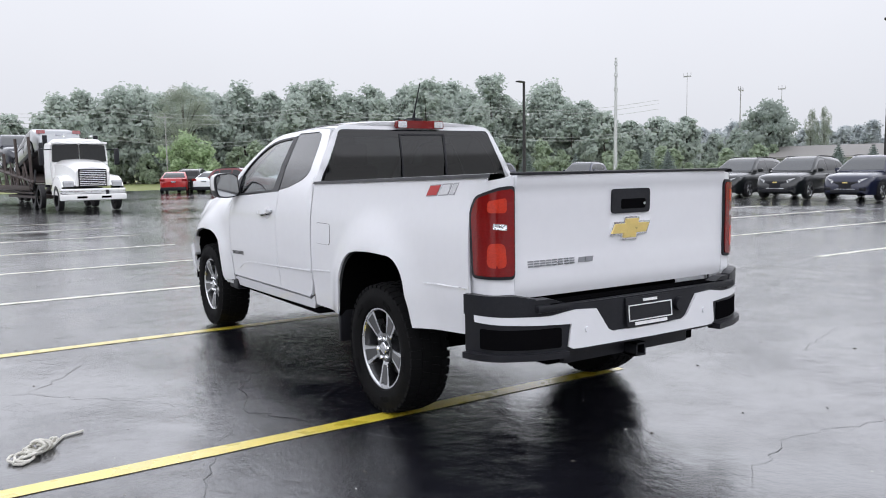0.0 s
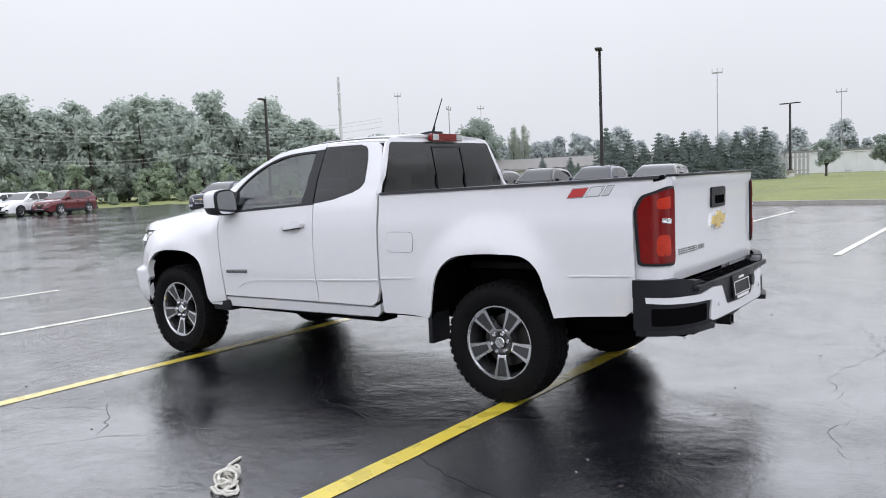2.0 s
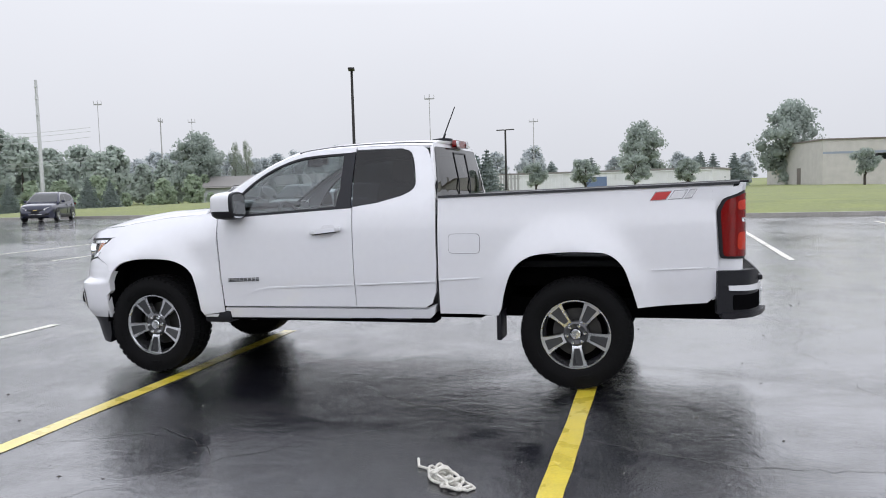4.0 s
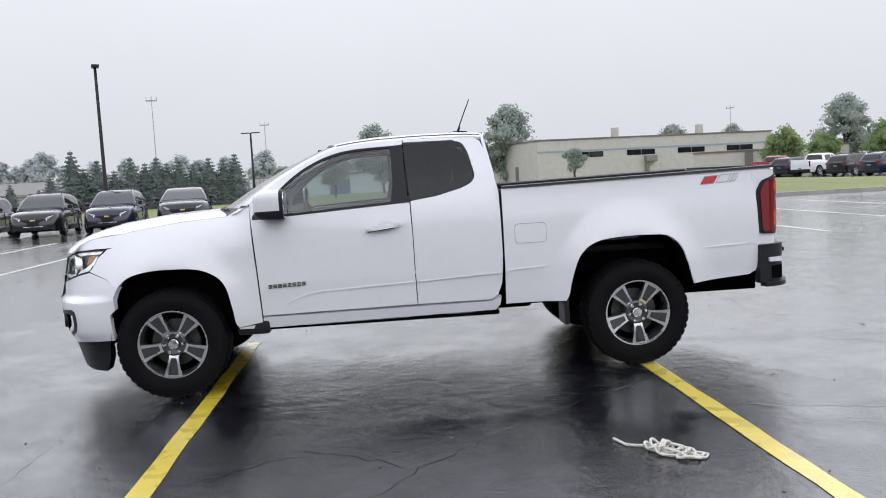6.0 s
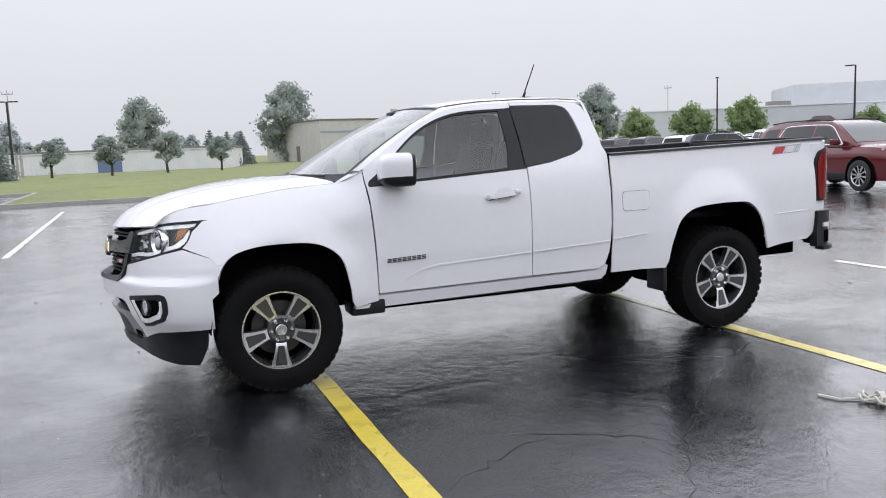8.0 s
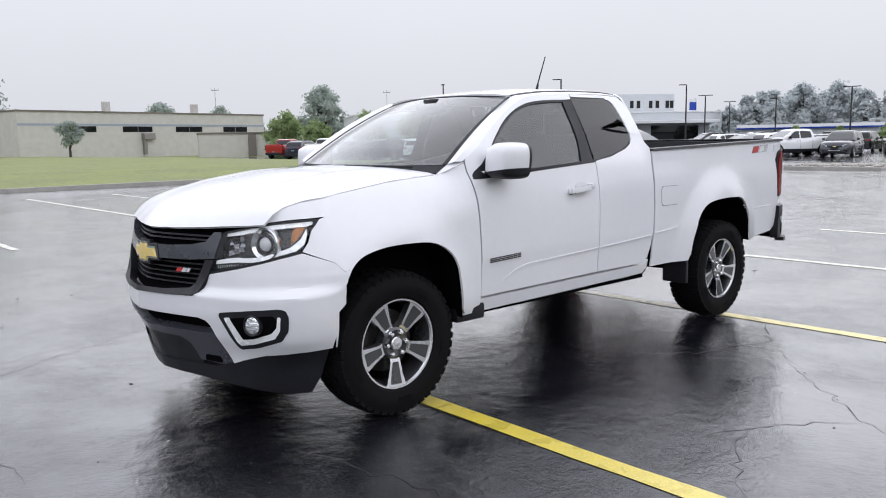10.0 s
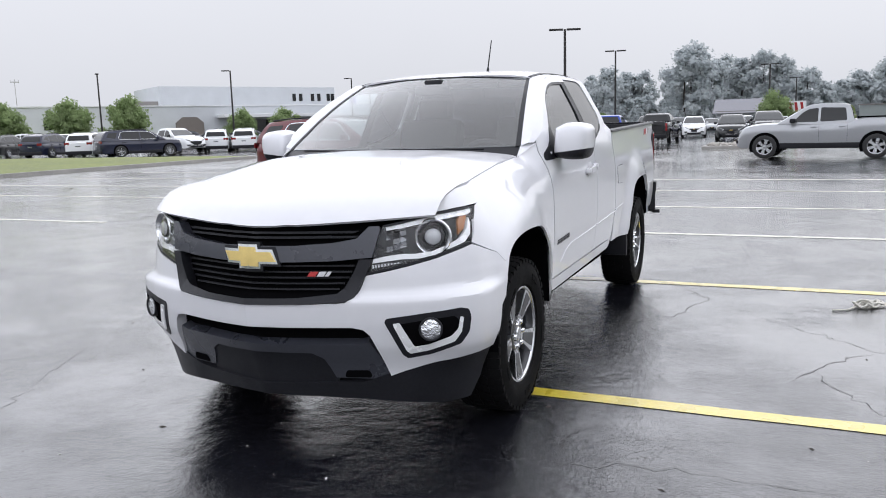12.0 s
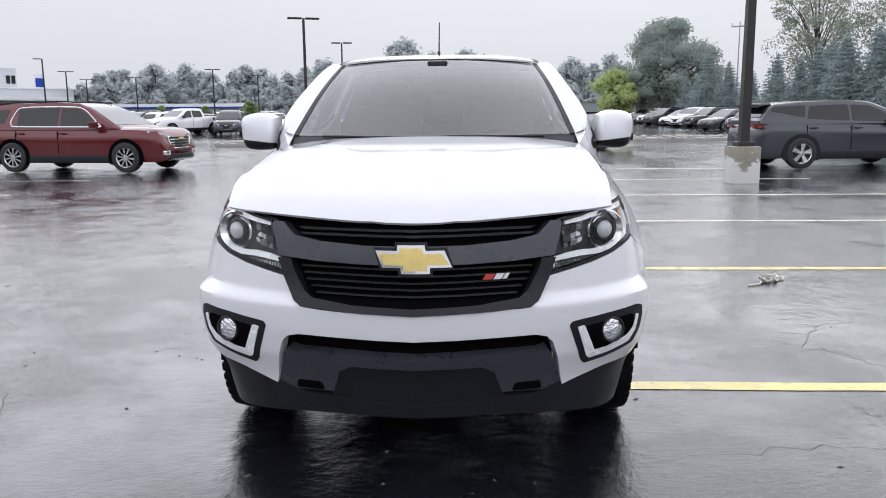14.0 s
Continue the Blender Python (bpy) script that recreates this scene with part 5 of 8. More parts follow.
for sgn in (-1, 1):
    out_in = (-sgn * 0.7, -1, 0)

    def on(poly, off, thick, cell=0.03, r=0.0):
        p = [(sgn * a, b) for a, b in poly]
        return sheet(rounded(p, r) if r else p, nose(off), cell, thick, out_in)
    lamp_top = [(sy(3.70), 1.050), (sy(3.76), 1.050), (su(0.825), 1.046), (su(0.78), 1.041), (su(0.729), 1.032), (su(0.64), 1.013), (su(0.560), 0.997)]
    lamp_out = LAMP_LOW + [(sy(3.772), 0.945), (sy(3.742), 0.998)] + lamp_top
    headlamp = part("headlamp", on(lamp_out, -0.045, 0.02), LAMPDARK, truck, "clear headlamp with projector, amber corner and lower strip")

    def band(path, w):
        """A strip of the given widths along a path, on its lower side."""
        return path + [(a, b - k) for (a, b), k in zip(path[::-1], w[::-1])]
    part("lamp_rim", on([(a, b + 0.007) for a, b in LAMP_LOW] + [(a, b - 0.003) for a, b in LAMP_LOW[::-1]], -0.001, 0.03, 0.03), BLACK, headlamp)
    part("lamp_rim", on([(a, b + 0.004) for a, b in lamp_top] + [(a, b - 0.004) for a, b in lamp_top[::-1]], -0.001, 0.03, 0.03), BLACK, headlamp)
    part("lamp_rim", on([(sy(3.787), 0.907), (sy(3.772), 0.945), (sy(3.742), 0.998), (sy(3.70), 1.050), (sy(3.708), 1.048), (sy(3.750), 0.998), (sy(3.780), 0.945), (sy(3.796), 0.909)], -0.001, 0.03, 0.03), BLACK, headlamp)
    brow = [(su(0.572), 0.995), (su(0.64), 1.008), (su(0.729), 1.026), (su(0.78), 1.034), (su(0.825), 1.040), (sy(3.76), 1.043), (sy(3.725), 1.043)]
    part("chrome_brow", on(band(brow, [0.016, 0.019, 0.021, 0.021, 0.022, 0.022, 0.012]), -0.012, 0.012, 0.03), SILVER, headlamp)
    swoosh = [(su(0.520), 0.865), (su(0.57), 0.876), (su(0.63), 0.884), (su(0.68), 0.882), (su(0.74), 0.888), (su(0.785), 0.905), (sy(3.835), 0.930), (sy(3.795), 0.965), (sy(3.765), 1.010)]
    low = [(sy(3.760), 0.985), (sy(3.785), 0.940), (sy(3.815), 0.912), (su(0.80), 0.893), (su(0.75), 0.873), (su(0.70), 0.862), (su(0.63), 0.862), (su(0.57), 0.855), (su(0.515), 0.848)]
    part("chrome_base", on(swoosh + low, -0.012, 0.014, 0.03), SILVER, headlamp)
    part("strip_lens", on([(su(0.505), 0.820), (su(0.57), 0.832), (su(0.66), 0.850), (su(0.69), 0.858), (su(0.63), 0.858), (su(0.57), 0.851), (su(0.513), 0.843)], -0.016, 0.008), RIBBED, headlamp, "dark ribbed lower lens")
    for i in range(9):
        u = 0.515 + i * 0.012
        part("rib", on([(su(u), 0.826 + i * 0.0022), (su(u + 0.005), 0.827 + i * 0.0022), (su(u + 0.005), 0.842 + i * 0.0010), (su(u), 0.841 + i * 0.0010)], -0.0145, 0.003, 0.05), REFLECTOR, headlamp)
    part("amber_lens", on([(sy(3.835), 0.945), (sy(3.805), 0.965), (sy(3.775), 1.000), (sy(3.755), 1.020), (sy(3.80), 1.022), (sy(3.83), 1.000)], -0.018, 0.01), AMBER, headlamp)
    c = nose(-0.022)(sgn * su(0.748), 0.945)
    ax = Vector((sgn * 0.42, 1, 0.03)).normalized()
    bm = bmesh.new()
    rot = ax.to_track_quat("X", "Z").to_matrix().to_4x4()
    lathe(bm, [(-0.03, 0.076), (0.004, 0.078), (0.010, 0.073), (0.004, 0.066), (-0.016, 0.052), (-0.022, 0.040), (-0.006, 0.037)], 36, "x", Matrix.Translation(c) @ rot)
    bowl = part("projector_ring", bm, REFLECTOR, headlamp, "bright reflector bowl")
    bm = bmesh.new()
    lathe(bm, [(-0.012, 0.036), (0.000, 0.033), (0.010, 0.024), (0.015, 0.011), (0.016, 0.001)], 24, "x", Matrix.Translation(c) @ rot)
    part("projector_lens", bm, PROJECTOR, bowl)
    part("projector_bezel", lathe(bmesh.new(), [(-0.014, 0.047), (-0.001, 0.046), (0.002, 0.040), (0.001, 0.035), (-0.008, 0.034)], 28, "x", Matrix.Translation(c) @ rot), BLACK, bowl)
    # the faceted reflector beside the projector
    f_rng = random.Random(3)
    for i in range(4):
        for j in range(4):
            u0, z0 = 0.572 + 0.026 * i, 0.888 + 0.024 * j + 0.008 * i
            if z0 + 0.022 > 0.992 + 0.16 * (u0 - 0.57) or u0 > 0.64:
                continue
            ku, kz = f_rng.uniform(-0.5, 0.5), f_rng.uniform(-0.5, 0.5)
            s0 = su(u0)
            part("facet", sheet([(sgn * s0, z0), (sgn * su(u0 + 0.024), z0 + 0.004), (sgn * su(u0 + 0.024), z0 + 0.025), (sgn * s0, z0 + 0.021)], lambda q, z: nose(-0.034 + ku * (abs(q) - s0) + kz * (z - z0))(q, z), 0.03, 0.006, out_in), f_rng.choice((REFLECTOR, BADGE, LAMPDARK)), headlamp)
    g = part("cover", on(lamp_out, -0.002, 0.0), LAMPGLASS, headlamp, "clear lens cover")
    g.visible_shadow = False
    # fog lamp in its bezel
    def fg(a, b):
        return su(0.555 + (a - 0.566) * 0.934), 0.445 + (b - 0.456) * 1.177
    fog_out = [fg(a, b) for a, b in ((0.566, 0.598), (0.575, 0.611), (0.70, 0.624), (0.825, 0.637), (0.846, 0.630), (0.852, 0.60), (0.850, 0.545), (0.832, 0.503), (0.74, 0.468), (0.655, 0.456), (0.635, 0.472))]
    bezel = part("fog_bezel", on(fog_out, 0.002, 0.03, 0.03, 0.010), BLACK, front_bumper, "black fog lamp bezel with a bright L-shaped blade")
    # The bezel's depth is painted: a black overlay in place of inner shade.
    part("bezel_shade", on([fg(0.722 + (a - 0.722) * 0.87, 0.550 + (b - 0.550) * 0.85) for a, b in ((0.612, 0.597), (0.70, 0.608), (0.820, 0.620), (0.836, 0.60), (0.832, 0.555), (0.814, 0.527), (0.73, 0.492), (0.672, 0.482))], 0.0035, 0.003, 0.03, 0.01), VOID, bezel)
    part("bezel_blade", on([fg(0.722 + (a - 0.722) * 0.87, 0.550 + (b - 0.550) * 0.85) for a, b in ((0.580, 0.598), (0.612, 0.603), (0.676, 0.494), (0.73, 0.500), (0.812, 0.533), (0.832, 0.562), (0.838, 0.615), (0.848, 0.612), (0.844, 0.548), (0.824, 0.508), (0.735, 0.475), (0.657, 0.463), (0.641, 0.477))], 0.007, 0.01, 0.03, 0.006), SILVER, bezel)
    c = nose(0.006)(sgn * su(0.714), 0.577)
    bm = bmesh.new()
    lathe(bm, [(-0.01, 0.050), (0.010, 0.050), (0.013, 0.046), (0.008, 0.041)], 24, "x", Matrix.Translation(c) @ rot)
    ring = part("fog_lamp", bm, BLACK, bezel, "round clear fog lamp")
    part("fog_lens", lathe(bmesh.new(), [(0.006, 0.042), (0.010, 0.030), (0.012, 0.001)], 24, "x", Matrix.Translation(c) @ rot), FOGGLASS, ring)

# wipers
for x0, x1 in ((-0.55, -0.08), (0.05, 0.55)):
    bm = bmesh.new()
    a0, a1 = x0 / 0.72, x1 / 0.72
    tube(bm, [screen(a0 + (a1 - a0) * i / 6, -0.030 + 0.012 * i / 6, 0.008) for i in range(7)], 0.006, 6)
    part("wiper", bm, BLACK, truck)

# inside of the cab
dash = bmesh.new()
panel(dash, [(-0.70, 0), (0.70, 0), (0.70, 1), (-0.70, 1)], lambda x, t: Vector((x, 2.86 - 0.55 * t, 1.215 + 0.03 * math.sin(3 * t) - 0.35 * max(0, t - 0.8) * 2)), (0.1, 0.1), 0.1, (0, 0, -1))
part("dashboard", dash, CLOTH, truck)
part("cab_floor", boxed(-0.80, 0.80, 0.99, 2.75, 0.50, 0.56), STEEL, truck)
part("cab_bulkhead", boxed(-0.80, 0.80, 2.66, 2.70, 0.50, 1.17), VOID, truck)
part("cab_rear_trim", boxed(-0.76, 0.76, 0.985, 1.02, 0.55, 1.30), CLOTH, truck)
part("headliner", sheet([(-0.93, 1.06), (0.93, 1.06), (0.93, 2.03), (-0.93, 2.03)], lambda a, y: roof(a, y) - Vector((0, 0, 0.035)), (0.15, 0.15), 0.01, (0, 0, 1)), mat("headliner_cloth", (0.22, 0.22, 0.21), 0.9), truck)
bm = bmesh.new()
for k in range(24):
    t0, t1 = 2 * math.pi * k / 24, 2 * math.pi * (k + 1) / 24
    cyl(bm, (-0.38 + 0.185 * math.cos(t0), 2.28 + 0.07 * math.sin(t0), 1.13 + 0.172 * math.sin(t0)), (-0.38 + 0.185 * math.cos(t1), 2.28 + 0.07 * math.sin(t1), 1.13 + 0.172 * math.sin(t1)), 0.015, n=6)
box(bm, -0.53, -0.23, 2.26, 2.30, 1.11, 1.15, 0.01)
box(bm, -0.44, -0.32, 2.25, 2.50, 1.07, 1.18, 0.02)
part("steering_wheel", bm, CLOTH, truck)
for x in (-0.38, 0.38):
    bm = bmesh.new()
    box(bm, x - 0.25, x + 0.25, 1.50, 1.98, 0.75, 0.90, 0.05, 3)
    seat = part("seat", bm, CLOTH, truck)
    bm = bmesh.new()
    box(bm, x - 0.245, x + 0.245, -0.06, 0.07, -0.33, 0.33, 0.06, 3)
    bmesh.ops.transform(bm, matrix=Matrix.Translation((0, 1.47, 1.12)) @ pose(0, 0, 0, 14, 0, 0), verts=bm.verts)
    part("backrest", bm, CLOTH, seat)
    bm = bmesh.new()
    box(bm, x - 0.13, x + 0.13, 1.30, 1.39, 1.43, 1.60, 0.04, 3)
    cyl(bm, (x - 0.05, 1.36, 1.35), (x - 0.05, 1.35, 1.46), 0.008), cyl(bm, (x + 0.05, 1.36, 1.35), (x + 0.05, 1.35, 1.46), 0.008)
    part("headrest", bm, CLOTH, seat)
part("inside_mirror", boxed(-0.12, 0.12, 2.235, 2.26, 1.585, 1.65, 0.012), BLACK, truck)
part("sensor_cover", boxed(-0.06, 0.06, 2.14, 2.25, 1.60, 1.685, 0.015), BLACK, truck)

# underside
bm = bmesh.new()
for x in (-0.48, 0.48):
    box(bm, x - 0.05, x + 0.05, -1.05, 3.85, 0.44, 0.58, 0.01)
box(bm, -0.68, 0.68, 2.55, 3.62, 0.45, 1.02)
box(bm, -0.55, 0.55, 0.7, 2.6, 0.42, 0.55, 0.03)
box(bm, -0.50, 0.50, -0.95, 0.95, 0.66, 0.80)
cyl(bm, (-0.70, 0, HUB), (0.70, 0, HUB), 0.045)
cyl(bm, (-0.70, AXLE_F, HUB), (0.70, AXLE_F, HUB), 0.035)
cyl(bm, (-0.13, 0, HUB), (0.13, 0, HUB), 0.14, n=16)
cyl(bm, (0.35, -0.9, 0.52), (0.35, -0.35, 0.52), 0.10, n=14)
# The chassis takes the shade colour so the wheel wells stay dark.
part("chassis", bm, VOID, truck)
part("spare_tyre", lathe(bmesh.new(), [(0.50, 0.20), (0.48, 0.33), (0.52, 0.375), (0.64, 0.375), (0.68, 0.33), (0.66, 0.20)], 32, "z", Matrix.Translation((0, -0.55, -0.02))), RUBBER, truck)


# wheels
def tyre_mesh(R=0.380, W=0.255, rim=0.2325, blocks=44):
    bm = bmesh.new()
    h = W / 2
    lathe(bm, [(-h + 0.03, rim - 0.004), (-h + 0.008, rim + 0.012), (-h - 0.004, rim + 0.05), (-h - 0.004, rim + 0.085), (-h + 0.012, R - 0.022), (-h + 0.03, R - 0.008), (0, R - 0.006), (h - 0.03, R - 0.008), (h - 0.012, R - 0.018), (h + 0.004, rim + 0.085), (h + 0.004, rim + 0.05), (h - 0.008, rim + 0.012), (h - 0.03, rim - 0.004)], 72)
    bmesh.ops.recalc_face_normals(bm, faces=bm.faces)
    return bm


def tread_mesh(R=0.380, W=0.255, rim=0.2325, blocks=44):
    bm = bmesh.new()
    h = W / 2
    for k in range(blocks):
        for j, (x0, x1, sh) in enumerate(((-h + 0.004, -h + 0.06, 0.0), (-h + 0.07, -0.006, 0.5), (0.006, h - 0.07, 0.0), (h - 0.06, h - 0.004, 0.5))):
            a0 = 2 * math.pi * (k + sh) / blocks
            a1 = a0 + 2 * math.pi / blocks * (0.70 if (k + j) % 3 else 0.58)
            vs = []
            for a in (a0, a1):
                for x, r0, r1 in ((x0, R - 0.03, R - (0.012 if j == 0 else 0.001)), (x1, R - 0.03, R - (0.012 if j == 3 else 0.001))):
                    sk = 0.012 * (1 if j in (1, 2) else 0) * (x - x0) / (x1 - x0)
                    for r in (r0, r1):
                        vs.append(bm.verts.new((x, r * math.cos(a + sk * 3), r * math.sin(a + sk * 3))))
            for q in ((1, 3, 7, 5), (0, 1, 5, 4), (2, 6, 7, 3), (0, 2, 3, 1), (4, 5, 7, 6)):
                bm.faces.new([vs[i] for i in q])
    # raised bars on the side wall
    for k in range(5):
        a = 2 * math.pi * k / 5 + 0.3
        for d in range(7):
            t = a + d * 0.045
            vs = [bm.verts.new((x, r * math.cos(tt), r * math.sin(tt))) for x in (h + 0.002, h + 0.007) for r in (rim + 0.045, rim + 0.072) for tt in (t, t + 0.03)]
            for q in ((4, 5, 7, 6), (0, 1, 5, 4), (2, 6, 7, 3), (0, 4, 6, 2), (1, 3, 7, 5)):
                bm.faces.new([vs[i] for i in q])
    bmesh.ops.recalc_face_normals(bm, faces=bm.faces)
    return bm


def wheel(parent, m):
    """Its outer face looks to +x."""
    w = new("wheel")
    w.parent = parent
    w.matrix_local = m
    tyre = part("tyre", tyre_mesh(), RUBBER, w, "black all-terrain tyre", 30)
    part("tread", tread_mesh(), RUBBER, tyre, "", 30)["kind"] = "stuff"
    X = 0.085
    bm = bmesh.new()
    lathe(bm, [(-0.10, 0.215), (0.06, 0.210), (0.092, 0.222), (0.108, 0.232), (0.102, 0.2365), (-0.10, 0.236)], 56)
    rim = part("rim", bm, WHEELGREY, w, "five-spoke machined alloy rim with grey pockets")
    part("rim_edge", lathe(bmesh.new(), [(0.103, 0.237), (0.1105, 0.2345), (0.1095, 0.226), (0.100, 0.2205)], 56), MACHINED, rim)
    part("brake_disc", lathe(bmesh.new(), [(0.0, 0.06), (0.0, 0.165), (-0.02, 0.165)], 36), mat("brake_steel", (0.07, 0.068, 0.066), 0.45, 0.8, 0.25) if "brake_steel" not in bpy.data.materials else bpy.data.materials["brake_steel"], rim)
    # Near-black disc closes the rim; the shade behind the spokes is its colour.
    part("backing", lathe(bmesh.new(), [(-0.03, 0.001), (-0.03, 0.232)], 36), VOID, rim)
    for k in range(5):
        rot = pose(0, 0, 0, 72 * k + 0, 0, 0)

        def put(r, t, d=0.0):
            return rot @ Vector((X + 0.022 * (r / 0.23) ** 2 - 0.012 * max(0, 0.09 - r) / 0.03 + d, t, r))
        spoke = [(0.055, -0.030), (0.10, -0.032), (0.16, -0.045), (0.228, -0.066), (0.228, 0.066), (0.16, 0.045), (0.10, 0.032), (0.055, 0.030)]
        out = tuple(rot.to_3x3() @ Vector((-1, 0, 0)))
        sp = part("spoke", sheet(spoke, put, 0.04, 0.045, out), MACHINED, rim)
        part("spoke_pocket", sheet(rounded([(0.098, -0.018), (0.212, -0.036), (0.212, 0.036), (0.098, 0.018)], 0.008), lambda r, t: put(r, t, 0.0016), 0.05, 0.003, out), WHEELGREY, rim)
    bm = bmesh.new()
    lathe(bm, [(0.03, 0.088), (0.082, 0.084), (0.088, 0.070), (0.080, 0.040)], 36)
    part("hub", bm, WHEELGREY, rim)
    part("centre_cap", lathe(bmesh.new(), [(0.07, 0.036), (0.094, 0.035), (0.099, 0.030), (0.101, 0.001)], 24), MACHINED, rim)
    for k in range(6):
        a = 2 * math.pi * (k + 0.5) / 6
        part("lug_nut", lathe(bmesh.new(), [(0.07, 0.0155), (0.098, 0.0145), (0.106, 0.009), (0.107, 0.0005)], 8, "x", Matrix.Translation((0, 0.061 * math.cos(a), 0.061 * math.sin(a)))), CHROME, rim)
    return w


first_wheel = wheel(truck, pose(0.775, AXLE_F, HUB + 0.013, 12, 0, 0))
for x, y, turn in ((-0.775, AXLE_F, 180), (0.775, AXLE_R, 0), (-0.775, AXLE_R, 180)):
    copy_thing(first_wheel, pose(x, y, HUB + 0.013, (32 if y else 40) if turn else 30, 0, turn))


# ---- other vehicles: built with the nose to +x, standing on z 0 ----
TYRE = mat("plain_tyre", (0.018, 0.018, 0.019), rough=0.6, var=0.3, scale=12)
ALLOY = mat("silver_alloy", (0.55, 0.56, 0.58), rough=0.25, metal=0.9, var=0.08)
CARGLASS = mat("dark_car_glass", (0.008, 0.009, 0.010), rough=0.03, var=0.2, spec=0.45, rvar=0.01)
WINDSCREEN = mat("car_windscreen", (0.03, 0.034, 0.036), rough=0.06, var=0.2, spec=0.9, rvar=0.02)
HEADLAMP = mat("car_headlamp", (0.55, 0.56, 0.58), rough=0.12, metal=0.6, var=0.2, scale=20)
TAILRED = mat("car_tail_lamp", (0.20, 0.006, 0.008), rough=0.15, var=0.2, coat=1.0)
PAINTS = {
    "white": paint("white_paint", (0.78, 0.79, 0.80)), "silver": paint("silver_paint", (0.36, 0.37, 0.385), 0.45),
    "grey": paint("slate_grey_paint", (0.034, 0.036, 0.047)), "dark": paint("dark_green_grey_paint", (0.007, 0.009, 0.010)),
    "navy": paint("navy_paint", (0.010, 0.013, 0.034)), "red": paint("dark_red_paint", (0.105, 0.005, 0.009), 0.15),
    "blue": paint("blue_paint", (0.010, 0.045, 0.33), 0.3), "black": paint("black_paint", (0.012, 0.012, 0.014)),
    "brightred": paint("red_paint", (0.34, 0.014, 0.014)),
}


def hull(bm, stations):
    """Join cross-sections, each a list of points from the middle down one side, into a shell, and close it."""
    rows = []
    for st in stations:
        right = [bm.verts.new(p) for p in st]
        left = [bm.verts.new((x, -y, z)) for x, y, z in st[1:]] if st[0][1] == 0 else [bm.verts.new((x, -y, z)) for x, y, z in st]
        rows.append(right[::-1] + left)
    for a, b in zip(rows, rows[1:]):
        for i in range(len(a) - 1):
            bm.faces.new((a[i], a[i + 1], b[i + 1], b[i]))
        bm.faces.new((a[-1], a[0], b[0], b[-1]))
    bm.faces.new(rows[0]), bm.faces.new(rows[-1][::-1])
    bmesh.ops.recalc_face_normals(bm, faces=bm.faces)
    return bm


CAR_WHEELS = {}


def car_wheel(r, style):
    if (r, style) in CAR_WHEELS:
        return CAR_WHEELS[(r, style)]
    bm = bmesh.new()
    lathe(bm, [(-0.10, r * 0.64), (-0.11, r * 0.80), (-0.09, r * 0.97), (0, r), (0.09, r * 0.97), (0.11, r * 0.80), (0.10, r * 0.64)], 32)
    tyre = bpy.data.meshes.new("car_tyre")
    bm.to_mesh(tyre), bm.free()
    tyre.materials.append(TYRE)
    bm = bmesh.new()
    lathe(bm, [(0.095, r * 0.66), (0.105, r * 0.645), (0.09, r * 0.60), (-0.05, r * 0.58), (-0.05, 0.002)], 32)
    # Inner rim faces and back plate get the painted shade colour.
    for f in bm.faces:
        f.material_index = 1 if f.calc_center_median().x < 0.02 else 0
    n = {"five": 5, "ten": 10, "seven": 7, "chunky": 6}[style]
    w = {"five": 0.055, "ten": 0.022, "seven": 0.035, "chunky": 0.06}[style]
    for k in range(n):
        rot = pose(0, 0, 0, 360 * k / n, 0, 0)
        vs = [bm.verts.new(rot @ Vector((x, t, z))) for x, t, z in ((0.085, -w * 0.6, r * 0.10), (0.085, w * 0.6, r * 0.10), (0.098, w, r * 0.63), (0.098, -w, r * 0.63), (0.04, -w * 0.6, r * 0.10), (0.04, w * 0.6, r * 0.10), (0.05, w, r * 0.63), (0.05, -w, r * 0.63))]
        for q in ((0, 1, 2, 3), (0, 3, 7, 4), (1, 5, 6, 2)):
            bm.faces.new([vs[i] for i in q])
    lathe(bm, [(0.05, r * 0.2), (0.09, r * 0.17), (0.095, 0.002)], 16)
    rim = bpy.data.meshes.new("car_rim")
    bm.to_mesh(rim), bm.free()
    rim.materials.append(ALLOY), rim.materials.append(VOID)
    for me in (tyre, rim):
        me.polygons.foreach_set("use_smooth", [True] * len(me.polygons))
        me.set_sharp_from_angle(angle=radians(35))
    CAR_WHEELS[(r, style)] = (tyre, rim)
    return tyre, rim


SUV = dict(L=4.65, W=1.84, wb=2.725, fo=0.93, r=0.345, zb=0.22, belt=1.02, clad=0.30, wheel="five",
           deck=[(-2.33, 0.95), (-2.2, 1.04), (0.75, 1.03), (1.0, 1.04), (1.6, 0.995), (2.05, 0.91), (2.26, 0.78), (2.33, 0.55)],
           cabin=[(-2.26, 1.02), (-2.05, 1.36), (-1.85, 1.53), (-1.2, 1.615), (-0.3, 1.645), (0.05, 1.615), (0.35, 1.48), (1.04, 1.05)],
           wins=[[(0.66, 1.08), (-0.33, 1.08), (-0.33, 1.52), (0.04, 1.50), (0.28, 1.38)], [(-0.40, 1.08), (-1.30, 1.11), (-1.32, 1.50), (-0.40, 1.53)], [(-1.38, 1.14), (-1.85, 1.25), (-1.66, 1.43), (-1.38, 1.48)]],
           screen=(0.98, 0.22), rearglass=(-2.20, -1.96), mirror=0.56, rails=True)
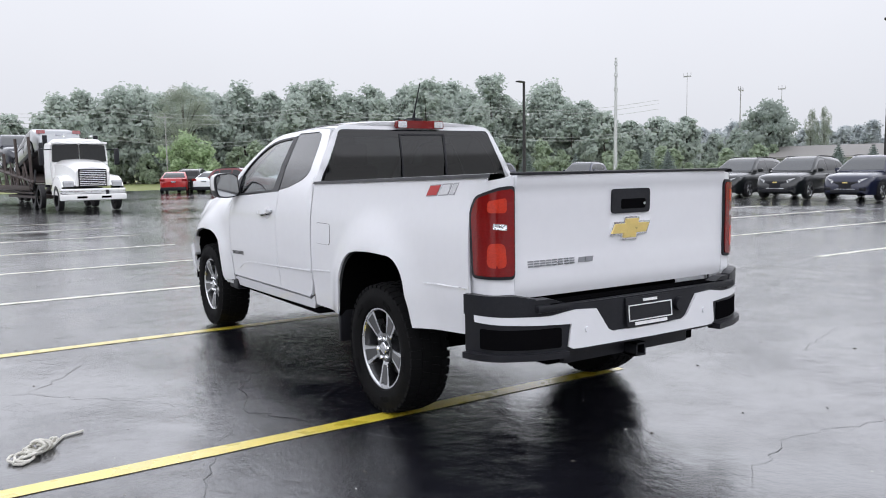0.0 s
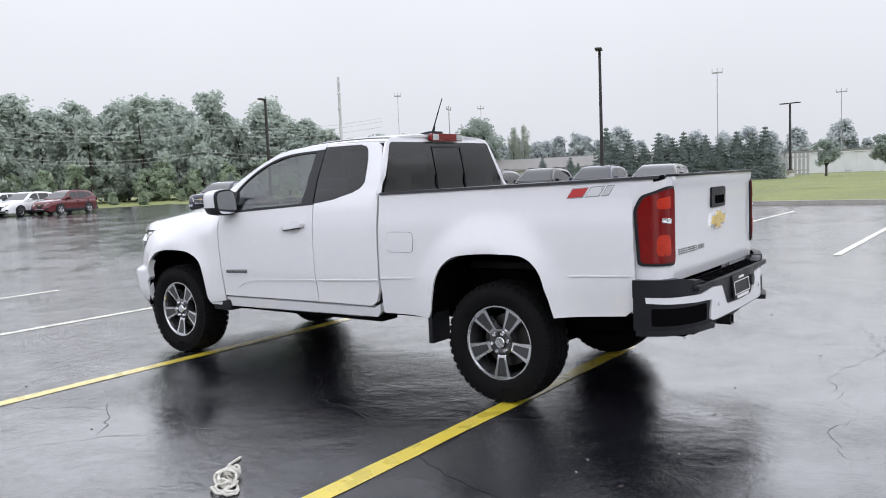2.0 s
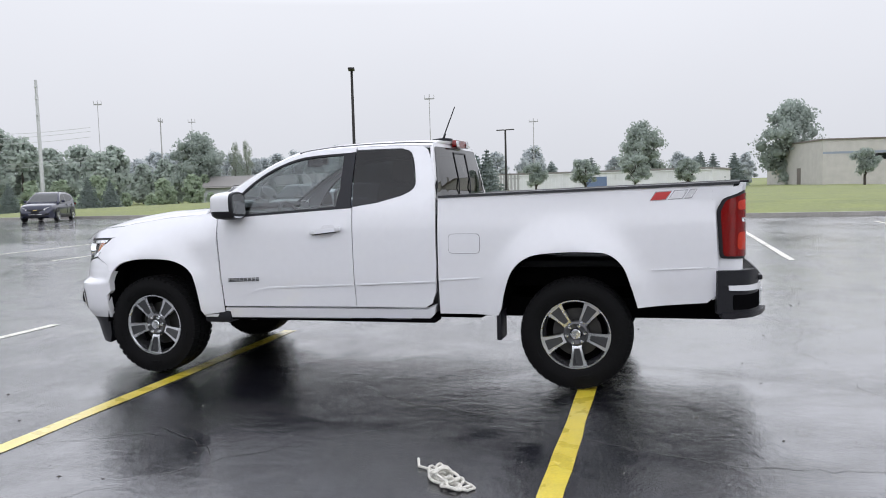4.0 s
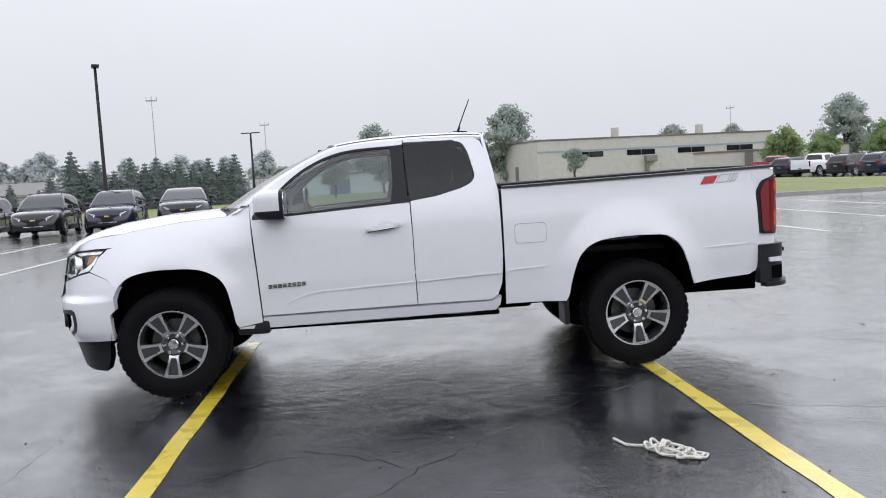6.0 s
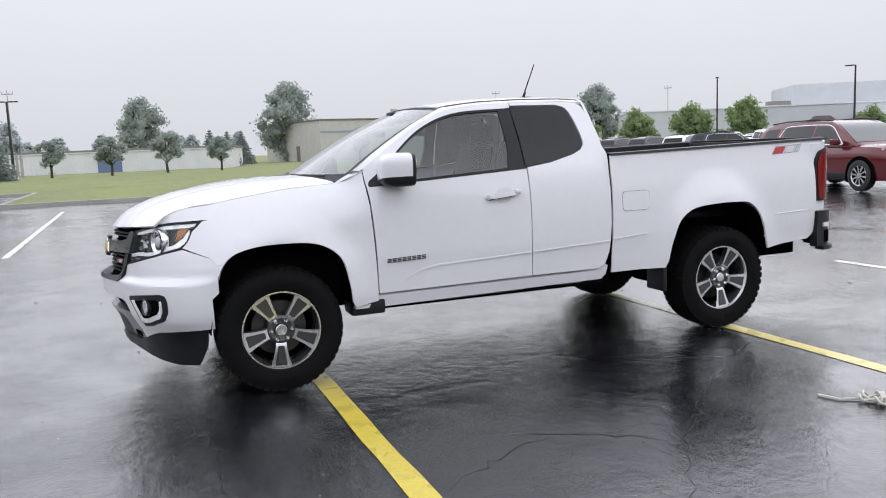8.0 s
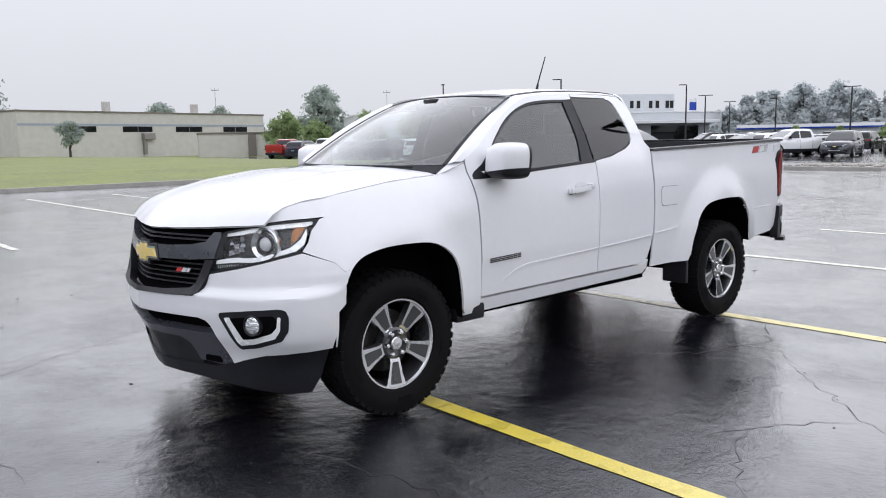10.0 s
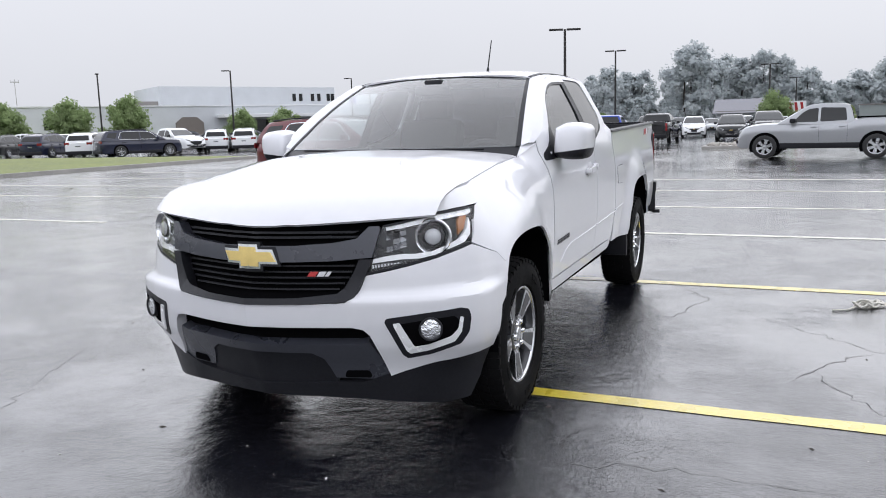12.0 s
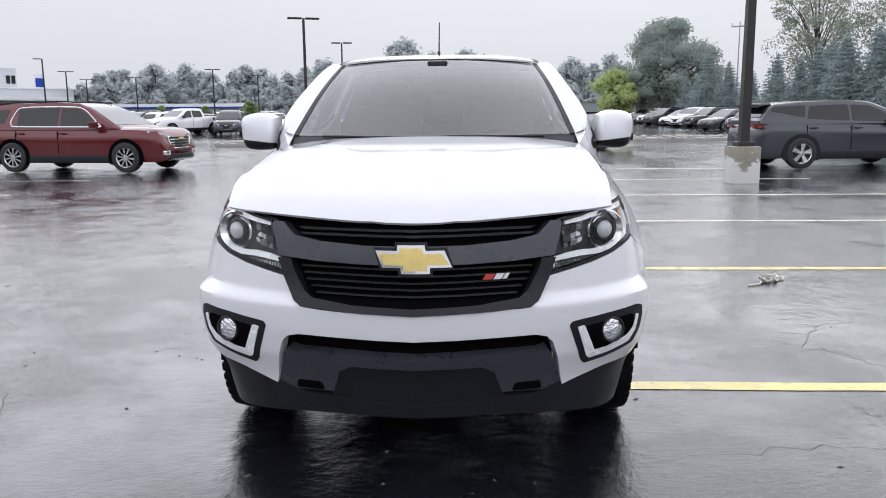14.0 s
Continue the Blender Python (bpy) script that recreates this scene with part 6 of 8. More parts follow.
BIGSUV = dict(SUV, L=5.2, W=1.99, wb=3.07, fo=0.94, r=0.375, zb=0.26, belt=1.08, wheel="ten", clad=0.36,
              deck=[(-2.6, 0.98), (-2.48, 1.10), (0.9, 1.08), (1.35, 1.10), (2.0, 1.085), (2.42, 1.035), (2.57, 0.88), (2.60, 0.58)],
              cabin=[(-2.55, 1.10), (-2.35, 1.45), (-2.15, 1.69), (-1.4, 1.755), (-0.2, 1.77), (0.35, 1.73), (0.72, 1.57), (1.48, 1.09)],
              wins=[[(0.98, 1.13), (-0.10, 1.14), (-0.10, 1.62), (0.38, 1.59), (0.60, 1.47)], [(-0.17, 1.14), (-1.28, 1.16), (-1.28, 1.61), (-0.17, 1.63)], [(-1.66, 1.21), (-2.20, 1.28), (-2.05, 1.57), (-1.52, 1.60)]],
              screen=(1.38, 0.56), rearglass=(-2.48, -2.24), mirror=0.92)
SPORT = dict(SUV, L=4.86, W=1.95, wb=2.863, fo=0.95, r=0.37, zb=0.25, belt=1.08, wheel="five", clad=0.34,
             deck=[(-2.43, 0.90), (-2.38, 1.06), (-2.2, 1.14), (0.85, 1.06), (1.3, 1.09), (1.95, 1.04), (2.3, 0.93), (2.42, 0.78), (2.43, 0.55)],
             cabin=[(-2.36, 1.13), (-2.22, 1.36), (-2.05, 1.575), (-1.3, 1.665), (-0.2, 1.695), (0.3, 1.66), (0.65, 1.51), (1.40, 1.08)],
             wins=[[(0.90, 1.12), (-0.15, 1.14), (-0.15, 1.57), (0.32, 1.54), (0.55, 1.42)], [(-0.22, 1.14), (-1.25, 1.19), (-1.15, 1.54), (-0.22, 1.58)], [(-1.30, 1.22), (-1.75, 1.33), (-2.12, 1.40), (-2.02, 1.52), (-1.25, 1.56)]],
             screen=(1.30, 0.50), rearglass=(-2.30, -2.10), mirror=0.85, rails=False)
SEDAN = dict(SUV, L=4.75, W=1.83, wb=2.80, fo=0.93, r=0.33, zb=0.18, belt=0.93, clad=0.18,
             deck=[(-2.37, 0.80), (-2.3, 0.98), (-1.7, 1.02), (0.75, 0.92), (1.2, 0.93), (1.85, 0.83), (2.25, 0.72), (2.37, 0.5)],
             cabin=[(-1.95, 0.99), (-1.3, 1.28), (-0.8, 1.42), (-0.1, 1.46), (0.3, 1.42), (1.25, 0.93)],
             wins=[[(0.72, 0.97), (-0.15, 0.98), (-0.15, 1.36), (0.25, 1.33)], [(-0.22, 0.98), (-1.25, 1.01), (-0.85, 1.32), (-0.22, 1.37)]],
             screen=(1.15, 0.35), rearglass=(-1.85, -1.05), mirror=0.62, rails=False)
PICKUP = dict(SUV, L=5.41, W=1.93, wb=3.337, fo=0.95, r=0.40, zb=0.36, belt=1.16, clad=0.36, wheel="chunky",
              deck=[(-2.68, 1.28), (-2.60, 1.33), (-0.98, 1.32), (-0.90, 1.22), (0.85, 1.17), (1.25, 1.20), (1.95, 1.18), (2.42, 1.10), (2.62, 0.92), (2.70, 0.62)],
              cabin=[(-0.93, 1.22), (-0.86, 1.50), (-0.78, 1.74), (-0.5, 1.79), (0.0, 1.80), (0.40, 1.76), (0.68, 1.62), (1.36, 1.19)],
              wins=[[(0.92, 1.20), (0.14, 1.21), (0.14, 1.66), (0.42, 1.63), (0.62, 1.51)], [(0.07, 1.21), (-0.72, 1.24), (-0.66, 1.64), (0.07, 1.67)]],
              screen=(1.26, 0.60), rearglass=(-0.90, -0.80), mirror=0.90, rails=False, bed=(-2.58, -1.0))


def lowered(sp, top):
    """The same car with its cabin brought down to the given height."""
    k = (top - sp["belt"]) / (max(z for _, z in sp["cabin"]) - sp["belt"])
    down = lambda pts: [(x, sp["belt"] + (z - sp["belt"]) * (k if z > sp["belt"] else 1)) for x, z in pts]
    sp["cabin"], sp["wins"] = down(sp["cabin"]), [down(w) for w in sp["wins"]]


lowered(BIGSUV, 1.71)
lowered(SPORT, 1.60)


def vehicle(spec, colour, name, label, category):
    """A parked car of soft lofted shape: body, cabin, glass, lamps, wheels."""
    sp = spec
    root = thing(name, label, category)
    body_m = PAINTS[colour]
    L, W, h = sp["L"], sp["W"], sp["W"] / 2
    deck, cab = smooth_table(sp["deck"], 120, 6), smooth_table(sp["cabin"], 120, 4)
    x0, x1 = -L / 2, L / 2
    xf = x1 - sp["fo"]
    xr = xf - sp["wb"]

    def taper(x):
        f = max(0.0, (x - (x1 - 0.75)) / 0.75)
        b = max(0.0, ((x0 + 0.6) - x) / 0.6)
        return h * (1 - 0.24 * f ** 2.4 - 0.10 * b ** 2.2)
    xs = [x0 + 0.001, x0 + 0.02, x0 + 0.06, x0 + 0.14] + [x0 + 0.25 + (L - 0.55) * i / 26 for i in range(27)] + [x1 - 0.2, x1 - 0.1, x1 - 0.04, x1 - 0.001]

    def section(x):
        w, zt = taper(x), lerp(deck, x)
        e = min(1.0, min(x - x0, x1 - x) / 0.12)
        zb = sp["zb"] + 0.10 * (1 - e) + 0.0
        mid = (zt + zb) / 2
        k = 0.90 + 0.10 * e ** 0.6
        return [(x, 0, zt + 0.02), (x, 0.55 * w * k, zt + 0.012), (x, 0.80 * w * k, zt - 0.005), (x, 0.92 * w * k, zt - 0.05), (x, 0.97 * w * k, zt - 0.14), (x, w * k, max(mid + 0.06, zt - 0.30)), (x, w * k * 0.985, mid - 0.02), (x, w * k * 0.99, zb + 0.16), (x, w * k * 0.94, zb)]
    part("body", hull(bmesh.new(), [section(x) for x in xs]), body_m, root)

    def cab_w(z, zr, x):
        wb = taper(x) * 0.935
        wr = h * 0.70
        t = max(0.0, min(1.0, (z - sp["belt"]) / max(0.05, (sp["cabin"][3][1] - sp["belt"]))))
        return wb + (wr - wb) * t ** 1.25
    cx0, cx1 = sp["cabin"][0][0], sp["cabin"][-1][0]
    cxs = [cx0 + (cx1 - cx0) * i / 30 for i in range(31)]

    def csec(x):
        zr = lerp(cab, x)
        lo = min(sp["belt"], zr) - 0.03
        out = [(x, 0, zr + 0.012)]
        for f in (0.5, 0.82, 0.95):
            out.append((x, cab_w(zr, zr, x) * f, zr + 0.010 - 0.03 * max(0, f - 0.7)))
        for i in range(5):
            z = (zr - 0.035) + (lo - zr + 0.035) * i / 4
            out.append((x, cab_w(z, zr, x), z))
        return out
    part("cabin", hull(bmesh.new(), [csec(x) for x in cxs]), body_m, root)
    for sgn in (-1, 1):
        for poly in sp["wins"]:
            part("window", sheet(rounded(poly, 0.05, 3), lambda x, z: Vector((x, sgn * (cab_w(z, 2, x) + 0.006), z)), 0.15, 0.006, (0, -sgn, 0)), CARGLASS, root)
        if sp is BIGSUV:
            k = (1.71 - 1.08) / (1.77 - 1.08)
            loop = curve([(1.02, 1.115), (0.45, 1.115), (-1.25, 1.130), (-1.42, 1.17), (-1.46, 1.26), (-1.36, 1.50), (-1.22, 1.63), (-0.6, 1.655), (0.10, 1.65), (0.42, 1.615), (0.64, 1.49), (1.03, 1.115)], 4)
            part("chrome_trim", tube(bmesh.new(), [(x, sgn * (cab_w(1.08 + (z - 1.08) * k, 2, x) + 0.004), 1.08 + (z - 1.08) * k) for x, z in loop], 0.017, 6), CHROME, root)
        # mirror, handles
        part("mirror", boxed(sp["mirror"] - 0.10, sp["mirror"] + 0.08, sgn * (h - 0.02), sgn * (h + 0.16), sp["belt"] + 0.02, sp["belt"] + 0.17, 0.04, 3), body_m if sp is not PICKUP else BLACK, root)
        for hx in ((sp["wins"][0][1][0] + 0.12), (sp["wins"][1][1][0] + 0.14)):
            part("door_handle", boxed(hx - 0.09, hx + 0.09, sgn * (h * 0.985), sgn * (h * 0.985 + 0.03), sp["belt"] - 0.13, sp["belt"] - 0.10, 0.008), body_m, root)
        for hx in (sp["wins"][0][1][0] - 0.04, sp["wins"][1][1][0] - 0.02):
            zt = lerp(deck, hx)
            part("door_gap", boxed(hx - 0.0025, hx + 0.0025, sgn * (h * 0.97), sgn * (h * 1.002), sp["zb"] + 0.2, sp["belt"] - 0.06), VOID, root)
        # lower cladding and wheel arches
        part("cladding", boxed(xr + 0.40, xf - 0.40, sgn * h * 0.93, sgn * (h * 1.005), sp["zb"] - 0.02, sp["zb"] + 0.17, 0.03), BLACK, root)
        for wx in (xr, xf):
            arch = [(wx + (sp["r"] + 0.085) * math.cos(a), sp["r"] + (sp["r"] + 0.085) * math.sin(a)) for a in [math.pi * (i / 16 * 1.24 - 0.12) for i in range(17)]]
            # Flat disc proud of the body: its dark colour stands for the shaded well.
            part("wheel_arch", sheet(arch, lambda x, z: Vector((x, sgn * (h * 1.006 if sp is not SEDAN else h * 1.0), z)), 0.2, 0.03, (0, -sgn, 0)), BLACK if sp in (SUV, SPORT) else VOID, root)
            tyre, rim = car_wheel(sp["r"], sp["wheel"])
            m = pose(wx, sgn * (h - 0.075), sp["r"], 17 * (1 + wx), 0, 90 if sgn > 0 else -90)
            w = share("wheel", tyre, root, m)
            share("rim", rim, w, pose(0, 0, 0))
        # lamps
        zt = lerp(deck, x1 - 0.25)
        fw = taper(x1 - 0.18)
        bm = bmesh.new()
        panel(bm, rounded([(0.56, zt - 0.20), (0.98, zt - 0.15), (1.03, zt - 0.03), (0.58, zt - 0.12)], 0.02), lambda u, z: Vector((x1 - 0.03 - 0.30 * u ** 5 - 0.3 * max(0, z - zt + 0.12), sgn * u * fw * 1.01, z)), 0.06, 0.02, (-1, -sgn * 0.5, 0))
        part("headlamp", bm, HEADLAMP, root)
        part("fog_trim", boxed(x1 - 0.10, x1 + 0.005, sgn * 0.60 * fw, sgn * 0.88 * fw, sp["zb"] + 0.16, sp["zb"] + 0.27, 0.02), CHROME if sp is BIGSUV else BLACK, root)
        rw = taper(x0 + 0.12)
        zt = min(lerp(deck, x0 + 0.15), 1.10)
        tl = [(0.62, zt - 0.17), (1.0, zt - 0.17), (1.0, zt - 0.02), (0.62, zt - 0.02)] if sp is not PICKUP else [(0.86, zt - 0.30), (1.0, zt - 0.30), (1.0, zt + 0.12), (0.86, zt + 0.12)]
        if sp is SPORT:
            tl = [(0.50, 0.985), (1.04, 0.965), (1.10, 1.045), (0.50, 1.050)]
        part("tail_lamp", sheet(rounded(tl, 0.02), lambda u, z: Vector((x0 - 0.005 + 0.28 * max(0, u - 0.72) ** 1.3, sgn * u * rw * 1.015, z)), 0.05, 0.03, (1, -sgn * 0.5, 0)), TAILRED, root)
    # front face
    zt = lerp(deck, x1 - 0.2)
    grille = part("grille", sheet(rounded([(-0.50, zt - 0.16), (0.50, zt - 0.16), (0.42, zt - 0.42), (-0.42, zt - 0.42)], 0.04), lambda y, z: Vector((x1 + 0.012 - 0.06 * (y / 0.5) ** 2 - 0.25 * max(0, z - zt + 0.22), y * h, z)), 0.08, 0.02, (-1, 0, 0)), BLACK, root)
    for dz in (0.22, 0.29, 0.36) if sp in (BIGSUV, PICKUP) else (0.20,):
        part("grille_bar", sheet([(-0.46, zt - dz - 0.010), (0.46, zt - dz - 0.010), (0.46, zt - dz + 0.010), (-0.46, zt - dz + 0.010)], lambda y, z: Vector((x1 + 0.020 - 0.06 * (y / 0.5) ** 2 - 0.25 * max(0, z - zt + 0.22), y * h, z)), 0.1, 0.01, (-1, 0, 0)), CHROME if sp is BIGSUV else BLACK, grille)
    if sp is not PICKUP:
        part("grille_emblem", boxed(x1 - 0.03, x1 + 0.035, -0.09, 0.09, zt - 0.225, zt - 0.175, 0.01), GOLD, grille)
    if sp in (SUV, BIGSUV):
        ring = rounded([(-0.54, zt - 0.15), (-0.43, zt - 0.43), (0.43, zt - 0.43), (0.54, zt - 0.15)], 0.07, 5)
        part("grille_surround", tube(bmesh.new(), [(x1 + 0.014 - 0.06 * (y / 0.5) ** 2 - 0.25 * max(0, z - zt + 0.22), y * h, z) for y, z in ring], 0.020, 6), SILVER, grille)
    part("lower_intake", boxed(x1 - 0.06, x1 + 0.010, -0.55 * h, 0.55 * h, sp["zb"] + 0.06, sp["zb"] + 0.18, 0.02), BLACK, root)
    part("front_plate_bar", boxed(x0 - 0.012, x0 + 0.01, -0.16, 0.16, 0.72 if sp is not PICKUP else 0.62, 0.80 if sp is not PICKUP else 0.70, 0.004), BADGE, root)
    part("rear_bumper", boxed(x0 - 0.02, x0 + 0.14, -0.90 * h, 0.90 * h, sp["zb"], sp["zb"] + 0.24, 0.04), BLACK, root)
    # glass fore and aft
    a, b = sp["screen"]

    def on_top(x, u, d):
        return Vector((x, u * (cab_w(lerp(cab, x), 0, x) * 0.93), lerp(cab, x) + d))
    part("windscreen", sheet([(-1, 0), (1, 0), (0.95, 1), (-0.95, 1)], lambda u, t: on_top(a + (b - a) * t, u, 0.018), (0.2, 0.15), 0.005, (-1, 0, -1)), WINDSCREEN, root)
    c, d = sp["rearglass"]
    part("rear_window", sheet([(-0.92, 0), (0.92, 0), (0.9, 1), (-0.9, 1)], lambda u, t: on_top(c + (d - c) * t, u, 0.014) + Vector((-0.014, 0, 0)), (0.2, 0.2), 0.005, (1, 0, 0)), CARGLASS, root)
    if sp is SPORT:
        part("roof_spoiler", hull(bmesh.new(), [[(x, 0, z + 0.03), (x, 0.55, z + 0.02), (x, 0.62, z - 0.02), (x, 0.60, z - 0.05)] for x, z in ((-2.30, 1.49), (-2.18, 1.515), (-2.02, 1.53))]), BLACK, root)
    if sp["rails"]:
        for sgn in (-1, 1):
            zr = max(z for _, z in sp["cabin"])
            part("roof_rail", tube(bmesh.new(), [(x, sgn * h * 0.66, lerp(cab, x) + 0.035) for x in (sp["cabin"][2][0] + 0.15, sp["cabin"][3][0], sp["cabin"][4][0], sp["cabin"][5][0])], 0.018, 6), BLACK, root)
    if "bed" in sp:
        y = h * 0.83
        # Dark slab at rail height: the open bed's shade is put into its colour.
        part("bed_shade_slab", boxed(sp["bed"][0], sp["bed"][1], -y, y, 1.20, 1.352, 0.01), VOID, root)
        part("tailgate", boxed(x0 - 0.012, x0 + 0.05, -0.80 * h, 0.80 * h, 0.80, 1.34, 0.02), body_m, root)
    return root


def place(car, x, y, az, z=0.0, lean=0.0):
    car.matrix_world = pose(x, y, z, 0, 0, az)
    return car


suv_dark = vehicle(SUV, "dark", "parked_suv", "dark green-grey compact SUV parked nose out, wet", "SUV")
suv_navy = vehicle(SUV, "navy", "parked_suv", "dark navy compact SUV with chrome grille, wet", "SUV")
suv_white = vehicle(SUV, "white", "parked_suv", "white compact SUV parked in a row", "SUV")
suv_red = vehicle(SUV, "red", "parked_suv", "dark red compact SUV standing in the lot", "SUV")
suv_grey = vehicle(SUV, "grey", "parked_suv", "grey compact SUV parked in a row", "SUV")
sedan_white = vehicle(SEDAN, "white", "parked_sedan", "white sedan parked in a row", "sedan")
sedan_silver = vehicle(SEDAN, "silver", "parked_sedan", "silver sedan parked in a row", "sedan")
pick_white = vehicle(PICKUP, "white", "parked_pickup", "white crew-cab pickup parked in a row", "pickup truck")
pick_black = vehicle(PICKUP, "black", "parked_pickup", "black crew-cab pickup seen from behind", "pickup truck")
pick_blue = vehicle(PICKUP, "blue", "parked_pickup", "bright blue crew-cab pickup seen from behind", "pickup truck")
pick_red = vehicle(PICKUP, "brightred", "parked_pickup", "red pickup parked by the lot's edge", "pickup truck")
big_dark = vehicle(BIGSUV, "navy", "parked_large_suv", "dark three-row SUV parked along the lawn", "SUV")

# the row by the lawn, noses to the lot
GROUP = "SUVs parked beside the lawn"
place(suv_dark, 26.6, 17.75, 190)["group"] = GROUP
place(suv_navy, 26.9, 12.4, 188)["group"] = GROUP
copy_thing(suv_dark, pose(26.6, 15.05, 0, 0, 0, 189))
sporty = place(vehicle(SPORT, "dark", "parked_suv", "black sporty SUV with a wide bright grille bar", "SUV"), 27.3, 9.75, 190)
sporty["group"] = GROUP
big = place(vehicle(BIGSUV, "navy", "navy_three_row_suv", "navy three-row SUV with bright window trim", "SUV"), 23.9, 33.6, 197)
copy_thing(suv_navy, pose(31.6, 33.2, 0, 0, 0, 205))
place(suv_red, 14.8, 48.3, -52)
copy_thing(suv_red, pose(24.0, 51.6, 0, 0, 0, 200))
place(suv_white, 22.3, 53.6, 200)
copy_thing(suv_white, pose(21.0, 55.2, 0, 0, 0, 200))
place(vehicle(SEDAN, "brightred", "parked_sedan", "low red car parked by the lot's edge", "car"), 11.5, 52.6, 70)
copy_thing(suv_dark, pose(13.0, 53.4, 0, 0, 0, 62))
copy_thing(sedan_white, pose(14.1, 51.4, 0, 0, 0, 48))
place(vehicle(BIGSUV, "red", "dark_red_three_row_suv", "dark red three-row SUV with chrome window trim, wet", "SUV"), 9.76, -13.2, 172)
place(vehicle(SPORT, "grey", "slate_grey_suv", "slate grey sporty SUV with silver wheels, wet", "SUV"), -9.15, -13.2, 186)
place(vehicle(PICKUP, "silver", "silver_grey_pickup", "silver-grey crew-cab pickup with black wheels, wet", "pickup truck"), -3.25, -23.0, -7)
place(pick_red, 61, -33.5, -60)["group"] = "cars beyond the lawn"
place(pick_blue, 8.1, -43.3, -88)
place(pick_black, 5.1, -43.2, -91)
place(sedan_white, 14.6, -51.6, 110)
place(sedan_silver, 12.4, -53.2, 200)
place(suv_grey, 16.5, -47, 100)
place(pick_white, 50.0, -62.0, 150)
place(big_dark, 36.3, -32.6, -118)
rnd = random.Random(7)
LOT = [suv_dark, suv_white, suv_grey, sedan_silver, sedan_white, pick_white, pick_black, suv_navy, suv_white, sedan_silver]


def row(xa, ya, xb, yb, n, az, jitter=4):
    for i in range(n):
        t = (i + 0.5) / n
        src = LOT[rnd.randrange(len(LOT))]
        ob = copy_thing(src, pose(xa + (xb - xa) * t + rnd.uniform(-0.3, 0.3), ya + (yb - ya) * t + rnd.uniform(-0.3, 0.3), 0, 0, 0, az + rnd.choice((0, 0, 180)) * 1.0 + rnd.uniform(-jitter, jitter)))
        ob["group"] = "cars in the far lot"


row(18, -45, 40, -72, 10, 60)
row(22, -60, 48, -88, 10, 60)
row(-3, -58, 22, -62, 8, 95)
row(-2, -48.5, 2.5, -48.5, 2, 95)
row(-4, -78, 40, -92, 12, 95)
# the row along the spruces, noses to the lane
sedan_grey = place(vehicle(SEDAN, "grey", "parked_sedan", "dark grey sedan parked along the spruces, wet", "sedan"), -17.6, -48.4, 28)
sedan_grey["group"] = "cars in the far lot"
for i, (src, x, y) in enumerate(((sedan_silver, -18.4, -37.6), (suv_dark, -17.3, -41.8), (suv_dark, -18.9, -57.5), (suv_white, -18.6, -60.6), (suv_white, -19.2, -64.0), (sedan_white, -19.4, -67.6), (suv_grey, -18.6, -71.3), (suv_white, -19.3, -75.0), (suv_white, -19.6, -79.0), (sedan_silver, -20.0, -83.0), (suv_white, -20.0, -87.0), (suv_grey, -20.2, -91.0))):
    copy_thing(src, pose(x, y, 0, 0, 0, 28 + 4 * math.sin(i * 2.1)))["group"] = "cars in the far lot"
# beyond the lawn, tails to it
for src, x, y, az in ((suv_navy, 58.2, -33.6, -62), (pick_white, 55.0, -34.0, -65), (suv_dark, 50.2, -34.0, -70), (suv_navy, 45.0, -33.4, -75), (suv_white, 41.2, -33.2, -60), (pick_white, 38.6, -38.5, 165), (suv_white, 37.2, -41.6, -55), (suv_white, 35.2, -42.4, -58), (sedan_silver, 33.0, -43.4, -60), (suv_white, 31.0, -44.2, -62), (sedan_white, 47, -44, 150), (pick_white, 51, -46, 160), (suv_white, 56, -44, 140)):
    copy_thing(src, pose(x, y, 0, 0, 0, az))["group"] = "cars beyond the lawn"
row(72, -46, 42, -62, 9, 40)

